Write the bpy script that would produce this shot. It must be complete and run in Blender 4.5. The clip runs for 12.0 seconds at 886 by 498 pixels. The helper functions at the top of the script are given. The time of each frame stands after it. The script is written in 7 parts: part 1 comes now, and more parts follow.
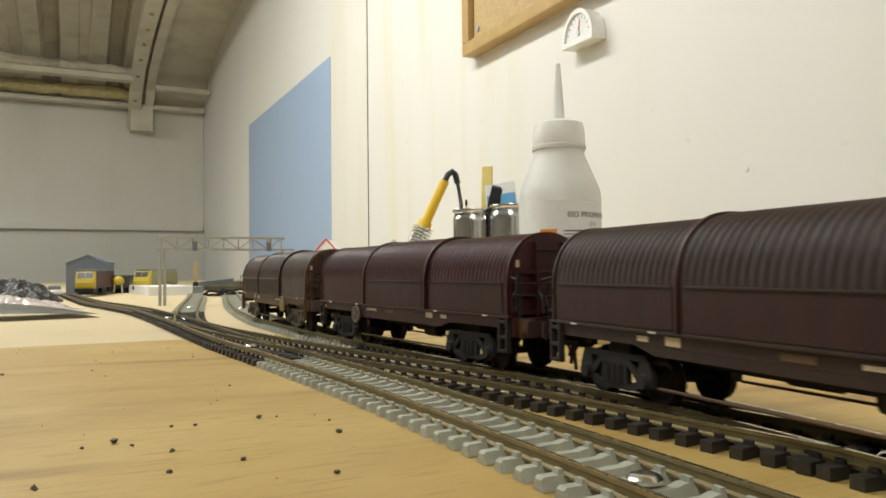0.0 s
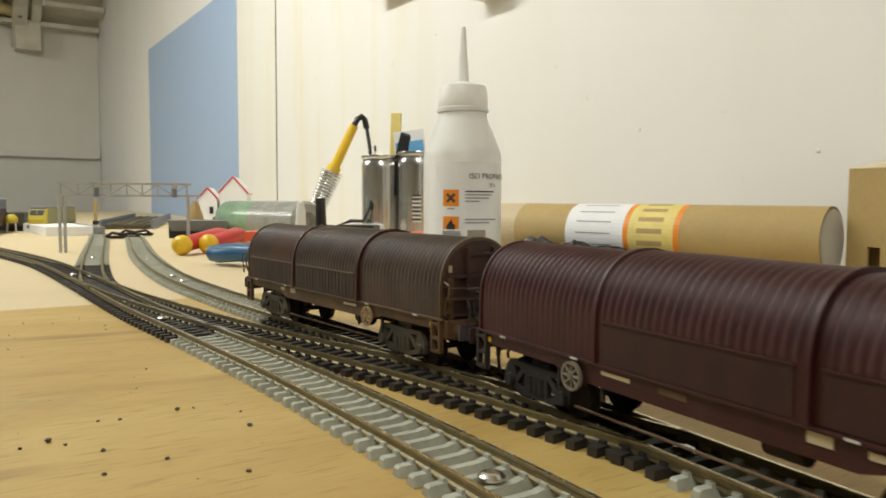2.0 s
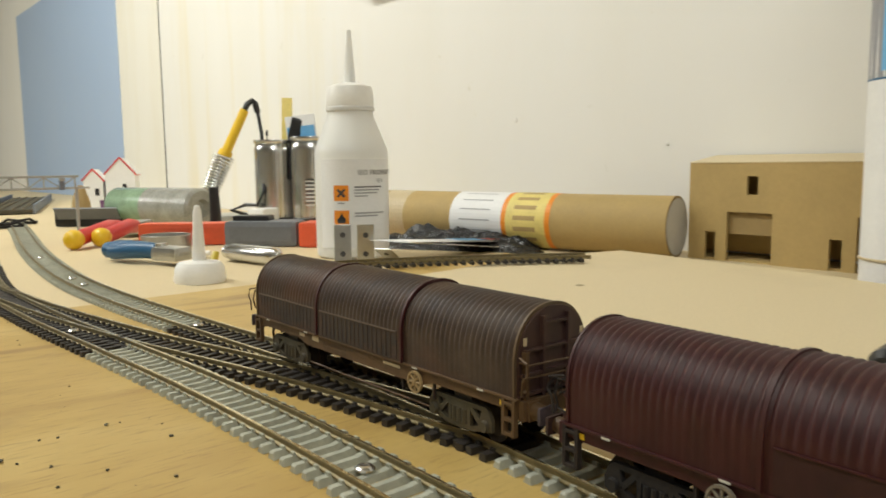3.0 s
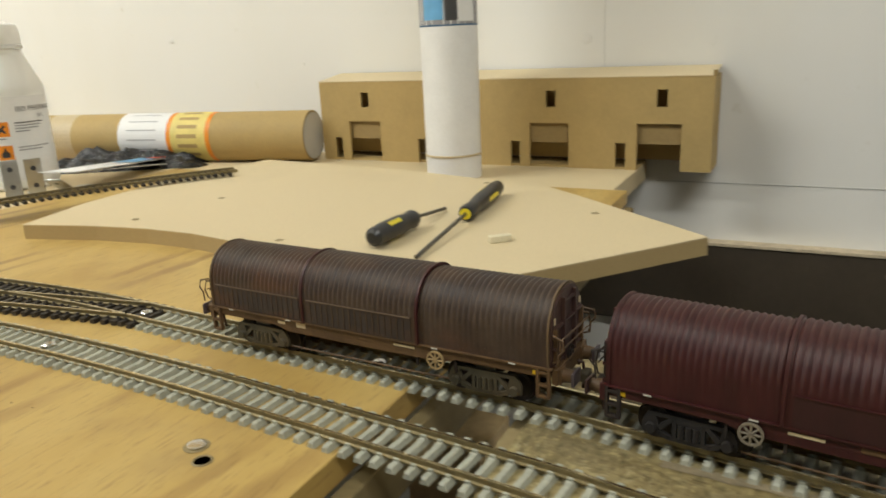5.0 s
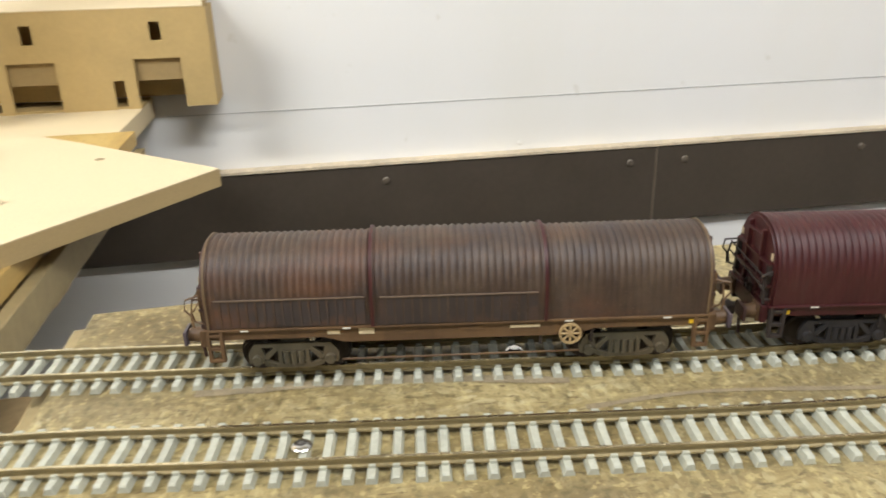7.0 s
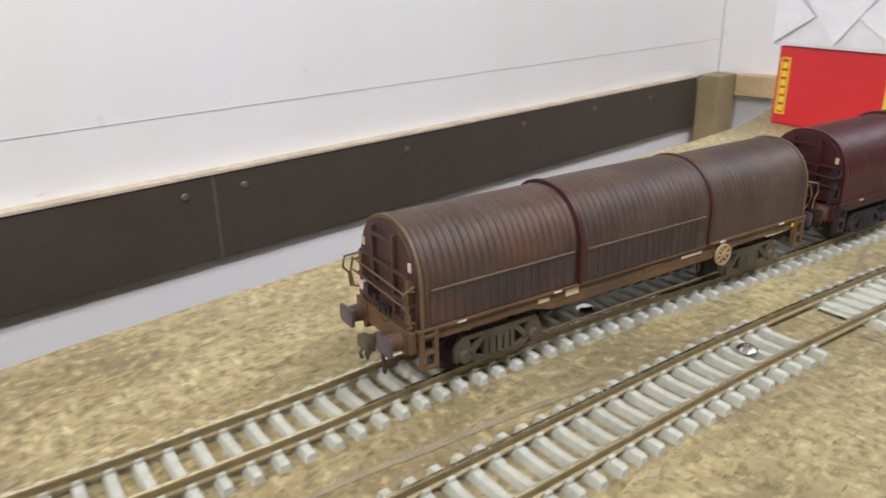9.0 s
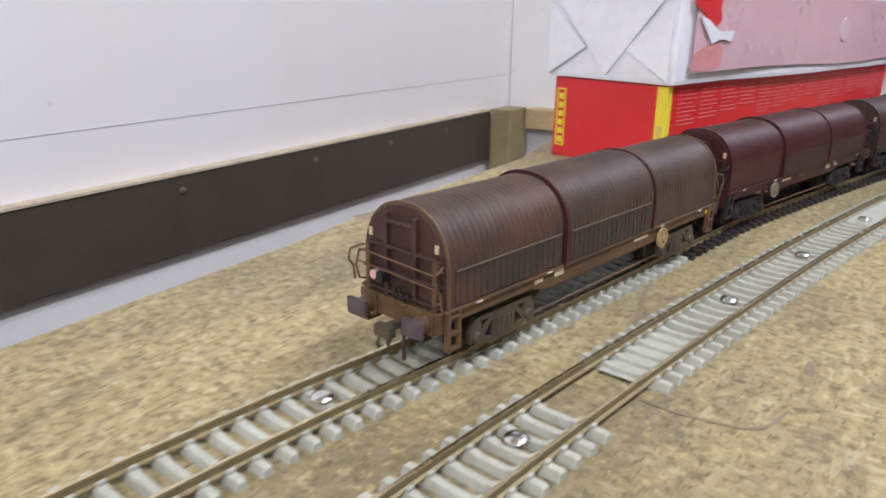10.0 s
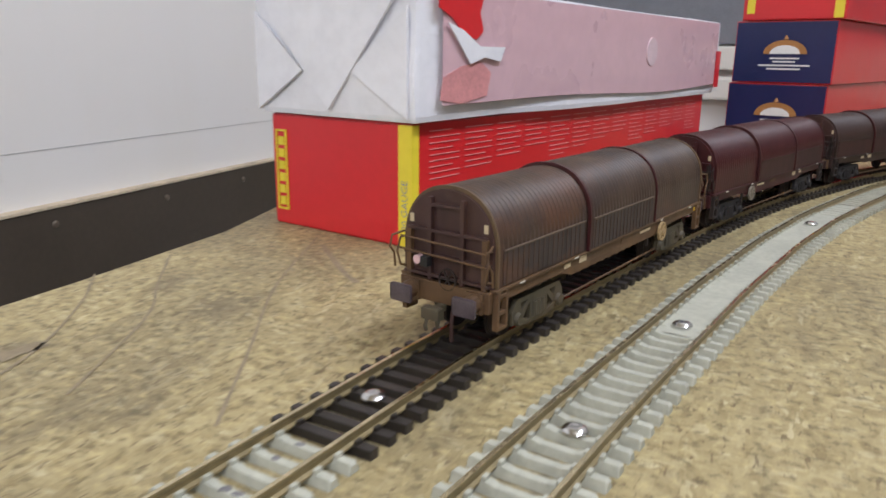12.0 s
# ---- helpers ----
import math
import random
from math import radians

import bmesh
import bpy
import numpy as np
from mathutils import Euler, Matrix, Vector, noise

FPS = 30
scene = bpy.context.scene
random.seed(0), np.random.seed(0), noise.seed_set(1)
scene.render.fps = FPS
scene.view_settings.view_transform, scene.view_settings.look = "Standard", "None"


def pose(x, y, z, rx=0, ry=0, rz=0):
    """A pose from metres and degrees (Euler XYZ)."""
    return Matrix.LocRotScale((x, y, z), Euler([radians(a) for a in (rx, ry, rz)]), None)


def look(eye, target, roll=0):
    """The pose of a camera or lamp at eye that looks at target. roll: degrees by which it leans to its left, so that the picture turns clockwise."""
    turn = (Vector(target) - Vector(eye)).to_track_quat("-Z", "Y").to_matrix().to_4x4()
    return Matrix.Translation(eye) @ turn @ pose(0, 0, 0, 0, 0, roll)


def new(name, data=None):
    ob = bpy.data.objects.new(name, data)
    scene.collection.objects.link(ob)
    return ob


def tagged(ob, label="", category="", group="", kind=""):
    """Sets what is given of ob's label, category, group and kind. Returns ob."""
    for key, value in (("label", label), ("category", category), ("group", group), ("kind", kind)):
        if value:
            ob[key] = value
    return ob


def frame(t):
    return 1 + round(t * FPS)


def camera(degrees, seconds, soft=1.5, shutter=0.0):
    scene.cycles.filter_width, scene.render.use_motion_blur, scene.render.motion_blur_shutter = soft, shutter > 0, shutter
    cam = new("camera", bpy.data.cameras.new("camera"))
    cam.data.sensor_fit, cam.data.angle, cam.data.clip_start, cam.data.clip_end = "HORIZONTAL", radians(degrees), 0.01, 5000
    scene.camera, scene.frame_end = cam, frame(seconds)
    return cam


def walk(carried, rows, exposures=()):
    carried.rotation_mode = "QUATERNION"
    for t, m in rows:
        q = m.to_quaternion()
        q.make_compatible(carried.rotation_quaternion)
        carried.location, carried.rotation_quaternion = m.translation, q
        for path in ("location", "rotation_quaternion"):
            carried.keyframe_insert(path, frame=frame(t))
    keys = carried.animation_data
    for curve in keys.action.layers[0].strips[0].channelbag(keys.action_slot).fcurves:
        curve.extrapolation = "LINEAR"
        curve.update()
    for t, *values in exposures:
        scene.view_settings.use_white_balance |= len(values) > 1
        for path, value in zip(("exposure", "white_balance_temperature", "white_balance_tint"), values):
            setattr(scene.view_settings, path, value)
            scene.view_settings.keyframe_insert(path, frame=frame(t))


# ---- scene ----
cam = camera(62.0, 12.0, soft=1.7, shutter=0.35)
PATH = [
    (0, (0.1079, 0.3866, 0.0399), (0.5539, 1.2811, 0.0679), -0.6),
    (0.5, (0.1068, 0.3851, 0.0426), (0.5553, 1.2785, 0.0691), -0.3),
    (1, (0.1046, 0.3783, 0.0472), (0.5661, 1.2654, 0.0567), 0.2),
    (1.5, (0.1045, 0.3691, 0.0553), (0.5995, 1.2373, 0.0208), -0.1),
    (2, (0.0977, 0.3572, 0.0655), (0.6467, 1.1903, -0.0015), 0.3),
    (2.5, (0.0891, 0.3382, 0.0818), (0.6858, 1.1359, -0.0067), 0.0),
    (2.7, (0.0829, 0.3267, 0.0875), (0.7021, 1.1059, -0.0105), -0.1),
    (4.5, (0.0051, 0.1992, 0.1294), (0.8263, 0.7182, -0.1077), -3.4),
    (5, (-0.0208, 0.1547, 0.1426), (0.8373, 0.5861, -0.1356), -2.7),
    (5.5, (-0.0300, 0.1387, 0.1567), (0.8620, 0.4563, -0.1650), -2.5),
    (6, (-0.0432, 0.1401, 0.1606), (0.8755, 0.2849, -0.2068), -3.0),
    (6.5, (-0.0366, 0.1366, 0.1557), (0.8836, 0.1237, -0.2356), -2.2),
    (7, (-0.0243, 0.1389, 0.1433), (0.8875, -0.0107, -0.2390), -1.4),
    (9, (0.0471, 0.0863, 0.1135), (0.7350, -0.5491, -0.2374), -1.0),
    (9.5, (0.0560, 0.0610, 0.1100), (0.6594, -0.6653, -0.2194), 0.0),
    (10, (0.0634, 0.0239, 0.1023), (0.5728, -0.7800, -0.2046), 0.8),
    (10.5, (0.0683, -0.0162, 0.1005), (0.5189, -0.8619, -0.1855), 1.0),
    (11, (0.0693, -0.0610, 0.0951), (0.4746, -0.9346, -0.1740), 1.3),
    (11.5, (0.0696, -0.1099, 0.0901), (0.4503, -0.9973, -0.1702), 0.8),
    (12, (0.0665, -0.1615, 0.0878), (0.4209, -1.0615, -0.1659), 0.7),
]
walk(cam, [(t, look(e, g, r)) for t, e, g, r in PATH],
     exposures=[(0.0, -0.48, 6180, 6), (4.5, -0.34, 6300, 5), (5.5, -0.20, 6200, 7), (6.5, 0.24, 5920, 9), (7.0, 0.62, 5920, 11), (9.0, 0.52, 5620, 17), (9.5, 0.49, 5450, 20), (10.0, 0.42, 5450, 20), (11.0, 0.35, 5490, 19), (12.0, 0.21, 5530, 17)])

# ---- light: two ceiling tubes on the open side of the layout, an added far lamp, and a faint room glow ----
world = bpy.data.worlds.new("room_glow")
world.use_nodes = True
scene.world = world
world.node_tree.nodes["Background"].inputs[0].default_value = (0.9, 0.93, 1.0, 1)
world.node_tree.nodes["Background"].inputs[1].default_value = 0.05


def area_light(x, y, z, length, power, tint, lean):
    lamp = bpy.data.lights.new("tube_lamp", "AREA")
    lamp.shape, lamp.size, lamp.size_y, lamp.energy, lamp.color = "RECTANGLE", 0.10, length, power, tint
    ob = new("tube_lamp", lamp)
    ob.matrix_world = pose(x, y, z, 0, -lean, 0)
    return ob


area_light(-0.20, 1.75, 1.30, 1.5, 31, (1.0, 0.965, 0.89), 32)
area_light(-0.55, -0.45, 1.32, 1.2, 17, (1.0, 0.965, 0.90), 40)
# unseen extra lamp, added to brighten the far wall
area_light(-1.3, 3.3, 1.18, 1.5, 36, (1.0, 0.965, 0.89), 12)

# ---- materials ----
def material(name):
    m = bpy.data.materials.new(name)
    m.use_nodes = True
    n, l = m.node_tree.nodes, m.node_tree.links
    return m, n, l, n["Principled BSDF"]


def coords(n, l, scale=(1, 1, 1), rot=(0, 0, 0), world_space=False):
    mp = n.new("ShaderNodeMapping")
    mp.inputs["Scale"].default_value, mp.inputs["Rotation"].default_value = scale, rot
    if world_space:
        l.new(n.new("ShaderNodeNewGeometry").outputs["Position"], mp.inputs[0])
    else:
        l.new(n.new("ShaderNodeTexCoord").outputs["Object"], mp.inputs[0])
    return mp.outputs[0]


def grain(n, l, vec, scale, detail=5, rough=0.6, distortion=0.0):
    t = n.new("ShaderNodeTexNoise")
    t.inputs["Scale"].default_value, t.inputs["Detail"].default_value = scale, detail
    t.inputs["Roughness"].default_value, t.inputs["Distortion"].default_value = rough, distortion
    l.new(vec, t.inputs["Vector"])
    return t.outputs["Fac"]


def ramp(n, l, fac, stops):
    r = n.new("ShaderNodeValToRGB")
    while len(r.color_ramp.elements) < len(stops):
        r.color_ramp.elements.new(0.5)
    for e, (p, c) in zip(r.color_ramp.elements, stops):
        e.position, e.color = p, (*c, 1)
    l.new(fac, r.inputs[0])
    return r.outputs[0]


def mix(n, l, fac, a, b, mode="MIX"):
    m = n.new("ShaderNodeMix")
    m.data_type, m.blend_type = "RGBA", mode
    for i, v in ((0, fac), (6, a), (7, b)):
        if isinstance(v, (int, float)):
            m.inputs[i].default_value = v
        elif isinstance(v, tuple):
            m.inputs[i].default_value = (*v, 1)
        else:
            l.new(v, m.inputs[i])
    return m.outputs[2]


def bump(n, l, height, bsdf, strength=0.3, dist=0.001):
    b = n.new("ShaderNodeBump")
    b.inputs["Strength"].default_value, b.inputs["Distance"].default_value = strength, dist
    l.new(height, b.inputs["Height"])
    l.new(b.outputs[0], bsdf.inputs["Normal"])


def shade(c, f):
    return tuple(min(1.0, v * f) for v in c)


def plain(name, col, rough=0.5, metal=0.0, scale=60.0, vary=0.12, relief=0.12, dist=0.0004, world_space=False):
    """A worn, faintly mottled surface: coarse stains and fine grain."""
    m, n, l, b = material(name)
    v = coords(n, l, world_space=world_space)
    coarse = grain(n, l, v, scale, 4)
    fine = grain(n, l, v, scale * 9, 3)
    base = ramp(n, l, coarse, [(0.3, shade(col, 1 - vary)), (0.7, shade(col, 1 + vary))])
    base = mix(n, l, 0.35, base, ramp(n, l, fine, [(0.35, shade(col, 1 - vary)), (0.65, shade(col, 1 + vary))]))
    l.new(base, b.inputs["Base Color"])
    b.inputs["Metallic"].default_value = metal
    rr = n.new("ShaderNodeMapRange")
    rr.inputs["To Min"].default_value, rr.inputs["To Max"].default_value = max(0.03, rough - 0.08), min(1, rough + 0.08)
    l.new(coarse, rr.inputs["Value"])
    l.new(rr.outputs[0], b.inputs["Roughness"])
    bump(n, l, fine, b, relief, dist)
    return m


def sep_scaled(n, l, value, span):
    """A world coordinate brought to 0..1 over the stretch where damp has run down."""
    r = n.new("ShaderNodeMapRange")
    r.inputs["From Min"].default_value, r.inputs["From Max"].default_value = span
    l.new(value, r.inputs["Value"])
    return r.outputs[0]


def wall_paint(name, col, stain=(0.70, 0.66, 0.52), amount=0.25, coarse=(1.2, 1.2, 0.35), streaks=None):
    """Emulsion paint with faint vertical streaks and grubby patches."""
    m, n, l, b = material(name)
    v = coords(n, l, coarse, world_space=True)
    s = grain(n, l, v, 3.2, 5, 0.55)
    f = grain(n, l, coords(n, l, world_space=True), 260, 3)
    c = ramp(n, l, s, [(0.45, col), (0.75, tuple(a * (1 - amount) + q * amount for a, q in zip(col, stain)))])
    if streaks:
        st = grain(n, l, coords(n, l, (1, 5, 0.4), world_space=True), 2.6, 4, 0.5)
        sep = n.new("ShaderNodeSeparateXYZ")
        l.new(n.new("ShaderNodeNewGeometry").outputs["Position"], sep.inputs[0])
        stretch = ramp(n, l, sep_scaled(n, l, sep.outputs[1], streaks), [(0.0, (0, 0, 0)), (0.3, (1, 1, 1)), (0.8, (1, 1, 1)), (1.0, (0, 0, 0))])
        c = mix(n, l, mix(n, l, 1.0, ramp(n, l, st, [(0.46, (0, 0, 0)), (0.72, (0.5, 0.5, 0.5))]), stretch, "MULTIPLY"), c, (0.74, 0.64, 0.37))
    specks = grain(n, l, coords(n, l, world_space=True), 34, 2)
    c = mix(n, l, ramp(n, l, specks, [(0.72, (0, 0, 0)), (0.78, (0.28, 0.28, 0.28))]), c, shade(stain, 0.8))
    l.new(c, b.inputs["Base Color"])
    b.inputs["Roughness"].default_value = 0.62
    bump(n, l, f, b, 0.10, 0.0006)
    return m


def plywood(name):
    """Rotary-cut veneer: cloudy honey tone, short fine pores and a few dark figured bands."""
    m, n, l, b = material(name)
    turn = (0, 0, PLY_TURN)
    pores = grain(n, l, coords(n, l, (9, 70, 70), turn, True), 8.0, 4, 0.6, 0.2)
    cloud = grain(n, l, coords(n, l, (5, 9, 9), turn, True), 1.6, 5, 0.6, 0.6)
    c = ramp(n, l, cloud, [(0.3, (0.43, 0.280, 0.080)), (0.52, (0.52, 0.358, 0.112)), (0.75, (0.59, 0.430, 0.155))])
    c = mix(n, l, ramp(n, l, pores, [(0.30, (0.55, 0.55, 0.55)), (0.46, (0, 0, 0))]), c, (0.27, 0.165, 0.055))
    wave = n.new("ShaderNodeTexWave")
    wave.bands_direction = "Y"
    for k, v in (("Scale", 5.0), ("Distortion", 5.0), ("Detail", 3.0), ("Detail Scale", 1.2)):
        wave.inputs[k].default_value = v
    l.new(coords(n, l, (0.8, 2.4, 1), turn, True), wave.inputs["Vector"])
    figure = ramp(n, l, wave.outputs["Fac"], [(0.55, (0, 0, 0)), (0.95, (1, 1, 1))])
    where = ramp(n, l, grain(n, l, coords(n, l, (2.5, 6.5, 1), turn, True), 1.9, 3, 0.5), [(0.50, (0, 0, 0)), (0.64, (0.55, 0.55, 0.55))])
    c = mix(n, l, mix(n, l, 1.0, figure, where, "MULTIPLY"), c, (0.20, 0.095, 0.030))
    dirt = grain(n, l, coords(n, l, world_space=True), 9, 5, 0.65)
    c = mix(n, l, ramp(n, l, dirt, [(0.56, (0, 0, 0)), (0.78, (0.5, 0.5, 0.5))]), c, (0.22, 0.14, 0.065))
    l.new(c, b.inputs["Base Color"])
    b.inputs["Roughness"].default_value = 0.5
    bump(n, l, pores, b, 0.10, 0.0004)
    return m


PLY_TURN = 0.33


def mdf(name, col=(0.63, 0.50, 0.29)):
    m, n, l, b = material(name)
    fine = grain(n, l, coords(n, l, world_space=True), 900, 3)
    big = grain(n, l, coords(n, l, world_space=True), 6, 5, 0.6)
    c = ramp(n, l, fine, [(0.3, shade(col, 0.93)), (0.7, shade(col, 1.05))])
    c = mix(n, l, ramp(n, l, big, [(0.55, (0, 0, 0)), (0.8, (0.4, 0.4, 0.4))]), c, shade(col, 0.72))
    l.new(c, b.inputs["Base Color"])
    b.inputs["Roughness"].default_value = 0.6
    bump(n, l, fine, b, 0.1, 0.0003)
    return m


def flakes(n, l, vec, scale):
    """Random value per wood flake."""
    t = n.new("ShaderNodeTexVoronoi")
    t.inputs["Scale"].default_value = scale
    l.new(vec, t.inputs["Vector"])
    sep = n.new("ShaderNodeSeparateColor")
    l.new(t.outputs["Color"], sep.inputs[0])
    return sep.outputs[0]


def chipboard(name):
    """Pressed wood flakes lying in two directions: tan chips, sparse pale and dark ones, grey soiling in patches."""
    m, n, l, b = material(name)
    va = coords(n, l, (1, 0.36, 1), (0, 0, 0.55), world_space=True)
    vb = coords(n, l, (0.42, 1, 1), (0, 0, 0.25), world_space=True)
    warp = n.new("ShaderNodeMix")
    warp.data_type = "VECTOR"
    warp.inputs[0].default_value = 0.012
    wn = n.new("ShaderNodeTexNoise")
    wn.inputs["Scale"].default_value = 120
    l.new(va, wn.inputs["Vector"])
    l.new(va, warp.inputs[4])
    l.new(wn.outputs["Color"], warp.inputs[5])
    fa, fb = flakes(n, l, warp.outputs[1], 520), flakes(n, l, vb, 640)
    tone = [(0.0, (0.20, 0.150, 0.068)), (0.18, (0.30, 0.238, 0.118)), (0.55, (0.385, 0.318, 0.168)), (0.85, (0.46, 0.388, 0.222)), (1.0, (0.60, 0.535, 0.36))]
    c = mix(n, l, ramp(n, l, grain(n, l, va, 90, 3), [(0.42, (0, 0, 0)), (0.58, (1, 1, 1))]), ramp(n, l, fa, tone), ramp(n, l, fb, tone))
    patchy = grain(n, l, va, 260, 5, 0.68)
    c = mix(n, l, 0.42, c, ramp(n, l, patchy, [(0.32, (0.19, 0.145, 0.064)), (0.45, (0.31, 0.25, 0.125)), (0.58, (0.38, 0.315, 0.168)), (0.72, (0.50, 0.425, 0.26))]))
    dark = grain(n, l, coords(n, l, (1.6, 0.5, 1), (0, 0, -0.7), world_space=True), 330, 2, 0.5, 0.4)
    c = mix(n, l, ramp(n, l, dark, [(0.63, (0, 0, 0)), (0.69, (0.7, 0.7, 0.7))]), c, (0.11, 0.072, 0.034))
    dirt = grain(n, l, coords(n, l, (1, 0.55, 1), (0, 0, 0.2), world_space=True), 10, 6, 0.68)
    c = mix(n, l, ramp(n, l, dirt, [(0.45, (0, 0, 0)), (0.64, (0.66, 0.66, 0.66))]), c, (0.150, 0.12, 0.073))
    # old glue and soiling near the joint with the plywood board
    sep = n.new("ShaderNodeSeparateXYZ")
    l.new(n.new("ShaderNodeNewGeometry").outputs["Position"], sep.inputs[0])
    joint = ramp(n, l, sep_scaled(n, l, sep.outputs[1], (-0.16, 0.24)), [(0.0, (0, 0, 0)), (0.45, (0.8, 0.8, 0.8)), (1.0, (1, 1, 1))])
    soil = ramp(n, l, grain(n, l, coords(n, l, (1, 0.6, 1), (0, 0, 0.3), world_space=True), 17, 5, 0.66), [(0.36, (0.05, 0.05, 0.05)), (0.60, (0.9, 0.9, 0.9))])
    stained = mix(n, l, 1.0, c, (0.55, 0.49, 0.38), "MULTIPLY")
    c = mix(n, l, mix(n, l, 1.0, soil, joint, "MULTIPLY"), c, stained)
    smudge = grain(n, l, coords(n, l, (1, 0.4, 1), (0, 0, 0.15), world_space=True), 34, 4, 0.6)
    c = mix(n, l, ramp(n, l, smudge, [(0.56, (0, 0, 0)), (0.70, (0.6, 0.6, 0.6))]), c, (0.12, 0.095, 0.06))
    # loose grains: fine dark gaps and pale chips
    chips = grain(n, l, coords(n, l, (1, 1, 1), (0, 0, 0.4), world_space=True), 260, 3, 0.6)
    c = mix(n, l, ramp(n, l, chips, [(0.36, (0.55, 0.55, 0.55)), (0.46, (0, 0, 0))]), c, (0.085, 0.07, 0.032))
    c = mix(n, l, ramp(n, l, chips, [(0.56, (0, 0, 0)), (0.66, (0.5, 0.5, 0.5))]), c, (0.52, 0.43, 0.22))
    c = mix(n, l, 1.0, c, (1.0, 1.0, 0.9), "MULTIPLY")
    l.new(c, b.inputs["Base Color"])
    b.inputs["Roughness"].default_value = 0.6
    bump(n, l, chips, b, 0.35, 0.0008)
    return m


def weathered(name, col, rust=(0.17, 0.085, 0.04), grime=(0.035, 0.025, 0.02), amount=0.5, rough=0.55):
    """Painted model metalwork with streaked rust below and grime on top."""
    m, n, l, b = material(name)
    v = coords(n, l, (26, 26, 8))
    s = grain(n, l, v, 6, 5, 0.6)
    f = grain(n, l, coords(n, l), 700, 3)
    c = ramp(n, l, s, [(0.38, shade(col, 0.8)), (0.62, shade(col, 1.2))])
    patch = grain(n, l, coords(n, l, (14, 30, 30)), 1.6, 4, 0.6)
    c = mix(n, l, ramp(n, l, patch, [(0.45, (0, 0, 0)), (0.68, (amount,) * 3)]), c, rust)
    c = mix(n, l, ramp(n, l, s, [(0.55, (0, 0, 0)), (0.8, (0.6, 0.6, 0.6))]), c, grime)
    l.new(c, b.inputs["Base Color"])
    b.inputs["Roughness"].default_value = rough
    bump(n, l, f, b, 0.12, 0.0002)
    return m


def bloomed(name):
    """Brown paint on a hood: broad rust zones, grey-brown dust and dark bluish wear, with fine vertical runs."""
    m, n, l, b = material(name)
    runs = grain(n, l, coords(n, l, (90, 20, 9)), 6, 4, 0.6)
    c = ramp(n, l, runs, [(0.36, (0.038, 0.023, 0.016)), (0.64, (0.058, 0.035, 0.023))])
    zone = grain(n, l, coords(n, l, (13, 16, 26)), 1.5, 4, 0.6)
    c = mix(n, l, ramp(n, l, zone, [(0.48, (0, 0, 0)), (0.66, (0.55, 0.55, 0.55))]), c, (0.112, 0.046, 0.020))
    worn = grain(n, l, coords(n, l, (17, 22, 34), (0.3, 0.2, 0.9)), 1.9, 5, 0.62)
    c = mix(n, l, ramp(n, l, worn, [(0.50, (0, 0, 0)), (0.66, (0.6, 0.6, 0.6))]), c, (0.040, 0.034, 0.037))
    dust = grain(n, l, coords(n, l, (15, 30, 20), (0.7, 0.1, 0.2)), 2.3, 5, 0.65)
    c = mix(n, l, ramp(n, l, dust, [(0.48, (0, 0, 0)), (0.72, (0.42, 0.42, 0.42))]), c, (0.115, 0.084, 0.056))
    speck = grain(n, l, coords(n, l), 1400, 2)
    c = mix(n, l, ramp(n, l, speck, [(0.62, (0, 0, 0)), (0.72, (0.4, 0.4, 0.4))]), c, (0.16, 0.11, 0.07))
    l.new(c, b.inputs["Base Color"])
    b.inputs["Roughness"].default_value = 0.52
    bump(n, l, speck, b, 0.10, 0.0002)
    return m


def see_through(name, col, rough=0.25, transmission=0.85):
    m, n, l, b = material(name)
    b.inputs["Base Color"].default_value = (*col, 1)
    b.inputs["Roughness"].default_value = rough
    b.inputs["Transmission Weight"].default_value = transmission
    b.inputs["IOR"].default_value = 1.35
    return m


WALL = wall_paint("wall_paint_white", (0.80, 0.787, 0.752), streaks=(1.25, 2.25))
WALL_PANEL = wall_paint("wall_panel_cream", (0.80, 0.78, 0.715), (0.70, 0.63, 0.45), 0.35, (3, 3, 0.5))
FAR_WALL = wall_paint("far_wall_grey", (0.70, 0.68, 0.61), (0.5, 0.47, 0.38))
BLUE_WALL = wall_paint("blue_backscene_paint", (0.36, 0.47, 0.66), (0.42, 0.5, 0.64), 0.3)
ROOF = wall_paint("roof_paint", (0.64, 0.605, 0.50), (0.30, 0.225, 0.12), 0.40, (2.2, 2.2, 2.2))
FOAM = plain("sprayed_foam", (0.60, 0.56, 0.44), 0.8, scale=30, vary=0.25, relief=0.5, dist=0.01, world_space=True)
OLD_FOAM = plain("yellowed_foam", (0.56, 0.47, 0.24), 0.8, scale=30, vary=0.3, relief=0.5, dist=0.01, world_space=True)
PLY = plywood("plywood")
SHEET = mdf("pale_board", (0.66, 0.54, 0.33))
MDF = mdf("mdf_face", (0.66, 0.55, 0.345))
MDF_EDGE = mdf("mdf_edge", (0.44, 0.325, 0.15))
OSB = chipboard("chipboard")
TIMBER = plain("pine_timber", (0.50, 0.37, 0.19), 0.6, scale=22, vary=0.2, world_space=True)
OLD_TIMBER = plain("old_timber", (0.30, 0.235, 0.115), 0.6, scale=22, vary=0.2, world_space=True)
EDGE = plain("pale_raw_edge", (0.56, 0.47, 0.33), 0.6, scale=30, vary=0.3, world_space=True)
LEDGER = plain("ledger_dark_brown", (0.060, 0.047, 0.033), 0.5, scale=14, vary=0.15, world_space=True)
FLOOR = plain("floor_paint", (0.022, 0.019, 0.016), 0.7, scale=6, vary=0.3, world_space=True)
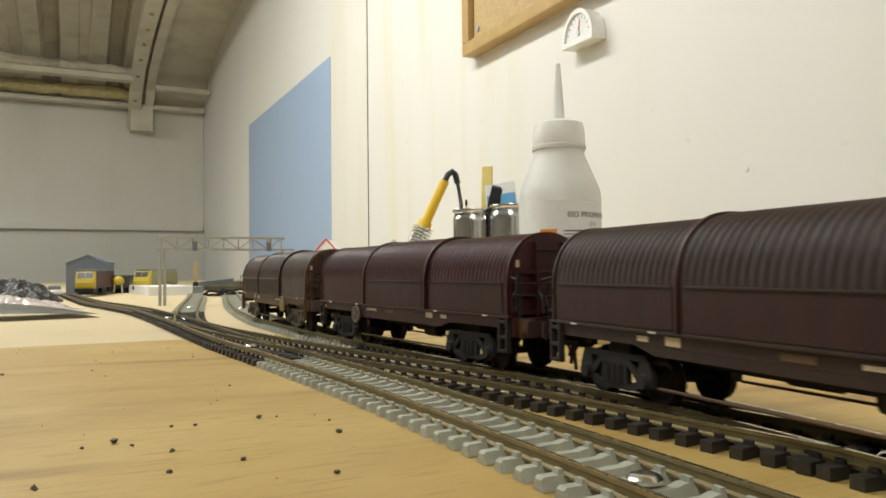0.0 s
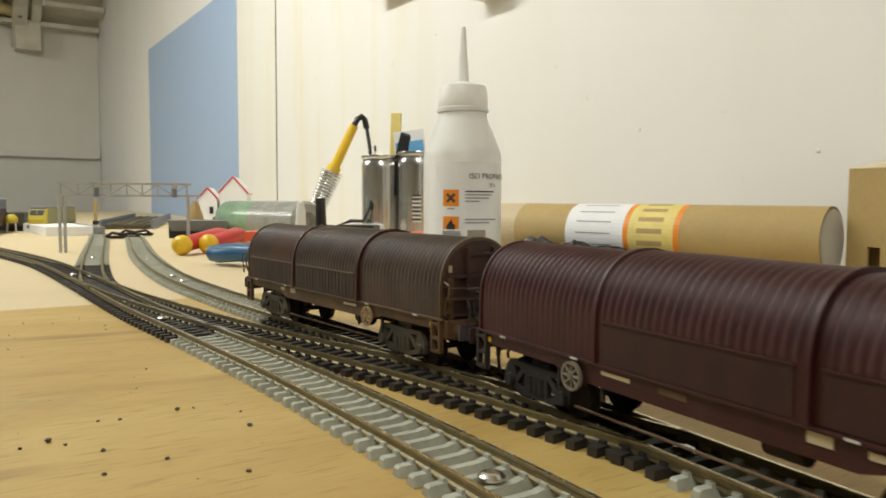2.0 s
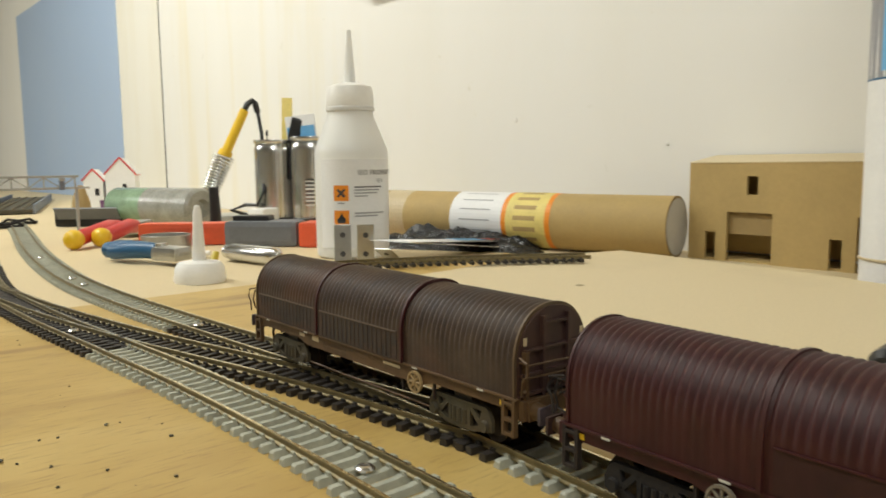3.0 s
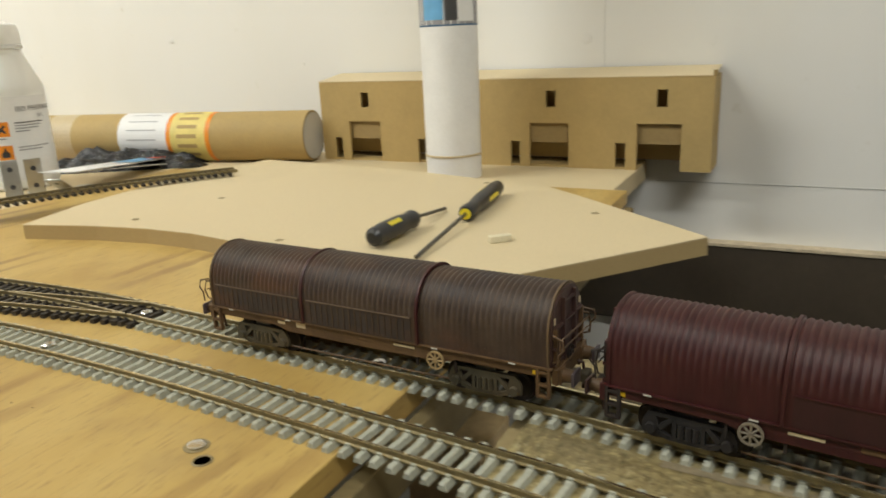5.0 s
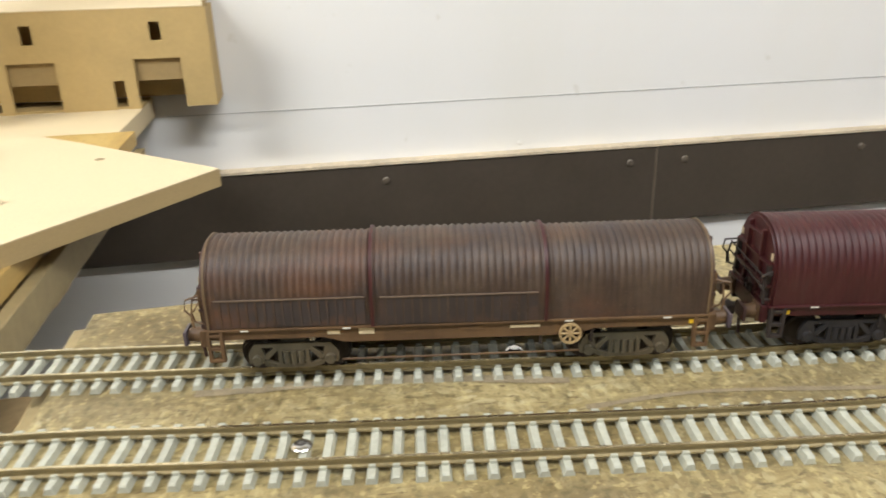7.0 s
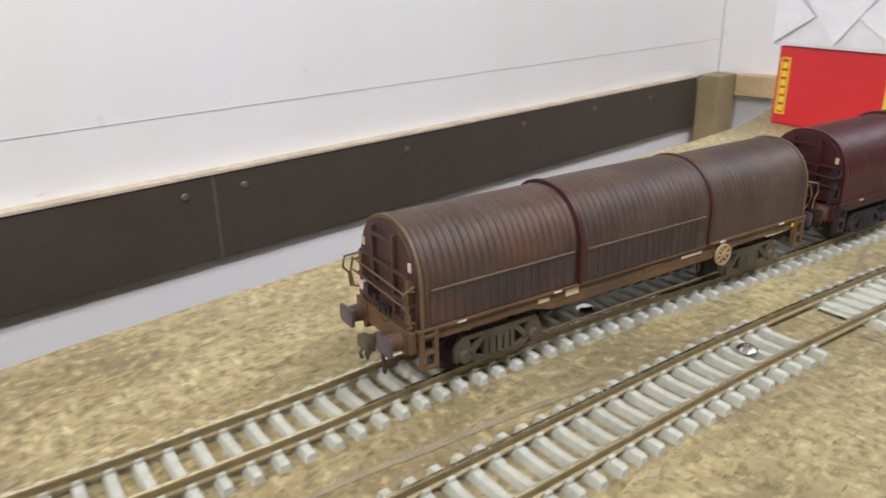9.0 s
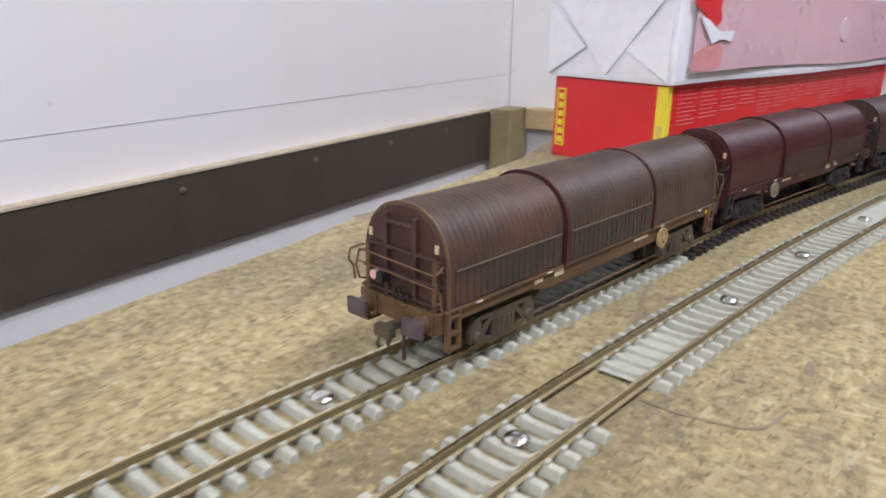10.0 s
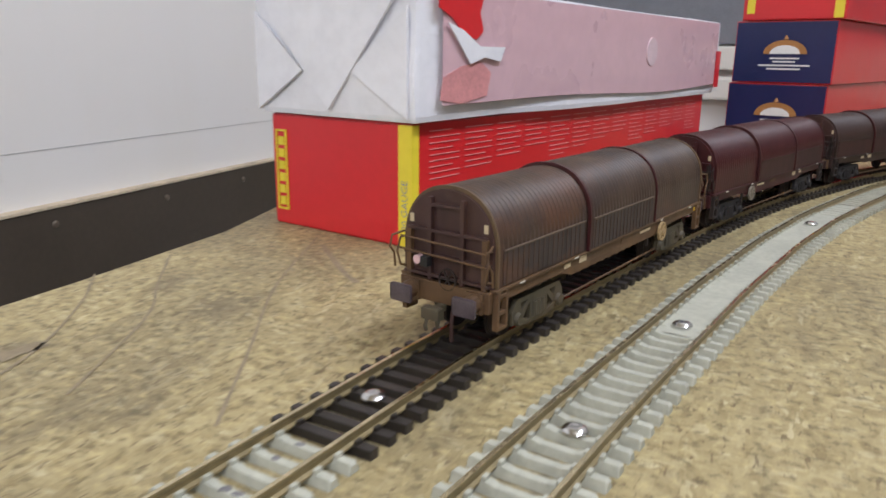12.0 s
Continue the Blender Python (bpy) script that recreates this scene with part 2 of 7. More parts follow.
CONCRETE = plain("concrete_sleeper", (0.405, 0.41, 0.335), 0.6, scale=45, vary=0.22, relief=0.2, world_space=True)
DARK_SLEEPER = plain("dark_sleeper", (0.028, 0.023, 0.019), 0.5, scale=160, vary=0.4, world_space=True)
RAIL = plain("rail_metal", (0.25, 0.20, 0.098), 0.42, 0.4, scale=220, vary=0.25, world_space=True)
RAIL_TOP = plain("rail_top", (0.66, 0.58, 0.38), 0.26, 1.0, scale=220, vary=0.15, world_space=True)
STEEL = plain("bright_steel", (0.66, 0.66, 0.65), 0.22, 1.0, scale=120, vary=0.1)
LAST_BROWN = bloomed("wagon_rusty_brown")
STAINED = weathered("wagon_stained_panel", (0.040, 0.030, 0.028), (0.17, 0.065, 0.018), (0.022, 0.022, 0.028), amount=0.7)
PLUM = weathered("wagon_plum", (0.050, 0.023, 0.020), (0.085, 0.042, 0.020), amount=0.4)
BROWN = weathered("wagon_brown", (0.031, 0.0150, 0.0115), (0.046, 0.021, 0.013), amount=0.35)
MAROON = weathered("wagon_maroon", (0.042, 0.0058, 0.0068), (0.046, 0.0128, 0.0086), amount=0.35, rough=0.5)
RUST = weathered("wagon_rust", (0.098, 0.055, 0.025), (0.165, 0.092, 0.034), amount=0.6)
SOOT = weathered("wagon_soot", (0.019, 0.0125, 0.0095), (0.05, 0.030, 0.016), amount=0.3, rough=0.75)
BOGIE = weathered("bogie_olive", (0.066, 0.058, 0.036), (0.11, 0.070, 0.032), amount=0.4)
BOGIE_DARK = weathered("bogie_black", (0.0125, 0.0105, 0.0100), (0.026, 0.018, 0.013), amount=0.3, rough=0.8)
BUFFER_FACE = plain("worn_buffer_face", (0.085, 0.066, 0.075), 0.4, scale=260, vary=0.35)
LAMP_LENS = plain("lamp_lens", (0.62, 0.42, 0.42), 0.12, scale=300)
RIM = weathered("worn_hood_rim", (0.105, 0.070, 0.036), (0.15, 0.085, 0.035), amount=0.5)
# pale strip colour with the strip's thin highlight painted in
STRIP_HIGHLIGHT = plain("highlit_strip", (0.135, 0.098, 0.070), 0.5, scale=300, vary=0.3)
WHEEL_TAN = plain("tan_wheel", (0.36, 0.255, 0.12), 0.5, scale=400, vary=0.25)
CREAM = plain("cream_marking", (0.55, 0.45, 0.28), 0.5, scale=400)
PALE = plain("pale_marking", (0.62, 0.60, 0.52), 0.5, scale=400)
CARD = plain("brown_card", (0.44, 0.315, 0.125), 0.7, scale=30, vary=0.08, world_space=True)
# darker brown card: shade in the warehouse doorways, also a peg and a block
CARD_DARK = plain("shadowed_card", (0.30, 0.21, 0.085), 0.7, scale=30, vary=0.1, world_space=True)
WHITE = plain("white_plastic", (0.86, 0.85, 0.82), 0.35, scale=40, vary=0.05)
PAPER = plain("white_paper", (0.80, 0.80, 0.80), 0.6, scale=40, vary=0.05)
MILK_GREY = plain("grey_white_cap", (0.50, 0.49, 0.46), 0.4, scale=40, vary=0.08)
BLACK = plain("black_plastic", (0.018, 0.018, 0.019), 0.35, scale=120, vary=0.3)
YELLOW = plain("yellow_plastic", (0.78, 0.50, 0.02), 0.35, scale=80, vary=0.08)
ORANGE = plain("hazard_orange", (0.80, 0.27, 0.02), 0.5, scale=80, vary=0.06)
RED = plain("red_card", (0.62, 0.022, 0.025), 0.32, scale=25, vary=0.06, relief=0.04)
RED_GRIP = plain("red_rubber", (0.58, 0.03, 0.03), 0.4, scale=80)
ORANGE_RED = plain("orange_red_plastic", (0.72, 0.11, 0.045), 0.4, scale=80)
NAVY = plain("navy_card", (0.012, 0.019, 0.090), 0.35, scale=25, vary=0.1)
YELLOW_CARD = plain("yellow_card", (0.80, 0.66, 0.03), 0.4, scale=25, vary=0.05)
BLUE = plain("blue_plastic", (0.03, 0.11, 0.23), 0.4, scale=80)
SKY_BLUE = plain("blue_print", (0.16, 0.42, 0.72), 0.5, scale=80)
JOINT = plain("joint_shadow", (0.05, 0.047, 0.04), 0.8)
PLATE = plain("grubby_plate", (0.20, 0.17, 0.125), 0.5, scale=300, vary=0.25)
GREY = plain("grey_plastic", (0.16, 0.17, 0.19), 0.5, scale=60)
SHED_GREY = plain("shed_grey", (0.17, 0.19, 0.23), 0.6, scale=60)
DARK_STEEL = plain("dark_steel", (0.10, 0.095, 0.085), 0.35, 0.7, scale=90)
DULL_PANEL = weathered("wagon_dull_panel", (0.033, 0.0075, 0.0078), (0.038, 0.014, 0.010), (0.018, 0.011, 0.012), amount=0.3)
GREY_METAL = plain("galvanised_steel", (0.50, 0.50, 0.48), 0.35, 0.9, scale=90, vary=0.15)
INK = plain("ink", (0.05, 0.05, 0.055), 0.6, scale=200)
PENCIL = plain("pencil_grey", (0.46, 0.455, 0.43), 0.7, scale=200)
SCREW_BROWN = plain("dull_screw", (0.15, 0.122, 0.088), 0.45, 0.3)
PINK_INK = plain("pink_print", (0.72, 0.30, 0.29), 0.5, scale=100)
GOLD_INK = plain("gold_print", (0.40, 0.19, 0.055), 0.5, scale=200)
GREY_INK = plain("grey_ink", (0.30, 0.30, 0.32), 0.6, scale=200)
CORK_PALE = plain("pale_wood_chip", (0.72, 0.66, 0.48), 0.6, scale=80)
CORK = plain("cork", (0.52, 0.38, 0.19), 0.8, scale=160, vary=0.25)
FRAME_WOOD = plain("varnished_pine", (0.50, 0.335, 0.13), 0.4, scale=30, vary=0.15)
LOCO_YELLOW = plain("warning_yellow", (0.52, 0.40, 0.035), 0.4, scale=200, vary=0.1)
GANTRY = plain("gantry_grey", (0.42, 0.42, 0.39), 0.5, scale=200, vary=0.12)
MILKY = see_through("milky_plastic", (0.95, 0.95, 0.93), 0.33, 0.30)
CREAM_YELLOW = plain("cream_yellow", (0.75, 0.62, 0.20), 0.6, scale=60)

# ---- geometry helpers ----
def mesh_of(bm, name, material_, smooth=False):
    me = bpy.data.meshes.new(name)
    bm.normal_update()
    bm.to_mesh(me)
    bm.free()
    me.materials.append(material_)
    if smooth:
        me.polygons.foreach_set("use_smooth", [True] * len(me.polygons))
        me.set_sharp_from_angle(angle=radians(38))
    return me


def part(name, bm, material_, parent, label="", smooth=False, at=None):
    """Links a bmesh as one mesh object under a thing or a part."""
    ob = new(name, mesh_of(bm, name, material_, smooth))
    ob.parent = parent
    if at is not None:
        ob.matrix_basis = at
    if label:
        ob["label"] = label
    return ob


def thing(name, m, label, category, group="", kind=""):
    ob = new(name)
    ob.empty_display_size = 0.01
    ob.matrix_basis = m
    return tagged(ob, label, category, group, kind)


def solid(name, bm, material_, label, category, m=None, group="", kind="", smooth=False):
    ob = new(name, mesh_of(bm, name, material_, smooth))
    if m is not None:
        ob.matrix_basis = m
    return tagged(ob, label, category, group, kind)


def box(bm, x0, x1, y0, y1, z0, z1, bevel=0.0, m=None):
    r = bmesh.ops.create_cube(bm, size=1.0)
    t = Matrix.Translation(((x0 + x1) / 2, (y0 + y1) / 2, (z0 + z1) / 2)) @ Matrix.Diagonal((x1 - x0, y1 - y0, z1 - z0, 1))
    bmesh.ops.transform(bm, matrix=t, verts=r["verts"])
    out = r["verts"]
    if bevel:
        edges = list({e for v in out for e in v.link_edges})
        b = bmesh.ops.bevel(bm, geom=edges, offset=bevel, segments=2, affect="EDGES", profile=0.7)
        out = [v for v in b["verts"]]
        out = list({v for f in b["faces"] for v in f.verts} | set(out))
    if m is not None:
        bmesh.ops.transform(bm, matrix=m, verts=out)
    return bm


def rod(bm, a, b, r0, r1=None, n=12, caps=True):
    a, b = Vector(a), Vector(b)
    r1 = r0 if r1 is None else r1
    d = b - a
    c = bmesh.ops.create_cone(bm, cap_ends=caps, segments=n, radius1=r0, radius2=r1, depth=d.length)
    t = Matrix.Translation((a + b) / 2) @ d.to_track_quat("Z", "Y").to_matrix().to_4x4()
    bmesh.ops.transform(bm, matrix=t, verts=c["verts"])
    return bm


def lathe(bm, profile, n=40, m=None, caps=True):
    """Turns (radius, height) pairs round the z axis."""
    rings = []
    for r, z in profile:
        rings.append([bm.verts.new((r * math.cos(2 * math.pi * k / n), r * math.sin(2 * math.pi * k / n), z)) for k in range(n)])
    for a, b in zip(rings, rings[1:]):
        for k in range(n):
            bm.faces.new((a[k], a[(k + 1) % n], b[(k + 1) % n], b[k]))
    for ring, flip in ((rings[0], True), (rings[-1], False)) if caps else ():
        if profile[0 if flip else -1][0] > 1e-5:
            bm.faces.new(list(reversed(ring)) if flip else ring)
    bmesh.ops.remove_doubles(bm, verts=[v for g in rings for v in g], dist=1e-7)
    if m is not None:
        bmesh.ops.transform(bm, matrix=m, verts=[v for g in rings for v in g if v.is_valid])
    return bm


def prism(bm, outline, z0, z1):
    """A flat plate of any outline (anticlockwise)."""
    low = [bm.verts.new((x, y, z0)) for x, y in outline]
    top = [bm.verts.new((x, y, z1)) for x, y in outline]
    k = len(outline)
    bm.faces.new(list(reversed(low)))
    bm.faces.new(top)
    for i in range(k):
        bm.faces.new((low[i], low[(i + 1) % k], top[(i + 1) % k], top[i]))
    return bm


def pipe(bm, points, r, n=8):
    """A bent round rod through points."""
    pts = [Vector(p) for p in points]
    rings = []
    for i, p in enumerate(pts):
        d = (pts[min(i + 1, len(pts) - 1)] - pts[max(i - 1, 0)]).normalized()
        s = d.cross(Vector((0.31, 0.17, 0.93)))
        s.normalize()
        u = d.cross(s)
        rings.append([bm.verts.new(p + r * (math.cos(a) * s + math.sin(a) * u)) for a in (2 * math.pi * k / n for k in range(n))])
    for a, b in zip(rings, rings[1:]):
        for k in range(n):
            bm.faces.new((a[k], a[(k + 1) % n], b[(k + 1) % n], b[k]))
    bm.faces.new(list(reversed(rings[0])))
    bm.faces.new(rings[-1])
    return bm


def curve_points(points, step=0.02):
    """A smooth line through points (Catmull-Rom), evenly stepped."""
    p = [Vector((*q, 0)) for q in points]
    p = [2 * p[0] - p[1]] + p + [2 * p[-1] - p[-2]]
    fine = []
    for i in range(1, len(p) - 2):
        for k in range(24):
            t = k / 24
            a, b, c, d = p[i - 1:i + 3]
            fine.append(0.5 * (2 * b + (c - a) * t + (2 * a - 5 * b + 4 * c - d) * t * t + (3 * b - a - 3 * c + d) * t ** 3))
    fine.append(p[-2])
    return fine


class Way:
    """A track's centre line with its arc length."""

    def __init__(self, points):
        self.p = curve_points(points)
        self.s = [0.0]
        for a, b in zip(self.p, self.p[1:]):
            self.s.append(self.s[-1] + (b - a).length)

    def at(self, s):
        s = min(max(s, 0.0), self.s[-1] - 1e-6)
        i = int(np.searchsorted(self.s, s, side="right")) - 1
        f = (s - self.s[i]) / (self.s[i + 1] - self.s[i])
        return self.p[i].lerp(self.p[i + 1], f)

    def heading(self, s):
        return (self.at(s + 0.004) - self.at(s - 0.004)).normalized()

    def where_y(self, y):
        """The arc length at which the line first passes this y (it runs towards lower y)."""
        for i, (a, b) in enumerate(zip(self.p, self.p[1:])):
            if a.y >= y > b.y:
                return self.s[i] + (self.s[i + 1] - self.s[i]) * (a.y - y) / (a.y - b.y)
        return 0.0


def bmn():
    return bmesh.new()

# ---- the room ----
WALL_X, END_Y, FAR_Y, LEFT_X, FLOOR_Z = 0.80, -1.392, 5.0, -3.4, -0.95


def structure(name, bm, material_, label, category):
    return solid(name, bm, material_, label, category, kind="structure")


structure("floor", box(bmn(), LEFT_X - 0.1, WALL_X + 0.1, END_Y - 0.1, FAR_Y + 0.1, FLOOR_Z - 0.1, FLOOR_Z), FLOOR, "dark painted floor below the baseboards", "floor")
structure("wall_east", box(bmn(), WALL_X, WALL_X + 0.1, END_Y - 0.1, FAR_Y + 0.1, FLOOR_Z, 1.9), WALL, "long white painted wall behind the layout", "wall")
structure("wall_north", box(bmn(), LEFT_X, WALL_X - 0.002, FAR_Y, FAR_Y + 0.1, FLOOR_Z, 1.9), FAR_WALL, "plain greyish white wall at the far end", "wall")
structure("wall_south", box(bmn(), LEFT_X, WALL_X - 0.002, END_Y - 0.1, END_Y, FLOOR_Z, 1.9), WALL, "white painted end wall", "wall")
structure("wall_west", box(bmn(), LEFT_X - 0.1, LEFT_X, END_Y - 0.1, FAR_Y + 0.1, FLOOR_Z, 1.9), FAR_WALL, "plain painted wall behind the camera", "wall")
structure("wall_panel", box(bmn(), WALL_X - 0.002, WALL_X + 0.01, 2.213, 2.52, -0.3, 1.5), WALL_PANEL, "narrow cream board panel beside a dark joint", "panel")
structure("panel_joint", box(bmn(), WALL_X - 0.0012, WALL_X + 0.01, 2.2096, 2.2126, -0.3, 1.5), JOINT, "dark gap between two wall panels", "joint")
structure("backscene", box(bmn(), WALL_X - 0.004, WALL_X + 0.01, 2.52, 3.69, -0.25, 0.69), BLUE_WALL, "pale blue painted rectangle on the white wall", "backscene")
structure("picture_rail", box(bmn(), LEFT_X, WALL_X - 0.01, FAR_Y - 0.03, FAR_Y, 0.285, 0.318, 0.006), FAR_WALL, "painted timber rail across the far wall", "rail")

# roof: low flat lining that bends down to the far wall, with ribs, purlins and a rafter
ROOF_LINE = [(5.02, 0.98), (4.93, 1.08), (4.80, 1.18), (4.60, 1.25), (4.20, 1.30), (3.6, 1.33), (2.4, 1.37), (-1.45, 1.43)]
bm = bmn()
for x0 in np.arange(LEFT_X + 0.02 - 0.06, 0.36, 0.316):
    for (y0, z0), (y1, z1) in zip(ROOF_LINE, ROOF_LINE[1:]):
        prof = [(x0, 0.0), (x0 + 0.080, 0.0), (x0 + 0.088, 0.014), (x0 + 0.134, 0.014), (x0 + 0.142, 0.0), (x0 + 0.220, 0.0), (x0 + 0.238, 0.085), (x0 + 0.298, 0.085), (x0 + 0.316, 0.0)]
        for (xa, da), (xb, db) in zip(prof, prof[1:]):
            bm.faces.new([bm.verts.new(q) for q in ((xa, y0, z0 + da), (xb, y0, z0 + db), (xb, y1, z1 + db), (xa, y1, z1 + da))])
bmesh.ops.remove_doubles(bm, verts=bm.verts, dist=1e-4)
structure("ceiling", bm, ROOF, "ribbed painted roof sheets on purlins", "ceiling")
bm = bmn()
for (y0, z0), (y1, z1) in zip(ROOF_LINE, ROOF_LINE[1:]):
    bm.faces.new([bm.verts.new(q) for q in ((0.47, y0, z0 - 0.012), (0.80, y0, z0 - 0.012), (0.80, y1, z1 - 0.012), (0.47, y1, z1 - 0.012))])
bmesh.ops.remove_doubles(bm, verts=bm.verts, dist=1e-4)
structure("ceiling_panel", bm, ROOF, "plain painted roof panel beside the wall", "ceiling")
for x0 in np.arange(-1.6, 0.36, 0.316):
    for y0 in (4.50, 4.30, 4.05):
        z0 = float(np.interp(y0, [p[0] for p in ROOF_LINE][::-1], [p[1] for p in ROOF_LINE][::-1]))
        structure("roof_bolt", lathe(bmn(), [(0.0, -0.014), (0.014, -0.011), (0.018, -0.002), (0.0, 0.0)], 10), ROOF, "painted bolt head through the roof sheet", "bolt").matrix_basis = pose(x0 + 0.111, y0, z0 + 0.013)


def foam_run(x0, x1, y, z, mt, label):
    """A lumpy run of sprayed foam along a purlin."""
    bm = bmn()
    n, k = 150, 12
    rings = []
    for i in range(n + 1):
        x = x0 + (x1 - x0) * i / n
        ring = []
        for q in range(k):
            a = 2 * math.pi * q / k
            r = 0.030 * (1 + 0.55 * noise.noise(Vector((x * 16, math.cos(a) * 1.5, math.sin(a) * 1.5 + y * 9))))
            ring.append(bm.verts.new((x, y + 1.2 * r * math.cos(a), z + r * math.sin(a))))
        rings.append(ring)
    for a, b in zip(rings, rings[1:]):
        for q in range(k):
            bm.faces.new((a[q], a[(q + 1) % k], b[(q + 1) % k], b[q]))
    bm.faces.new(rings[0]), bm.faces.new(list(reversed(rings[-1])))
    bmesh.ops.recalc_face_normals(bm, faces=bm.faces)
    solid("foam_run", bm, mt, label, "foam", kind="structure", smooth=True)


foam_run(LEFT_X, 0.385, 4.70, 1.128, FOAM, "lumpy sprayed foam along the upper purlin")
foam_run(LEFT_X, 0.385, 4.905, 1.050, OLD_FOAM, "yellowed sprayed foam along the eaves purlin")
structure("roof_cover", box(bmn(), LEFT_X - 0.1, WALL_X + 0.1, END_Y - 0.1, FAR_Y + 0.1, 1.88, 1.95), ROOF, "flat roof above the lining", "roof")
structure("purlin", box(bmn(), LEFT_X, WALL_X - 0.01, 4.90, 4.97, 0.982, 1.005, 0.006), ROOF, "painted steel purlin at the eaves", "purlin")
structure("purlin", box(bmn(), LEFT_X, 0.385, 4.66, 4.73, 1.075, 1.105, 0.006), ROOF, "painted steel purlin under the roof sheets", "purlin")
structure("purlin", box(bmn(), 0.50, WALL_X - 0.01, 4.70, 4.75, 1.050, 1.075, 0.006), ROOF, "thin painted rail under the plain roof panel", "purlin")
structure("purlin", box(bmn(), LEFT_X, WALL_X - 0.01, 3.30, 3.38, 1.27, 1.335, 0.008), ROOF, "painted timber purlin under the roof sheets", "purlin")
rafter = thing("rafter", pose(0, 0, 0), "painted double rafter under the roof", "rafter", kind="structure")
for name_, xa, xb, deep, up in (("web", 0.385, 0.425, 0.125, 0.01), ("web", 0.468, 0.492, 0.105, 0.01), ("flange", 0.372, 0.440, 0.131, -0.1195), ("flange", 0.460, 0.505, 0.111, -0.1005), ("packing", 0.425, 0.468, 0.060, 0.0)):
    bm = bmn()
    for (y0, z0), (y1, z1) in zip(ROOF_LINE, ROOF_LINE[1:]):
        va = [bm.verts.new(q) for q in ((xa, y0, z0 - deep), (xb, y0, z0 - deep), (xb, y0, z0 + up), (xa, y0, z0 + up))]
        vb = [bm.verts.new(q) for q in ((xa, y1, z1 - deep), (xb, y1, z1 - deep), (xb, y1, z1 + up), (xa, y1, z1 + up))]
        for i in range(4):
            bm.faces.new((va[i], va[(i + 1) % 4], vb[(i + 1) % 4], vb[i]))
    part(name_, bm, ROOF, rafter)
for k in range(9):
    part("bolt", lathe(bmn(), [(0.0, -0.010), (0.009, -0.008), (0.011, 0.0), (0.0, 0.0)], 8), OLD_TIMBER, rafter, at=pose(0.406, 4.85 - 0.2 * k, float(np.interp(4.85 - 0.2 * k, [p[0] for p in ROOF_LINE][::-1], [p[1] for p in ROOF_LINE][::-1])) - 0.131))
structure("rafter_block", box(bmn(), 0.385, 0.505, 4.90, 5.0, 0.85, 0.99, 0.006), ROOF, "painted block where the rafter meets the wall", "bracket")

# ledger board along the wall, its pale top edge and the corner post
ledger = thing("ledger_board", pose(0, 0, 0), "dark brown board screwed along the wall", "board", kind="structure")
part("plank", box(bmn(), 0.786, WALL_X, -0.257, 0.75, -0.183, -0.0875, 0.0012), LEDGER, ledger)
part("plank", box(bmn(), 0.786, WALL_X, -1.287, -0.2605, -0.183, -0.0875, 0.0012), LEDGER, ledger)
part("top_edge", box(bmn(), 0.784, WALL_X, -1.287, 0.75, -0.087, -0.0835, 0.0008), EDGE, ledger, "pale raw timber edge")
for y in (0.070, -0.2245, -0.295, -0.534, -0.768, -0.95, -1.1205):
    part("screw", lathe(bmn(), [(0.0, 0.0), (0.0042, 0.0003), (0.0046, 0.001), (0.003, 0.002), (0.0, 0.0022)], 14), SCREW_BROWN, ledger, at=pose(0.7862, y, -0.1055, 0, -90, 0))
part("joint_strip", box(bmn(), 0.7866, WALL_X, -0.2604, -0.2571, -0.182, -0.088), SCREW_BROWN, ledger, "pale filled joint between two lengths")
structure("corner_post", box(bmn(), 0.742, 0.786, -1.36, -1.2885, FLOOR_Z, -0.083, 0.002), OLD_TIMBER, "greenish brown timber post in the corner", "post")
structure("end_rail", box(bmn(), -2.2, 0.740, -1.392, -1.352, -0.125, -0.085, 0.002), TIMBER, "pale timber rail along the end wall", "rail")
# pencil line on the wall
structure("pencil_line", box(bmn(), WALL_X - 0.0006, WALL_X + 0.002, -1.38, 0.30, -0.0219, -0.0212), PENCIL, "thin pencil line ruled along the wall", "line")
structure("wall_cable_groove", box(bmn(), WALL_X - 0.0012, WALL_X + 0.002, 0.36, 0.364, 0.10, 0.45, 0.0005), WALL, "raised filled seam in the wall plaster", "seam")

# ---- baseboards ----
structure("plywood_baseboard", box(bmn(), -0.75, 0.64, 0.297, 0.851, -0.012, 0.0, 0.0008), PLY, "warm plywood baseboard with stains and crumbs", "baseboard")
structure("pale_baseboard", box(bmn(), -0.75, 0.797, 0.8525, 4.2, -0.014, -0.0005, 0.0006), SHEET, "pale board sheet butted against the plywood", "baseboard")
structure("shelf_board", box(bmn(), 0.595, 0.797, 0.311, 0.851, -0.020, -0.001, 0.001), MDF, "board shelf along the wall under the card warehouse", "shelf")
OSB_OUTLINE = [(-0.9, -1.37), (0.03, -1.37), (0.066, -0.93), (0.44, -0.93), (0.42, -0.80), (0.33, -0.60), (0.303, -0.46), (0.3015, -0.37), (0.303, -0.31), (0.294, -0.21), (0.2915, -0.08), (0.291, 0.03), (0.282, 0.15), (0.279, 0.2415), (-0.9, 0.2415)]
structure("chipboard_baseboard", prism(bmn(), OSB_OUTLINE, -0.018, 0.0), OSB, "chipboard baseboard with grey scuffs and drawn lines", "baseboard")
structure("frame_timber", box(bmn(), -0.75, 0.63, 0.289, 0.2965, -0.034, -0.013, 0.001), OLD_TIMBER, "timber frame edge below the plywood", "frame")
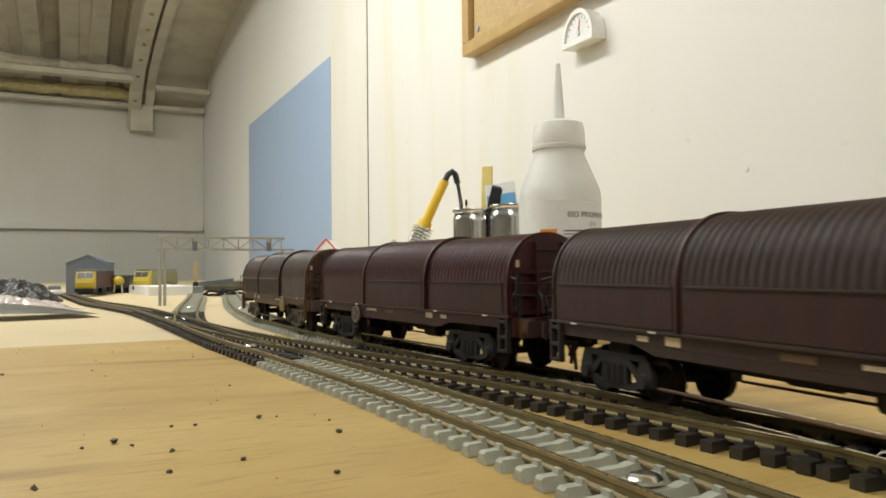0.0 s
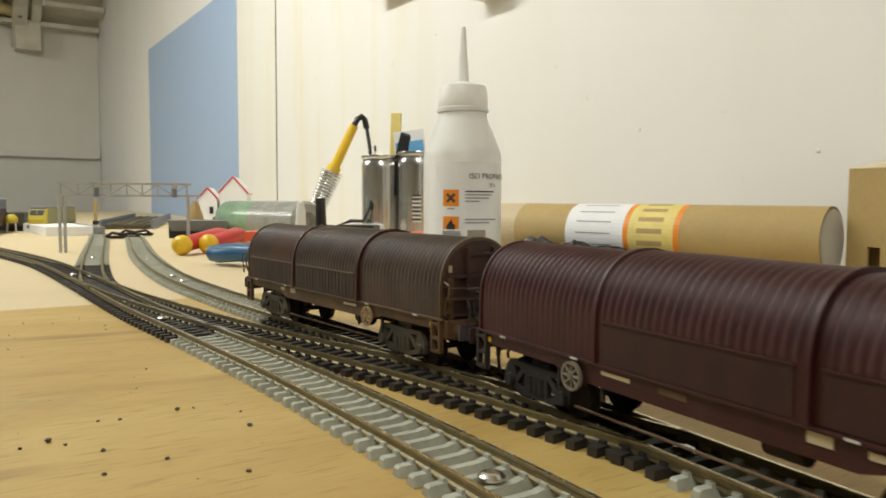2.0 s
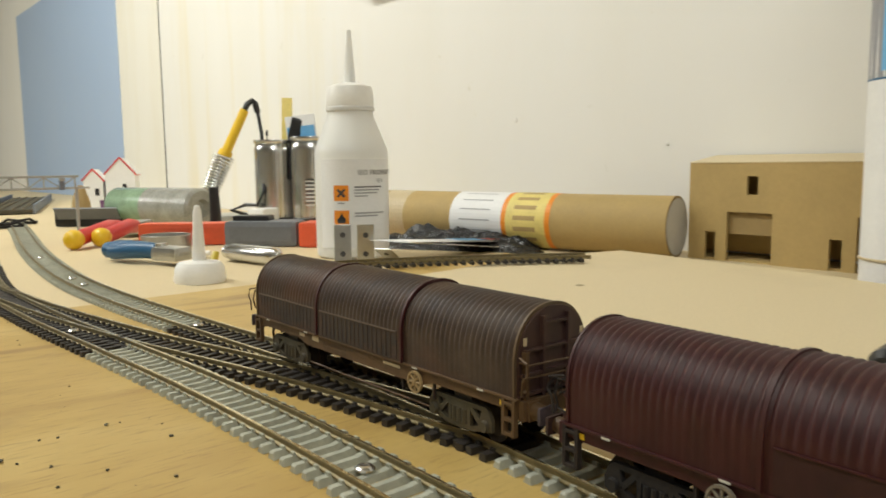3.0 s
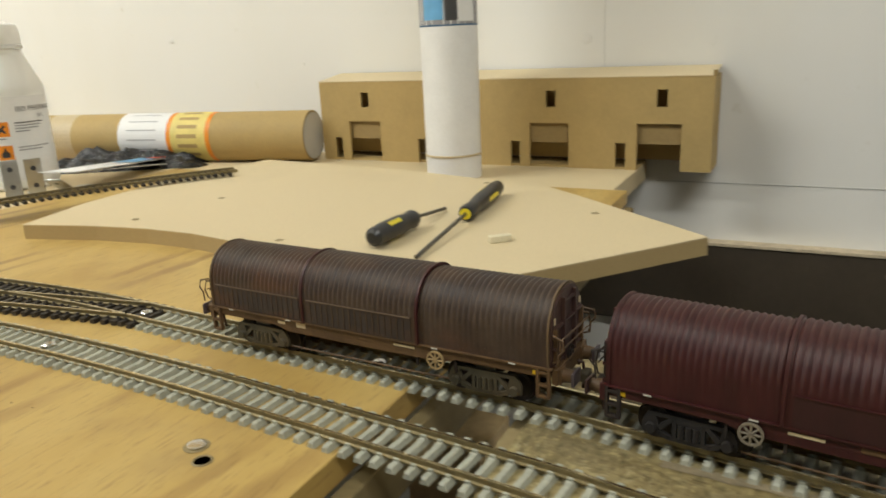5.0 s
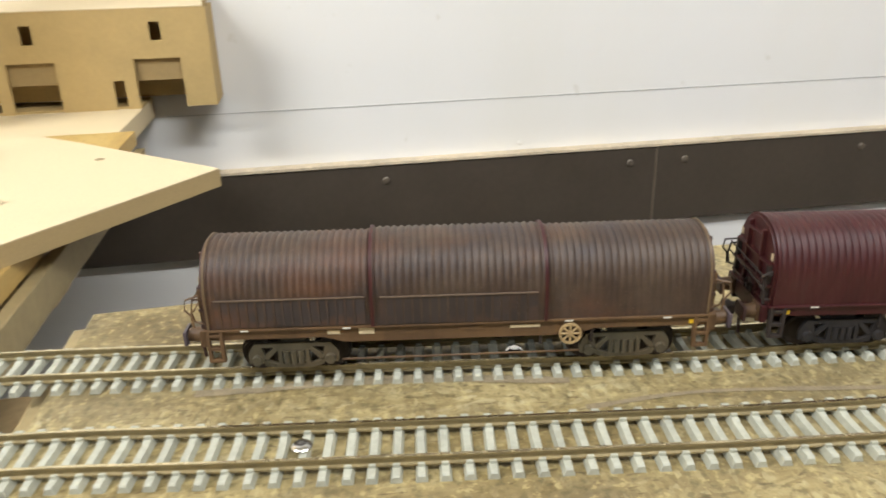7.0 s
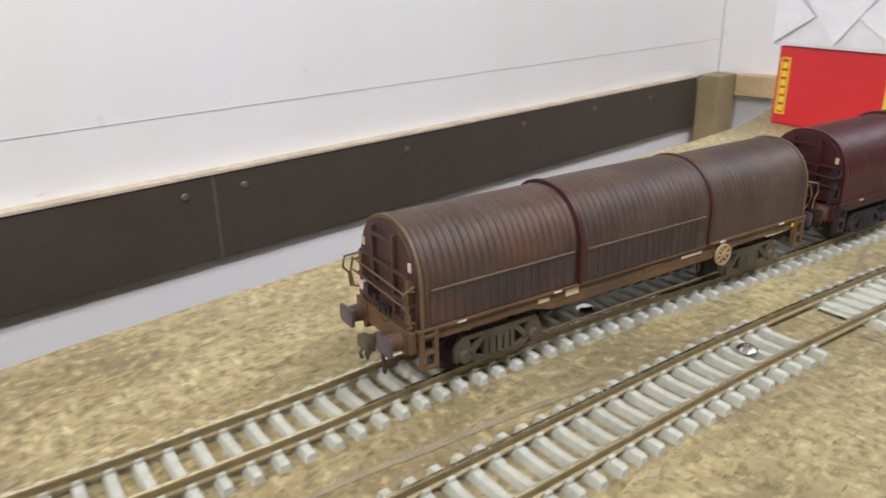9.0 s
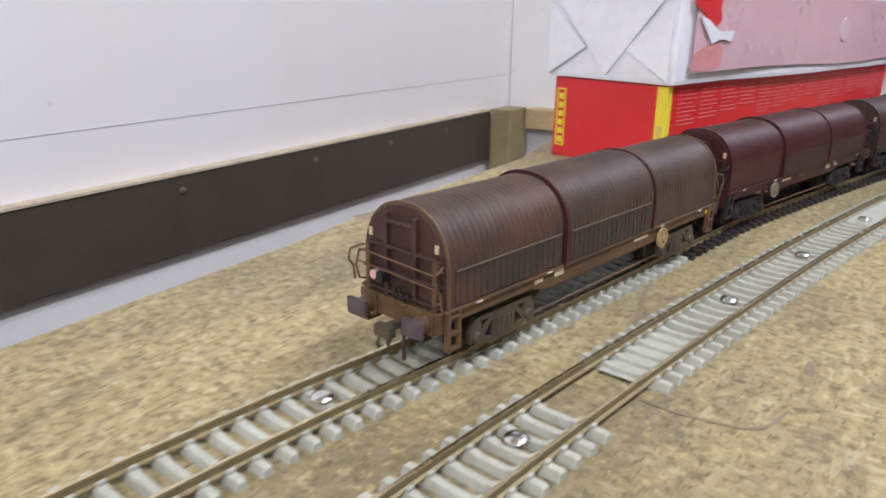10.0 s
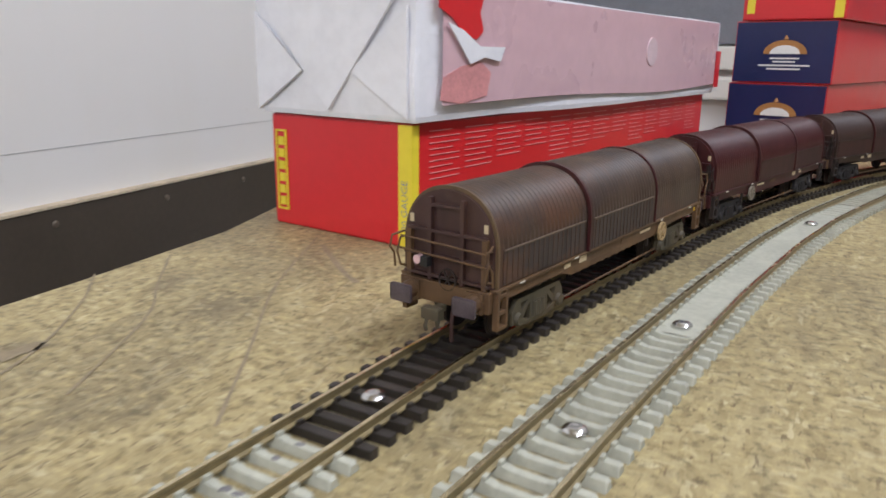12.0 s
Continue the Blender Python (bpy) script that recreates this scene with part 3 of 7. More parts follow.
structure("frame_timber", box(bmn(), -0.9, 0.278, 0.242, 0.2505, -0.07, -0.006, 0.001), OLD_TIMBER, "timber frame edge beside the chipboard", "frame")
structure("frame_leg", box(bmn(), 0.30, 0.345, 0.30, 0.345, FLOOR_Z, -0.076), TIMBER, "square timber leg under the baseboard", "leg")
structure("frame_side", box(bmn(), 0.42, 0.455, 0.31, 0.60, -0.06, -0.0125, 0.001), TIMBER, "timber bearer under the raised board", "frame")

MDF_OUTLINE = [(0.345, 0.715), (0.360, 0.649), (0.3655, 0.60), (0.3645, 0.552), (0.353, 0.486), (0.335, 0.440), (0.316, 0.405),
               (0.281, 0.350), (0.283, 0.337), (0.339, 0.302), (0.457, 0.206), (0.556, 0.318), (0.584, 0.352), (0.600, 0.40), (0.640, 0.556), (0.660, 0.72), (0.56, 0.745), (0.42, 0.735)]
raised = thing("raised_board", pose(0, 0, 0), "raised board with a curved sawn front edge", "board", kind="structure")
part("top_face", prism(bmn(), [(0.345 + (x - 0.345) * 0.9975, y) for x, y in MDF_OUTLINE], 0.0113, 0.0120), MDF, raised)
part("core", prism(bmn(), MDF_OUTLINE, 0.0, 0.0113), MDF_EDGE, raised, "brown sawn edge")
for x, y in ((0.385, 0.633), (0.368, 0.476), (0.588, 0.413), (0.47, 0.62), (0.50, 0.29)):
    part("screw_hole", lathe(bmn(), [(0.0032, 0.0121), (0.0026, 0.01235), (0.0014, 0.0122), (0.0, 0.01215)], 12), OLD_TIMBER, raised, at=pose(x, y, 0, 0, 0, random.uniform(0, 90)))

# ---- tracks ----
LINE_A = Way([(0.355, 1.75), (0.322, 1.54), (0.270, 1.225), (0.243, 1.0), (0.238, 0.85), (0.2440, 0.70), (0.2490, 0.62), (0.2508, 0.575), (0.2508, 0.53), (0.2484, 0.49), (0.2448, 0.45), (0.2412, 0.40), (0.2385, 0.34), (0.2345, 0.28), (0.2310, 0.245), (0.2255, 0.205),
              (0.2178, 0.15), (0.2095, 0.095), (0.1980, 0.01), (0.1945, -0.033), (0.1905, -0.068), (0.1838, -0.11), (0.1730, -0.163), (0.1640, -0.21), (0.1570, -0.25), (0.1505, -0.289), (0.1465, -0.313), (0.1385, -0.3575), (0.1255, -0.4094), (0.1110, -0.463),
              (0.0950, -0.518), (0.0860, -0.548), (0.0650, -0.61), (0.0390, -0.675), (0.0040, -0.748), (-0.0320, -0.8135), (-0.09, -0.895), (-0.18, -0.985), (-0.31, -1.07), (-0.48, -1.135), (-0.70, -1.18)])
LINE_B = Way([(0.095, 1.86), (0.112, 1.62), (0.130, 1.40), (0.151, 1.27), (0.169, 1.13), (0.178, 0.95), (0.183, 0.80), (0.190, 0.70), (0.196, 0.60), (0.197, 0.50), (0.1935, 0.41), (0.1865, 0.33), (0.1768, 0.232), (0.1720, 0.199), (0.1675, 0.17), (0.1605, 0.12),
              (0.1530, 0.0645), (0.1462, 0.013), (0.1395, -0.049), (0.1335, -0.1025), (0.1265, -0.15), (0.1180, -0.20), (0.1095, -0.2454), (0.1010, -0.29), (0.0915, -0.336), (0.0762, -0.403), (0.0655, -0.449), (0.0520, -0.50), (0.0420, -0.537), (0.0315, -0.57),
              (0.0165, -0.615), (-0.0180, -0.7015), (-0.0420, -0.753), (-0.09, -0.83), (-0.17, -0.918), (-0.31, -1.01), (-0.48, -1.075), (-0.70, -1.11)])
LINE_C = Way([(0.178, 0.98), (0.187, 0.85), (0.207, 0.71), (0.234, 0.58), (0.2475, 0.480)])
LINE_D = Way([(0.300, 1.75), (0.270, 1.54), (0.236, 1.33), (0.203, 1.12), (0.184, 0.98), (0.179, 0.90)])
GAUGE = 0.0087


def rail_mesh(way, s0, s1, side, top):
    """A flat-bottomed rail along the way; top: only its polished head."""
    prof = [(-0.0005, 0.00522), (0.0005, 0.00522), (0.0005, 0.00516), (-0.0005, 0.00516)] if top else \
        [(-0.0012, 0.0021), (0.0012, 0.0021), (0.0012, 0.0026), (0.0004, 0.0030), (0.0004, 0.0041), (0.00062, 0.0044), (0.00062, 0.00515), (-0.00062, 0.00515), (-0.00062, 0.0044), (-0.0004, 0.0041), (-0.0004, 0.0030), (-0.0012, 0.0026)]
    bm = bmn()
    rings = []
    for s in np.linspace(s0, s1, max(2, int((s1 - s0) / 0.012))):
        p, h = way.at(s), way.heading(s)
        r = Vector((-h.y, h.x, 0)) * side * GAUGE
        nrm = Vector((-h.y, h.x, 0))
        rings.append([bm.verts.new(p + r + nrm * u + Vector((0, 0, z))) for u, z in prof])
    k = len(prof)
    for a, b in zip(rings, rings[1:]):
        for i in range(k):
            bm.faces.new((a[i], a[(i + 1) % k], b[(i + 1) % k], b[i]))
    bm.faces.new(list(reversed(rings[0])))
    bm.faces.new(rings[-1])
    bmesh.ops.recalc_face_normals(bm, faces=bm.faces)
    return bm


def sleeper_mesh(dark):
    """A moulded sleeper, pinched in the middle, with four rail clips."""
    bm = bmn()
    h = 0.0026
    if dark:
        box(bm, -0.0150, 0.0150, -0.0016, 0.0016, 0.0, h, 0.0002)
    else:
        # tapered concrete block, lower in the middle
        rings = []
        for x, z, w in ((-0.0148, h * 0.80, 0.0010), (-0.0142, h, 0.0011), (-0.0055, h, 0.0012), (-0.0040, h - 0.0004, 0.0011), (0.0040, h - 0.0004, 0.0011), (0.0055, h, 0.0012), (0.0142, h, 0.0011), (0.0148, h * 0.80, 0.0010)):
            rings.append([bm.verts.new(q) for q in ((x, -0.0018, 0), (x, 0.0018, 0), (x, w, z), (x, -w, z))])
        for a, b in zip(rings, rings[1:]):
            for i in range(4):
                bm.faces.new((a[i], a[(i + 1) % 4], b[(i + 1) % 4], b[i]))
        bm.faces.new(rings[0])
        bm.faces.new(list(reversed(rings[-1])))
        bmesh.ops.recalc_face_normals(bm, faces=bm.faces)
    for sx in (-1, 1):
        for o in (-0.0018, 0.0018):
            box(bm, sx * GAUGE + o - 0.0005, sx * GAUGE + o + 0.0005, -0.0010, 0.0010, h - 0.0003, h + 0.0010)
    return bm


SLEEPER_MESH = {True: mesh_of(sleeper_mesh(True), "sleeper_dark", DARK_SLEEPER), False: mesh_of(sleeper_mesh(False), "sleeper", CONCRETE)}


def track(name, way, pitch, dark, label, s0=0.0, s1=None, rest=None, bare=(9.0, 9.0)):
    """Rails and sleepers; dark(y) tells black sleepers from concrete; rest(y): those too far off to tell apart."""
    s1 = way.s[-1] if s1 is None else s1
    tr = thing(name, pose(0, 0, 0), label, "track")
    for side in (-1, 1):
        r = part("rail", rail_mesh(way, s0, s1, side, False), RAIL, tr)
        part("rail_head", rail_mesh(way, s0, s1, side, True), RAIL_TOP, r, "polished running surface")
    far = {True: bmn(), False: bmn()}
    rng = random.Random(len(way.p))
    s = s0 + pitch / 2
    while s < s1:
        p, h = way.at(s), way.heading(s)
        turn = math.degrees(math.atan2(h.y, h.x)) - 90 + rng.uniform(-1.2, 1.2)
        m = pose(p.x, p.y, rng.uniform(-0.0001, 0.0001), 0, 0, turn)
        d = dark(p.y)
        if bare[0] < p.y < bare[1]:
            s += pitch
            continue
        if rest(p.y):
            box(far[d], -0.0148, 0.0148, -0.0015, 0.0015, 0.0, 0.0026, m=m)
        else:
            ob = new("sleeper", SLEEPER_MESH[d])
            ob.parent, ob.matrix_basis = tr, m
        s += pitch
    for d, bm in far.items():
        if len(bm.verts):
            o = part("far_sleeper_run", bm, DARK_SLEEPER if d else CONCRETE, tr)
            o["kind"] = "stuff"
        else:
            bm.free()
    return tr


PITCH = 0.0071
track("model_railway_track", LINE_A, PITCH, lambda y: 0.47 < y < 0.73 or y < -0.2935, "curving model railway track under the train, partly black sleepers", rest=lambda y: y > 1.3 or y < -0.80)
track("model_railway_track", LINE_B, PITCH, lambda y: y > 0.70, "model railway track with grey concrete sleepers", rest=lambda y: y > 1.15 or y < -0.62, bare=(-0.167, -0.143))
track("crossover_track", LINE_C, PITCH, lambda y: True, "black sleepered crossover between the two tracks", rest=lambda y: False)
track("model_railway_track", LINE_D, PITCH, lambda y: y < 1.11, "branch track running under the signal gantry", rest=lambda y: y > 1.4)


for y0_, y1_, top_ in ((-0.168, -0.205, 0.0011), (-0.395, -0.66, 0.0024)):
    bm = bmn()
    sa, sb = LINE_B.where_y(y0_), LINE_B.where_y(y1_)
    prev = None
    for s_ in np.linspace(sa, sb, 14):
        p_, h_ = LINE_B.at(s_), LINE_B.heading(s_)
        nn = Vector((-h_.y, h_.x, 0)) * 0.0068
        cur = [bm.verts.new(p_ + nn * k + Vector((0, 0, z))) for k, z in ((-1, 0.0), (-1, top_), (1, top_), (1, 0.0))]
        if prev:
            for i in range(3):
                bm.faces.new((prev[i], prev[i + 1], cur[i + 1], cur[i]))
        prev = cur
    bmesh.ops.recalc_face_normals(bm, faces=bm.faces)
    solid("track_infill", bm, CONCRETE, "smooth grey filler between the rails", "filler", kind="structure")


def fixing_screw(x, y, r=0.0032):
    bm = lathe(bmn(), [(0.0, 0.0004), (r, 0.0004), (r * 1.02, 0.0010), (r * 0.8, 0.0017), (r * 0.35, 0.0020), (0.0, 0.0015)], 16)
    return solid("fixing_screw", bm, STEEL, "bright screw holding the track down between the rails", "screw", pose(x, y, 0.0023), "track screws", smooth=True)


for way, ys in ((LINE_B, (1.02, 0.83, 0.755, 0.487, 0.1528, -0.1192, -0.2454, -0.319, -0.403, -0.593)), (LINE_A, (1.15, 0.97, 0.93, 0.72, 0.475, 0.319, 0.075, -0.108, -0.3165)), (LINE_D, (1.2, 1.0))):
    for y in ys:
        p = way.at(way.where_y(y))
        fixing_screw(p.x + random.uniform(-0.001, 0.001), p.y)

# ---- the train: four hooded steel wagons ----
HALF, FLOOR_H = 0.0163, 0.0186
PITCH_W = 0.1945
SQUEEZE, SQUEEZE_Y = 0.931, 0.925
TOP = 0.0466


def hood_profile(grow, n=26):
    """Half-round hood on short upright sides, as (across, height)."""
    spring = 0.0292
    w, top = HALF + grow, TOP + grow
    pts = [(w, FLOOR_H + 0.0008), (w, 0.022), (w, 0.0255)]
    for k in range(n + 1):
        a = math.pi * k / n
        c, s_ = math.cos(a), math.sin(a)
        pts.append((w * math.copysign(abs(c) ** 0.9, c), spring + (top - spring) * abs(s_) ** 0.92))
    return pts + [(-w, 0.0255), (-w, 0.022), (-w, FLOOR_H + 0.0008)]


def hood_section(x0, x1, grow, ribs=20, depth=0.00032):
    bm = bmn()
    prof = hood_profile(grow)
    rings = []
    steps = ribs * 6
    for i in range(steps + 1):
        x = x0 + (x1 - x0) * i / steps
        ph = (i / 6) % 1.0
        d = depth * (2 * abs(math.cos(math.pi * ph)) ** 1.6 - 1)
        ring = []
        for y, z in prof:
            up = min(1.0, max(0.10, (z - 0.0285) / 0.007))
            k = 1 + d * up / HALF
            ring.append(bm.verts.new((x, y * k, FLOOR_H + (z - FLOOR_H) * (1 + d * up / 0.03))))
        rings.append(ring)
    for a, b in zip(rings, rings[1:]):
        for i in range(len(prof) - 1):
            bm.faces.new((a[i], a[i + 1], b[i + 1], b[i]))
    bm.faces.new(rings[0])
    bm.faces.new(list(reversed(rings[-1])))
    bmesh.ops.recalc_face_normals(bm, faces=bm.faces)
    return bm


def hood_band(x, grow, width=0.0016):
    """A raised hoop where two hood sections overlap."""
    bm = bmn()
    a, b = hood_profile(grow - 0.0006), hood_profile(grow + 0.0005)
    for x0, x1 in ((x - width / 2, x + width / 2),):
        q = [[bm.verts.new((xx, y, z)) for y, z in pr] for xx, pr in ((x0, a), (x0, b), (x1, b), (x1, a))]
        for u, v in zip(q, q[1:] + q[:1]):
            for i in range(len(a) - 1):
                bm.faces.new((u[i], u[i + 1], v[i + 1], v[i]))
        for i in (0, len(a) - 1):
            bm.faces.new([r[i] for r in q])
    bmesh.ops.recalc_face_normals(bm, faces=bm.faces)
    return bm


def wheel_bm():
    bm = bmn()
    prof = [(0.0, 0.0007), (0.0045, 0.0003), (0.0052, 0.0009), (0.0061, 0.0010), (0.0061, -0.0012), (0.0069, -0.0013), (0.0069, -0.0018), (0.0, -0.0018)]
    for s in (-1, 1):
        lathe(bm, prof if s > 0 else [(r, -z) for r, z in prof], 28, Matrix.Translation((0, s * 0.0088, 0)) @ pose(0, 0, 0, -90, 0, 0))
    rod(bm, (0, -0.0085, 0), (0, 0.0085, 0), 0.0012, n=10)
    bmesh.ops.recalc_face_normals(bm, faces=bm.faces)
    return bm


def plate(bm, poly, y0, y1):
    """A flat cast piece: a polygon in the xz plane, given thickness across."""
    a, b = [bm.verts.new((x, y0, z)) for x, z in poly], [bm.verts.new((x, y1, z)) for x, z in poly]
    faces = [bm.faces.new(a), bm.faces.new(list(reversed(b)))]
    for i in range(len(poly)):
        j = (i + 1) % len(poly)
        faces.append(bm.faces.new((a[i], b[i], b[j], a[j])))
    bmesh.ops.recalc_face_normals(bm, faces=faces)
    return bm


def bogie_frame_bm():
    """Cast side frames with triangular openings, spring nests, axleboxes and a bolster."""
    bm = bmn()
    for s in (-1, 1):
        y0, y1 = sorted((s * 0.0130, s * 0.0146))
        plate(bm, [(-0.0165, 0.0114), (0.0165, 0.0114), (0.0150, 0.0130), (-0.0150, 0.0130)], y0, y1)
        plate(bm, [(-0.0075, 0.0030), (0.0075, 0.0030), (0.0085, 0.0046), (-0.0085, 0.0046)], y0, y1)
        for e in (-1, 1):
            plate(bm, [(e * 0.0165, 0.0115), (e * 0.0180, 0.0085), (e * 0.0178, 0.0048), (e * 0.0118, 0.0048), (e * 0.0116, 0.0085), (e * 0.0125, 0.0115)], y0, y1)
            plate(bm, [(e * 0.0118, 0.0062), (e * 0.0118, 0.0040), (e * 0.0075, 0.0030), (e * 0.0072, 0.0046)], y0, y1)
            plate(bm, [(e * 0.0050, 0.0115), (e * 0.0074, 0.0115), (e * 0.0118, 0.0078), (e * 0.0110, 0.0058)], y0, y1)
            plate(bm, [(e * 0.0046, 0.0115), (e * 0.0062, 0.0115), (e * 0.0062, 0.0044), (e * 0.0046, 0.0044)], y0, y1)
            rod(bm, (e * 0.0145, s * 0.0144, 0.0064), (e * 0.0145, s * 0.0158, 0.0064), 0.0023, 0.0019, 14)
        for k in range(3):
            x = (k - 1) * 0.0028
            rod(bm, (x, s * 0.0140, 0.0046), (x, s * 0.0140, 0.0098), 0.0013, n=10)
        box(bm, -0.0046, 0.0046, y0, y1 + 0.0004, 0.0098, 0.0116, 0.0003)
    bmesh.ops.scale(bm, vec=(0.87, 1.0, 0.95), verts=bm.verts)
    box(bm, -0.0045, 0.0045, -0.0128, 0.0128, 0.0090, 0.0150, 0.0005)
    return bm


def underframe(w, mt, plain_label):
    """Solebars, deck, headstocks and underfloor boxes, each a part."""
    for s in (-1, 1):
        y0, y1 = sorted((s * 0.0160, s * 0.0176))
        bm = box(bmn(), -0.0920, 0.0920, y0, y1, 0.0152, 0.0188, 0.0003)
        part("solebar", bm, mt, w, plain_label)
        part("truss", prism_x(-0.050, 0.050, y0, y1, 0.0132, 0.0153), mt, w)
        part("sill_flange", box(bmn(), -0.0930, 0.0930, min(s * 0.0162, s * 0.0186), max(s * 0.0162, s * 0.0186), 0.0186, 0.0194, 0.0002), mt, w)
    part("deck", box(bmn(), -0.0925, 0.0925, -0.0159, 0.0159, 0.0158, 0.0187), SOOT, w)
    for e in (-1, 1):
        part("headstock", box(bmn(), min(e * 0.0925, e * 0.0948), max(e * 0.0925, e * 0.0948), -0.0172, 0.0172, 0.0126, 0.0188, 0.0003), mt, w)
    part("centre_girder", box(bmn(), -0.0500, 0.0500, -0.0020, 0.0020, 0.0095, 0.0158), SOOT, w)
    for x, y, d in ((-0.012, 0.006, 0.014), (0.020, -0.007, 0.010), (0.034, 0.004, 0.008)):
        part("brake_cylinder", rod(bmn(), (x - d / 2, y, 0.0105), (x + d / 2, y, 0.0105), 0.0030, n=14), SOOT, w)


def prism_x(x0, x1, y0, y1, z0, z1):
    """A girder that tapers up at both ends."""
    bm = bmn()
    pts = [(x0, z1), (x0 + 0.008, z0), (x1 - 0.008, z0), (x1, z1)]
    a, b = [bm.verts.new((x, y0, z)) for x, z in pts], [bm.verts.new((x, y1, z)) for x, z in pts]
    bm.faces.new(a), bm.faces.new(list(reversed(b)))
    for i in range(4):
        bm.faces.new((a[i], b[i], b[(i + 1) % 4], a[(i + 1) % 4]))
    bmesh.ops.recalc_face_normals(bm, faces=bm.faces)
    return bm


def end_wall_bm(e):
    """Arched end bulkhead with stanchions, a ladder-like frame and cross rails."""
    bm = bmn()
    prof = hood_profile(-0.0006)
    x0, x1 = e * 0.0912, e * 0.0924
    a, b = [bm.verts.new((x0, y, z)) for y, z in prof], [bm.verts.new((x1, y, z)) for y, z in prof]
    bm.faces.new(a)
    bm.faces.new(list(reversed(b)))
    for i in range(len(prof)):
        j = (i + 1) % len(prof)
        bm.faces.new((a[i], b[i], b[j], a[j]))
    bmesh.ops.recalc_face_normals(bm, faces=bm.faces)
    return bm


def wagon(body, bogie_mat, label, lit, f=1):
    brown = body is not MAROON
    rusty = body is LAST_BROWN
    w = thing("steel_wagon", pose(0, 0, 0.0052), label, "wagon", "train of steel wagons")
    xs = (-0.0912, -0.0305, 0.0305, 0.0912)
    for k in range(3):
        part("hood_section", hood_section(xs[k] - (0.001 if k == 1 else 0), xs[k + 1] + (0.001 if k == 1 else 0), 0.0007 if k == 1 else 0.0, 23), body, w, smooth=True)
    for x in (xs[1] - 0.001, xs[2] + 0.001):
        part("hood_band", hood_band(x, 0.0009, 0.0012), MAROON if brown else body, w, smooth=True)
    for x in (-0.0910, 0.0910):
        part("hood_rim", hood_band(x, 0.0000, 0.0009), RIM if rusty else body, w, smooth=True)
    # lower side panels with battens under a rubbing strip
    for s in (-1, 1):
        for a, b in ((-0.088, -0.034), (-0.0285, 0.0285)):
            off = 0.0008 if a > -0.05 else 0.0002
            a, b = sorted((a * f, b * f))
            y0 = s * (HALF + off) / SQUEEZE_Y
            strip = box(bmn(), a, b, min(y0, y0 + s * 0.0005), max(y0, y0 + s * 0.0005), 0.0298, 0.0304, 0.0002)
            # the last wagon's strip carries its highlight in its colour
            part("side_strip", strip, STRIP_HIGHLIGHT if rusty else body, w)
            part("side_panel", box(bmn(), a, b, min(y0 - s * 0.0002, y0 + s * 0.0001), max(y0 - s * 0.0002, y0 + s * 0.0001), 0.0199, 0.0298), STAINED if rusty else DULL_PANEL, w, "dark streaked panel")
            if rusty:
                for x in np.arange(a + 0.002, b - 0.0015, 0.0032):
                    part("batten", box(bmn(), x - 0.0004, x + 0.0004, min(y0, y0 + s * 0.0003), max(y0, y0 + s * 0.0002), 0.0199, 0.0296), body, w)
    underframe(w, RUST if rusty else body, "rusty underframe side" if rusty else "")
    for e in (-1, 1):
        end = part("end_wall", end_wall_bm(e), PLUM if brown else body, w)
        o = sorted((e * 0.0922, e * 0.0940))
        for y in (-0.0062, 0.0062):
            part("stanchion", box(bmn(), o[0], o[1], y - 0.0007, y + 0.0007, 0.0188, 0.0436, 0.0003), PLUM if brown else body, end)
        for z, wd in ((0.0412, 0.0062), (0.0336, 0.0150), (0.0262, 0.0165), (0.0202, 0.0165)):
            part("cross_rail", box(bmn(), o[0], o[1] - 0.0003 if e > 0 else o[1], -wd, wd, z - 0.0005, z + 0.0005, 0.0002), PLUM if brown else body, end)
        for y in (-0.0145, 0.0145):
            part("corner_post", box(bmn(), o[0], o[1], y - 0.0009, y + 0.0009, 0.0188, 0.0335, 0.0002), RUST if rusty else SOOT, end)
        rail_ = bmn()
        for z in (0.0300, 0.0262):
            rod(rail_, (e * 0.0957, -0.0165, z), (e * 0.0957, 0.0165, z - 0.0012 * e), 0.00032, n=6)
        for y in (-0.0165, 0.0165):
            pipe(rail_, [(e * 0.0925, y, 0.0305), (e * 0.0957, y, 0.0305), (e * 0.0962, y * 1.06, 0.0262), (e * 0.0957, y, 0.0222), (e * 0.0925, y, 0.0212)], 0.0004, 6)
            pipe(rail_, [(e * 0.093, y * 1.03, 0.0320), (e * 0.0975, y * 1.12, 0.0312), (e * 0.098, y * 1.15, 0.0278), (e * 0.096, y * 1.15, 0.0256), (e * 0.0955, y * 1.15, 0.0212)], 0.0004, 6)
        part("end_handrail", rail_, RUST if rusty else SOOT, end)
        bm = bmn()
        lathe(bm, [(0.0034, -0.0003), (0.0034, 0.0003), (0.0030, 0.0003), (0.0030, -0.0003), (0.0034, -0.0003)], 20, caps=False, m=Matrix.Translation((e * 0.0945, -0.0015, 0.0202)) @ pose(0, 0, 0, 0, 90, 0))
        for k in range(3):
            a = math.pi * k / 3
            rod(bm, (e * 0.0945, -0.0015 + 0.003 * math.cos(a), 0.0202 + 0.003 * math.sin(a)), (e * 0.0945, -0.0015 - 0.003 * math.cos(a), 0.0202 - 0.003 * math.sin(a)), 0.0003, n=5)
        rod(bm, (e * 0.0922, -0.0015, 0.0202), (e * 0.0948, -0.0015, 0.0202), 0.0006, n=6)
        part("end_handwheel", bm, SOOT, end)
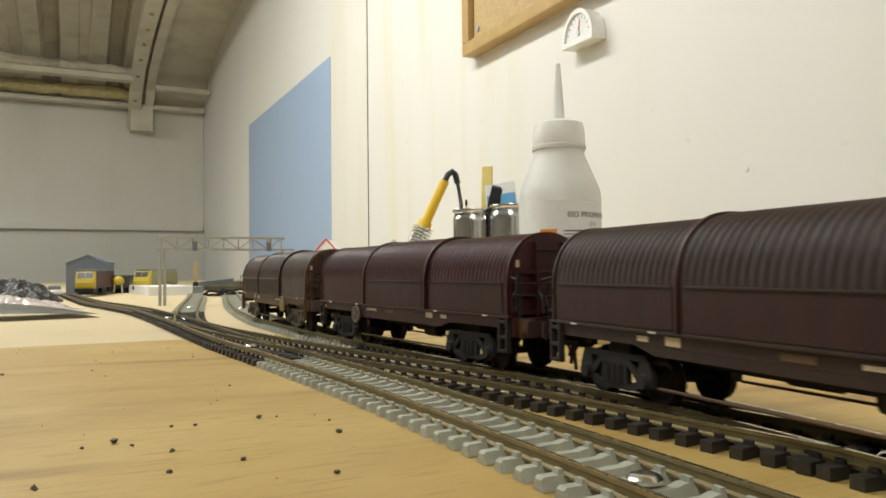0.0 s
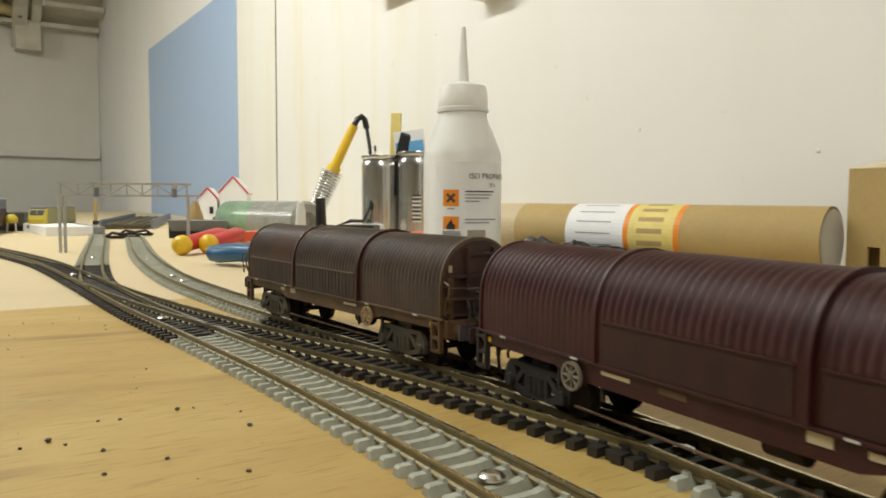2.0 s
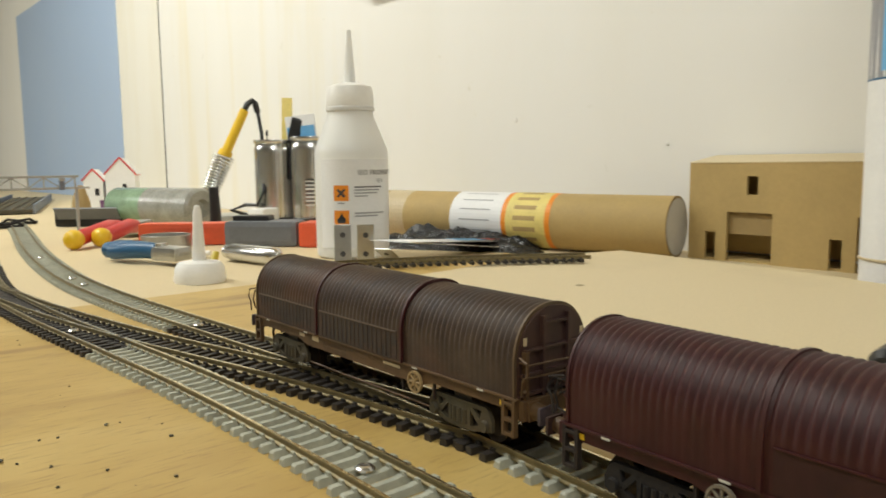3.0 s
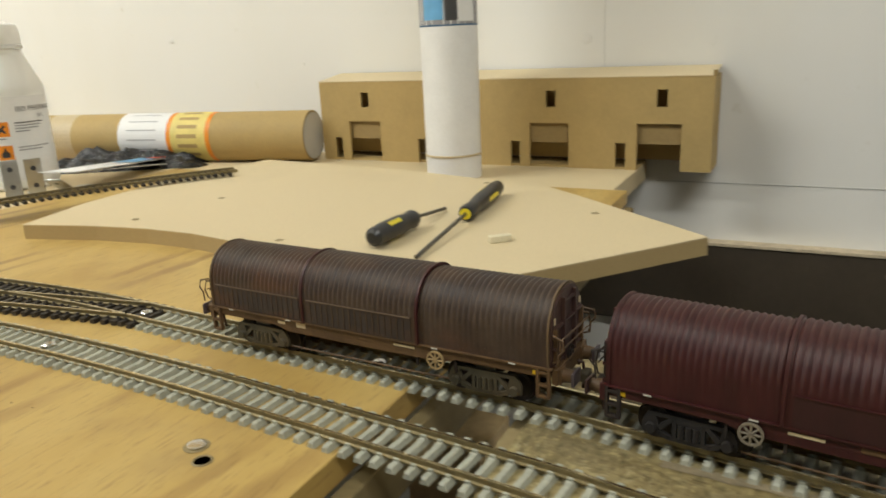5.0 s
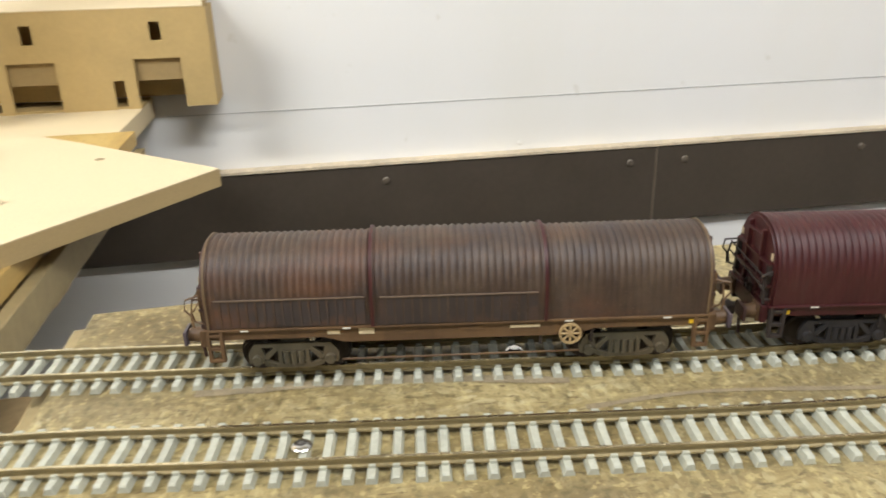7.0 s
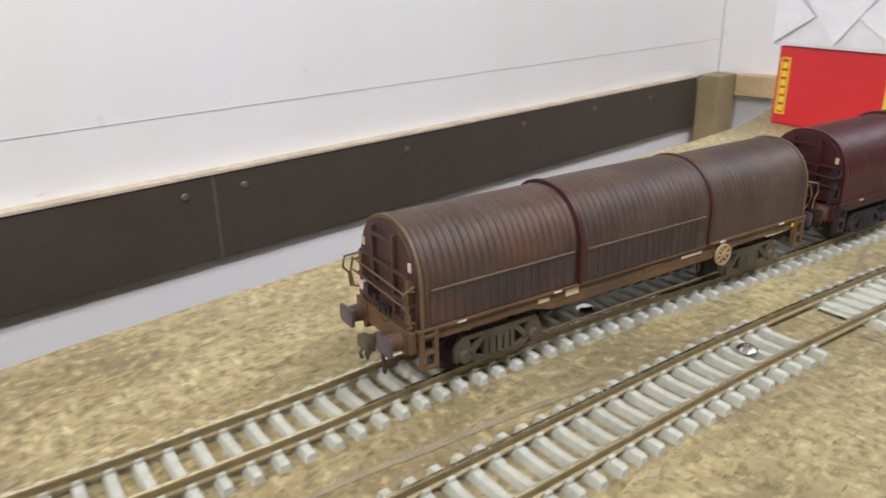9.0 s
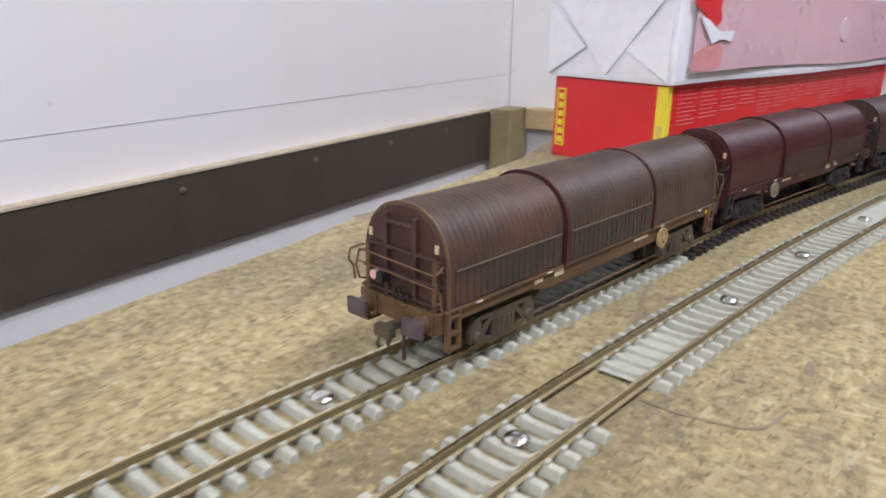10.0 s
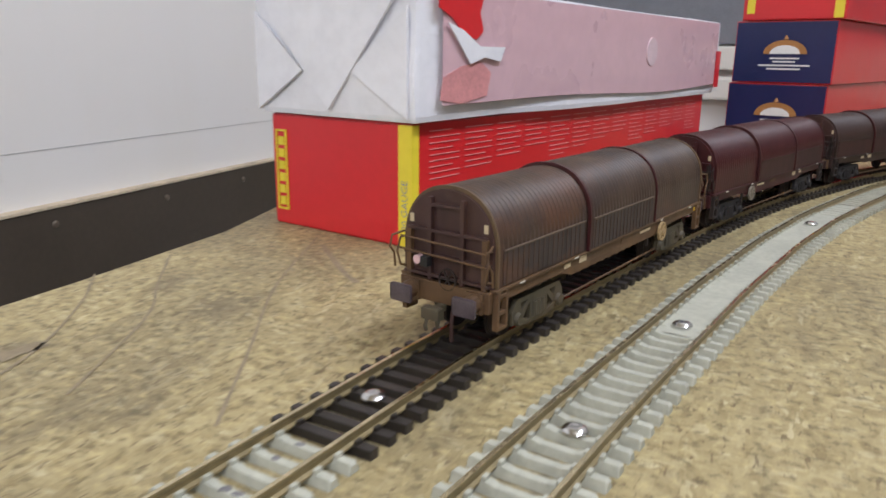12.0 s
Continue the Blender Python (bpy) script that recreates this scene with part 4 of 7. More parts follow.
        for y in (-0.0142, 0.0142):
            part("end_label", box(bmn(), min(e * 0.0923, e * 0.0928), max(e * 0.0923, e * 0.0928), y - 0.0007, y + 0.0007, 0.0352, 0.0376), CREAM, end, "small cream plate")
        for y in (-0.0122, 0.0122):
            shank = rod(bmn(), (e * 0.0945, y, 0.0153), (e * 0.1000, y, 0.0153), 0.0030, 0.0024, 18)
            box(shank, min(e * 0.0940, e * 0.0956), max(e * 0.0940, e * 0.0956), y - 0.0032, y + 0.0032, 0.0122, 0.0184, 0.0006)
            buffer_ = part("buffer", shank, RUST, w, smooth=True)
            head = box(bmn(), min(e * 0.1000, e * 0.1012), max(e * 0.1000, e * 0.1012), y - 0.0042, y + 0.0042, 0.0126, 0.0180, 0.0011)
            part("buffer_head", head, BUFFER_FACE if rusty else PLUM, buffer_, "dark rounded rectangular buffer face", smooth=True)
        bm = box(bmn(), min(e * 0.0945, e * 0.1010), max(e * 0.0945, e * 0.1010), -0.0014, 0.0014, 0.0108, 0.0128, 0.0004)
        box(bm, min(e * 0.0990, e * 0.1022), max(e * 0.0990, e * 0.1022), -0.0038, 0.0030, 0.0096, 0.0132, 0.0007)
        pipe(bm, [(e * 0.1010, 0.0012, 0.0100), (e * 0.1022, 0.0012, 0.0078), (e * 0.1016, 0.0012, 0.0062)], 0.0006, 6)
        pipe(bm, [(e * 0.1006, -0.0030, 0.0100), (e * 0.1020, -0.0034, 0.0080), (e * 0.1024, -0.0034, 0.0100)], 0.0006, 6)
        part("coupling", bm, BOGIE if rusty else SOOT, w, "dull hook coupling")
        yp = -0.0058 if e < 0 else 0.0058
        pipe_ = pipe(bmn(), [(e * 0.0946, yp, 0.0140), (e * 0.0972, yp, 0.0136), (e * 0.0980, yp, 0.0086), (e * 0.0974, yp * 0.95, 0.0030)], 0.00065, 7)
        part("brake_pipe", pipe_, PLUM, w)
        if rusty and e < 0:
            lamp_ = part("tail_lamp", box(bmn(), -0.0966, -0.0940, 0.0050, 0.0078, 0.0232, 0.0262, 0.0004), BLACK, w, "black battery tail lamp")
            part("lens", rod(bmn(), (-0.0966, 0.0092, 0.0250), (-0.0944, 0.0092, 0.0250), 0.0014, n=14), LAMP_LENS, lamp_, "clear red lens")
        bg = part("bogie", bogie_frame_bm(), bogie_mat, w, at=pose(e * 0.0618, 0, 0))
        for a in (-1, 1):
            wheels.append(part("wheelset", wheel_bm(), SOOT, bg, "dark steel wheels on an axle", smooth=True, at=pose(a * 0.0126, 0, 0.0061)))
        for s in (-1, 1):
            y0, y1 = sorted((s * 0.0168, s * 0.0188))
            bm = bmn()
            for x in (e * 0.0868, e * 0.0915):
                box(bm, x - 0.0006, x + 0.0006, y0, y1, 0.0072, 0.0188, 0.0002)
            for z in (0.0072, 0.0118, 0.0168):
                xa, xb = sorted((e * 0.0868, e * 0.0915))
                box(bm, xa, xb, y0, y1, z, z + 0.0011, 0.0002)
            part("step", bm, RUST if rusty else SOOT, w)
    # lettering panels and markings on the solebar
    for s in (-1, 1):
        for x, z, dx, dz, mt in ((-0.078, 0.0190, 0.003, 0.0005, PALE), (-0.046, 0.0171, 0.0046, 0.0014, CREAM), (-0.034, 0.0172, 0.0056, 0.0022, CREAM), (-0.041, 0.0190, 0.003, 0.0005, PALE),
                                 (0.004, 0.0171, 0.009, 0.0016, RUST), (0.024, 0.0171, 0.011, 0.0010, CREAM), (0.040, 0.0190, 0.003, 0.0006, PALE), (0.076, 0.0190, 0.003, 0.0006, PALE), (0.086, 0.0168, 0.003, 0.0016, YELLOW)):
            yb = s * (0.0177 if z < 0.0186 else 0.0187)
            x *= f
            part("marking", box(bmn(), x - dx / 2, x + dx / 2, min(yb, yb + s * 0.00015), max(yb, yb + s * 0.00015), z - dz / 2, z + dz / 2), mt, w)
        # spoked handbrake wheel
        bm = lathe(bmn(), [(0.0039, -0.0005), (0.0039, 0.0005), (0.0032, 0.0005), (0.0032, -0.0005), (0.0039, -0.0005)], 26, caps=False)
        for k in range(4):
            a = math.pi * k / 4
            rod(bm, (0.0039 * math.cos(a), 0.0039 * math.sin(a), 0), (-0.0039 * math.cos(a), -0.0039 * math.sin(a), 0), 0.00045, n=6)
        rod(bm, (0, 0, -0.0022), (0, 0, 0.0009), 0.0009, n=8)
        part("handbrake_wheel", bm, lit, w, "pale spoked handbrake wheel", at=pose(0.0405 * f, s * 0.0190, 0.0142, -90 * s, 0, 0))
        bm = bmn()
        for x in (0.030 * f, 0.049 * f):
            box(bm, x - 0.0005, x + 0.0005, s * 0.0165 - 0.0005, s * 0.0165 + 0.0005, 0.0095, 0.0158)
        part("brake_hanger", bm, SOOT, w)
        rod_ = rod(bmn(), (-0.044, s * 0.0145, 0.0048), (0.046, s * 0.0145, 0.0052), 0.0004, n=6)
        part("brake_rod", rod_, RUST, w)
    return w


wheels = []
last_wagon = wagon(LAST_BROWN, BOGIE, "last wagon, rust-brown ribbed hood, heavily weathered", WHEEL_TAN)
train = [last_wagon,
         wagon(MAROON, BOGIE_DARK, "maroon ribbed hood steel wagon, coupled behind a brown one", PLATE, -1),
         wagon(BROWN, BOGIE_DARK, "brown hooded steel wagon in the train", PLATE),
         wagon(MAROON, BOGIE_DARK, "maroon hooded steel wagon in the train", PLATE, -1)]

done = set()
for w in train:
    for o in w.children:
        o.location.x *= SQUEEZE
        o.location.y *= SQUEEZE_Y
        if not o.name.startswith(("bogie", "handbrake")):
            for q in (o, *o.children):
                if q.data.name not in done:
                    done.add(q.data.name)
                    q.data.transform(Matrix.Diagonal((SQUEEZE, 1.0 if o.name.startswith(("hood", "end_wall")) and q is o else SQUEEZE_Y, 1, 1)))

# middle of the last wagon along the line, in metres of track, by second
CENTRE = [(0.0, 0.8855), (0.5, 0.9370), (1.0, 0.9930), (1.5, 1.0490), (2.0, 1.1055), (2.5, 1.1610), (2.7, 1.1835), (4.5, 1.3868), (5.0, 1.4434), (5.5, 1.4995), (6.0, 1.5550), (7.0, 1.6655), (9.0, 1.8785), (9.5, 1.9305), (10.0, 1.9855), (11.0, 2.0955), (12.0, 2.2060)]


def centre_s(t):
    return float(np.interp(t, [a for a, _ in CENTRE], [b for _, b in CENTRE]))


def wagon_pose(k, t):
    s = centre_s(t) + k * PITCH_W
    a, b = LINE_A.at(s + 0.0575), LINE_A.at(s - 0.0575)
    d = a - b
    c = (a + b) / 2
    return pose(c.x, c.y, 0.0052, 0, 0, math.degrees(math.atan2(d.y, d.x)))


def motions():
    times = [round(0.5 * i, 2) for i in range(25)]
    for k, w in enumerate(train):
        walk(w, [(t, wagon_pose(k, t)) for t in times])
    # wheels roll with the train
    for ob in wheels:
        rest = ob.matrix_basis.copy()
        walk(ob, [(t, rest @ pose(0, 0, 0, 0, math.degrees(centre_s(t) / 0.0061), 0)) for t in np.linspace(0.0, 12.0, 181)])

# ---- things on the boards ----
BOARD = -0.0005


def patch(bm, r, a0, a1, z0, z1, n=14, thick=0.0):
    """A piece of a cylinder's skin between two angles (degrees)."""
    cols = []
    for k in range(n + 1):
        a = radians(a0 + (a1 - a0) * k / n)
        cols.append([bm.verts.new((r * math.cos(a), r * math.sin(a), z)) for z in (z0, z1)])
    for p, q in zip(cols, cols[1:]):
        bm.faces.new((p[0], q[0], q[1], p[1]))
    bmesh.ops.recalc_face_normals(bm, faces=bm.faces)
    return bm


def letters(body, size):
    """Plain letters lying in the xy plane, as a bmesh."""
    cu = bpy.data.curves.new("letters", "FONT")
    cu.body, cu.size, cu.resolution_u = body, size, 2
    ob = new("letters", cu)
    me = bpy.data.meshes.new_from_object(ob)
    bm = bmn()
    bm.from_mesh(me)
    bpy.data.objects.remove(ob)
    bpy.data.curves.remove(cu)
    bpy.data.meshes.remove(me)
    return bm


def wrap(bm, r, a0, z0, sign=1):
    """Bends flat letters onto a cylinder, starting at an angle and a height."""
    for v in bm.verts:
        a = radians(a0) + sign * v.co.x / r
        v.co = Vector((r * math.cos(a), r * math.sin(a), z0 + v.co.y))
    return bm


def pierced(bm, y0, y1, z0, z1, holes, x0, x1):
    """A wall in the yz plane with rectangular openings right through it."""
    ys = sorted({y0, y1, *(v for h in holes for v in h[:2])})
    zs = sorted({z0, z1, *(v for h in holes for v in h[2:])})
    def is_open(ya, yb, za, zb):
        return any(h[0] <= ya and yb <= h[1] and h[2] <= za and zb <= h[3] for h in holes)
    for ya, yb in zip(ys, ys[1:]):
        for za, zb in zip(zs, zs[1:]):
            if not is_open(ya, yb, za, zb):
                box(bm, x0, x1, ya, yb, za, zb)
    bmesh.ops.remove_doubles(bm, verts=bm.verts, dist=1e-6)
    bm.verts.index_update()
    seen = {}
    for f in bm.faces:
        seen.setdefault(frozenset(v.index for v in f.verts), []).append(f)
    bmesh.ops.delete(bm, geom=[f for g in seen.values() if len(g) > 1 for f in g], context="FACES")
    return bm


def card_warehouse():
    w = thing("card_warehouse", pose(0, 0, 0), "brown card low-relief warehouse with loading doors, standing along the wall", "model building")
    y0, y1, h, x = 0.2385, 0.7005, 0.0935, 0.746
    holes = []
    for d in (0.0, -0.1165, -0.2325, -0.3485):
        holes += [(0.6165 + d, 0.6605 + d, -0.001, 0.0468), (0.6720 + d, 0.6825 + d, -0.001, 0.0268), (0.6310 + d, 0.6415 + d, 0.0637, 0.0810)]
    part("front_wall", pierced(bmn(), y0, y1, -0.001, h, holes, x, x + 0.003), CARD, w)
    part("side_wall", pierced_side(y0, h), CARD, w)
    part("side_wall", box(bmn(), x + 0.003, 0.798, y1 - 0.003, y1, -0.001, h), CARD, w)
    part("floor_plate", box(bmn(), x + 0.003, 0.797, 0.3115, y1 - 0.003, -0.001, 0.0012), CARD, w)
    part("inner_wall", box(bmn(), 0.774, 0.776, y0 + 0.003, y1 - 0.003, 0.006, h - 0.004), CARD, w)
    for d in (0.0, -0.1165, -0.2325, -0.3485):
        # shade in each doorway's upper half, put in as a strip of darker card
        part("half_shutter", box(bmn(), x + 0.0045, x + 0.006, 0.6165 + d, 0.6605 + d, 0.0255, 0.0475), CARD_DARK, w, "darker card standing for shade in the upper doorway")
    bm = bmn()
    v = [bm.verts.new(q) for q in ((x - 0.0005, y0, h), (x - 0.0005, y1, h), (0.797, y1, h + 0.007), (0.797, y0, h + 0.007), (x - 0.0005, y0, h + 0.001), (x - 0.0005, y1, h + 0.001), (0.797, y1, h + 0.008), (0.797, y0, h + 0.008))]
    for f in ((3, 2, 1, 0), (4, 5, 6, 7), (0, 1, 5, 4), (1, 2, 6, 5), (2, 3, 7, 6), (3, 0, 4, 7)):
        bm.faces.new([v[i] for i in f])
    part("roof", bm, MDF, w, "pale card roof")
    part("corner_peg", box(bmn(), x - 0.001, x + 0.003, y0 - 0.002, y0 + 0.002, h, h + 0.0055), CARD_DARK, w)


def pierced_side(y0, h):
    bm = pierced(bmn(), 0.749, 0.798, -0.001, h, [(0.753, 0.760, 0.034, 0.066)], y0, y0 + 0.003)
    for v in bm.verts:
        v.co = Vector((v.co.y, v.co.x, v.co.z))
    bmesh.ops.reverse_faces(bm, faces=bm.faces)
    return bm


card_warehouse()


def poster_tube():
    t = thing("poster_tube", pose(0.676, 0.487, -0.001), "upright white rolled poster held by a rubber band", "poster tube")
    part("roll", lathe(bmn(), [(0.0255, 0.33), (0.0288, 0.33), (0.0290, 0.16), (0.0287, 0.0), (0.0255, 0.0), (0.0255, 0.33)], 48), PAPER, t, smooth=True)
    a = math.degrees(math.atan2(0.19 - 0.487, 0.0 - 0.676))
    part("print", patch(bmn(), 0.02915, a - 95, a + 95, 0.1535, 0.30), GREY_INK, t, "printed dusky landscape picture")
    part("print_border", patch(bmn(), 0.02925, a - 95, a + 95, 0.1520, 0.1535), BLUE, t, "thin teal border")
    for da, w, c, z in ((-30, 22, SKY_BLUE, 0.158), (38, 20, PAPER, 0.156), (8, 12, INK, 0.157)):
        part("print_area", patch(bmn(), 0.02925, a + da - w, a + da + w, z, 0.299), c, t)
    part("rubber_band", lathe(bmn(), [(0.0288, 0.0235), (0.0300, 0.0238), (0.0300, 0.0252), (0.0288, 0.0255)], 40), CREAM, t, "tan rubber band")


poster_tube()


def mailing_tube():
    a, b = Vector((0.7330, 0.7060, 0.0310 + BOARD)), Vector((0.6480, 1.145, 0.0310 + BOARD))
    d = b - a
    m = Matrix.Translation(a) @ d.to_track_quat("Z", "X").to_matrix().to_4x4()
    t = thing("mailing_tube", m, "long brown cardboard mailing tube with postage labels, lying on the board", "cardboard tube")
    L = d.length
    part("tube", lathe(bmn(), [(0.0310, 0.0), (0.0310, L), (0.0270, L)], 48), CARD, t, smooth=True)
    part("tube_rim", lathe(bmn(), [(0.0285, 0.0004), (0.0285, 0.0), (0.0309, 0.0), (0.0309, 0.0005)], 48), OLD_TIMBER, t, "dark cut edge of the card")
    part("end_disc", lathe(bmn(), [(0.0, -0.0008), (0.0285, -0.0008), (0.0285, 0.010), (0.0, 0.010)], 40), MILK_GREY, t, "grey-white plastic end cap set in the tube")
    for z0, z1, mt, lab in ((0.190, 0.262, PAPER, "torn white address label"), (0.128, 0.190, ORANGE, "orange-edged postage label")):
        part("label", patch(bmn(), 0.0313, 0, 359, z0, z1, 48), mt, t, lab)
    part("label_print", patch(bmn(), 0.03145, 0, 359, 0.134, 0.184, 48), CREAM_YELLOW, t, "pale yellow printed centre")
    for k in range(16):
        for z0, z1, mt in ((0.146, 0.174, CARD), (0.205, 0.248, GREY_INK)):
            a0 = k * 22.5 + (4 if mt is CARD else 0)
            part("print_bar", patch(bmn(), 0.0316, a0, a0 + (9 if mt is CARD else 2.2), z0, z1, 3), mt, t)
    part("parcel_tape", patch(bmn(), 0.0312, 0, 359, 0.335, 0.375, 40), CREAM, t, "shiny parcel tape")


mailing_tube()


def bottle():
    t = thing("squeeze_bottle", pose(0.512, 0.952, BOARD), "translucent white bottle of cleaning alcohol with a long nozzle", "bottle")
    body = [(0.0, 0.001), (0.033, 0.0), (0.0370, 0.003), (0.0380, 0.010), (0.0380, 0.107), (0.0374, 0.1115), (0.0345, 0.119), (0.0300, 0.130), (0.0264, 0.1385), (0.0242, 0.1435), (0.0233, 0.1470), (0.0232, 0.152), (0.0, 0.152)]
    part("bottle_body", lathe(bmn(), body, 56), MILKY, t, smooth=True)
    part("neck_ring", lathe(bmn(), [(0.0225, 0.1495), (0.0250, 0.1505), (0.0252, 0.1535), (0.0235, 0.1550)], 40), MILKY, t, smooth=True)
    prof = [(0.0238, 0.1545), (0.0244, 0.157), (0.0241, 0.1685), (0.0222, 0.1750), (0.012, 0.1785), (0.0, 0.179)]
    part("cap", lathe(bmn(), prof, 56), WHITE, t, "white screw cap", smooth=True)
    part("nozzle", lathe(bmn(), [(0.0062, 0.1780), (0.0056, 0.186), (0.0042, 0.205), (0.0025, 0.229), (0.0022, 0.232), (0.0, 0.232)], 20), MILKY, t, "tapering dropper nozzle", smooth=True)
    r = 0.0382
    lab = part("paper_label", patch(bmn(), r, -178, -48, 0.012, 0.101, 40), PAPER, t, "white paper label")
    r += 0.0002
    def square(a, z, s):
        da = math.degrees(s / 2 / r)
        part("hazard_square", patch(bmn(), r, a - da, a + da, z - s / 2, z + s / 2, 8), ORANGE, lab, "orange hazard symbol")
        return a, z
    a, z = square(-141, 0.0675, 0.0155)
    for sgn in (-1, 1):
        bm = bmn()
        box(bm, -0.0053, 0.0053, -0.0012, 0.0012, 0, 0.0001, m=pose(0, 0, 0, 0, 0, 45 * sgn))
        bmesh.ops.subdivide_edges(bm, edges=bm.edges, cuts=2, use_grid_fill=True)
        part("hazard_cross", wrap(bm, r + 0.0003, a, z), INK, lab)
    a, z = square(-141, 0.0425, 0.0155)
    bm = bmn()
    prism(bm, [(-0.0040, -0.0050), (0.0040, -0.0050), (0.0044, -0.0005), (0.0022, 0.0012), (0.0004, 0.0056), (-0.0022, 0.0010), (-0.0044, -0.0012)], 0, 0.0001)
    part("hazard_flame", wrap(bm, r + 0.0003, a, z), INK, lab)
    part("label_title", wrap(letters("ISO PROPANOL", 0.0072), r + 0.0003, -116, 0.0855), INK, lab, "dark printed title")
    part("label_title", wrap(letters("IPA", 0.0060), r + 0.0003, -84, 0.0775), GREY_INK, lab)
    for k, (z, a0, a1) in enumerate([(0.0735, -121, -75), (0.0705, -121, -80), (0.0675, -121, -84), (0.0645, -121, -100), (0.0475, -121, -70), (0.0445, -121, -84), (0.0575, -146, -136), (0.033, -146, -136)]):
        part("print_line", patch(bmn(), r + 0.0002, a0, a1, z - 0.0006, z + 0.0006, 10), GREY_INK if k else INK, lab)


bottle()


def tin(x, y, r, h, label):
    t = thing("tin_can", pose(x, y, BOARD), label, "tin can", "tool tins")
    ribs = [(r * 0.97, 0.0), (r * 1.01, 0.001), (r * 1.01, 0.003), (r * 0.985, 0.005)]
    wall_ = [(r * 0.985, h * k / 20) for k in range(2, 18)]
    rim = [(r * 0.985, h * 0.90), (r * 0.93, h * 0.925), (r * 0.93, h * 0.95), (r * 1.0, h * 0.965), (r * 1.02, h * 0.98), (r * 1.0, h), (r * 0.93, h), (r * 0.93, 0.0620), (0, 0.0620)]
    part("can_body", lathe(bmn(), ribs + wall_ + rim, 48), STEEL, t, smooth=True)
    part("bottom_band", lathe(bmn(), [(r * 1.0, 0.0005), (r * 1.012, 0.001), (r * 1.012, 0.008), (r * 0.99, 0.009)], 40), BLACK, t, "dark band round the foot")
    return t


tin(0.692, 1.444, 0.0345, 0.138, "bright steel tin can holding a yellow stick and a small tool")
barcoded = tin(0.728, 1.385, 0.0345, 0.142, "bright steel tin can with a printed barcode label, holding brushes")
for k in range(14):
    part("barcode_bar", box(bmn(), -0.007, 0.007, 0, 0.0006, 0, 0.0012 + 0.0006 * (k % 3), m=pose(0, 0, 0.03 + k * 0.0032) @ pose(0.0357 * math.cos(radians(-128)), 0.0357 * math.sin(radians(-128)), 0, 0, 0, -38)), INK if k % 2 else PAPER, barcoded)


def stick(name, a, b, r0, r1, mt, label, category):
    return solid(name, rod(bmn(), a, b, r0, r1, 14), mt, label, category, smooth=True)


solid("yellow_stick", box(bmn(), -0.0085, 0.0085, -0.003, 0.003, 0.0, 0.146, 0.001, m=pose(0.708, 1.434, 0.0620, 0, 2, -55)), CREAM_YELLOW, "pale yellow flat stick standing in a tin", "stick")
probe = thing("probe", pose(0.678, 1.447, 0.0620), "thin metal probe standing in a tin", "tool")
part("shaft", rod(bmn(), (0, 0, 0), (0.002, 0, 0.083), 0.0012, n=8), GREY_METAL, probe)
part("tip", rod(bmn(), (0.002, 0, 0.083), (0.0022, 0, 0.092), 0.0024, 0.0016, 8), BLACK, probe)
brush = thing("paint_brush", pose(0.7020, 1.4060, 0.0720), "broad black brush standing in a tin", "brush")
part("handle", rod(bmn(), (0, 0, 0), (0.002, 0.002, 0.07), 0.004, n=10), BLACK, brush)
part("head", box(bmn(), -0.011, 0.011, -0.004, 0.004, 0.066, 0.104, 0.004, m=pose(-0.006, 0.012, 0, 0, 14, -38)), BLACK, brush)
packet = thing("blister_packet", pose(0.7220, 1.3920, 0.0800), "white and blue carded packet standing in a tin", "packet")
part("card", box(bmn(), -0.026, 0.026, -0.0008, 0.0008, 0.0, 0.098, 0.0004, m=pose(0, 0, 0, 0, -6, -52)), PAPER, packet)
part("blue_panel", box(bmn(), -0.024, 0.024, -0.0013, -0.0009, 0.058, 0.080, m=pose(0, 0, 0, 0, -6, -52)), SKY_BLUE, packet, "blue printed panel")


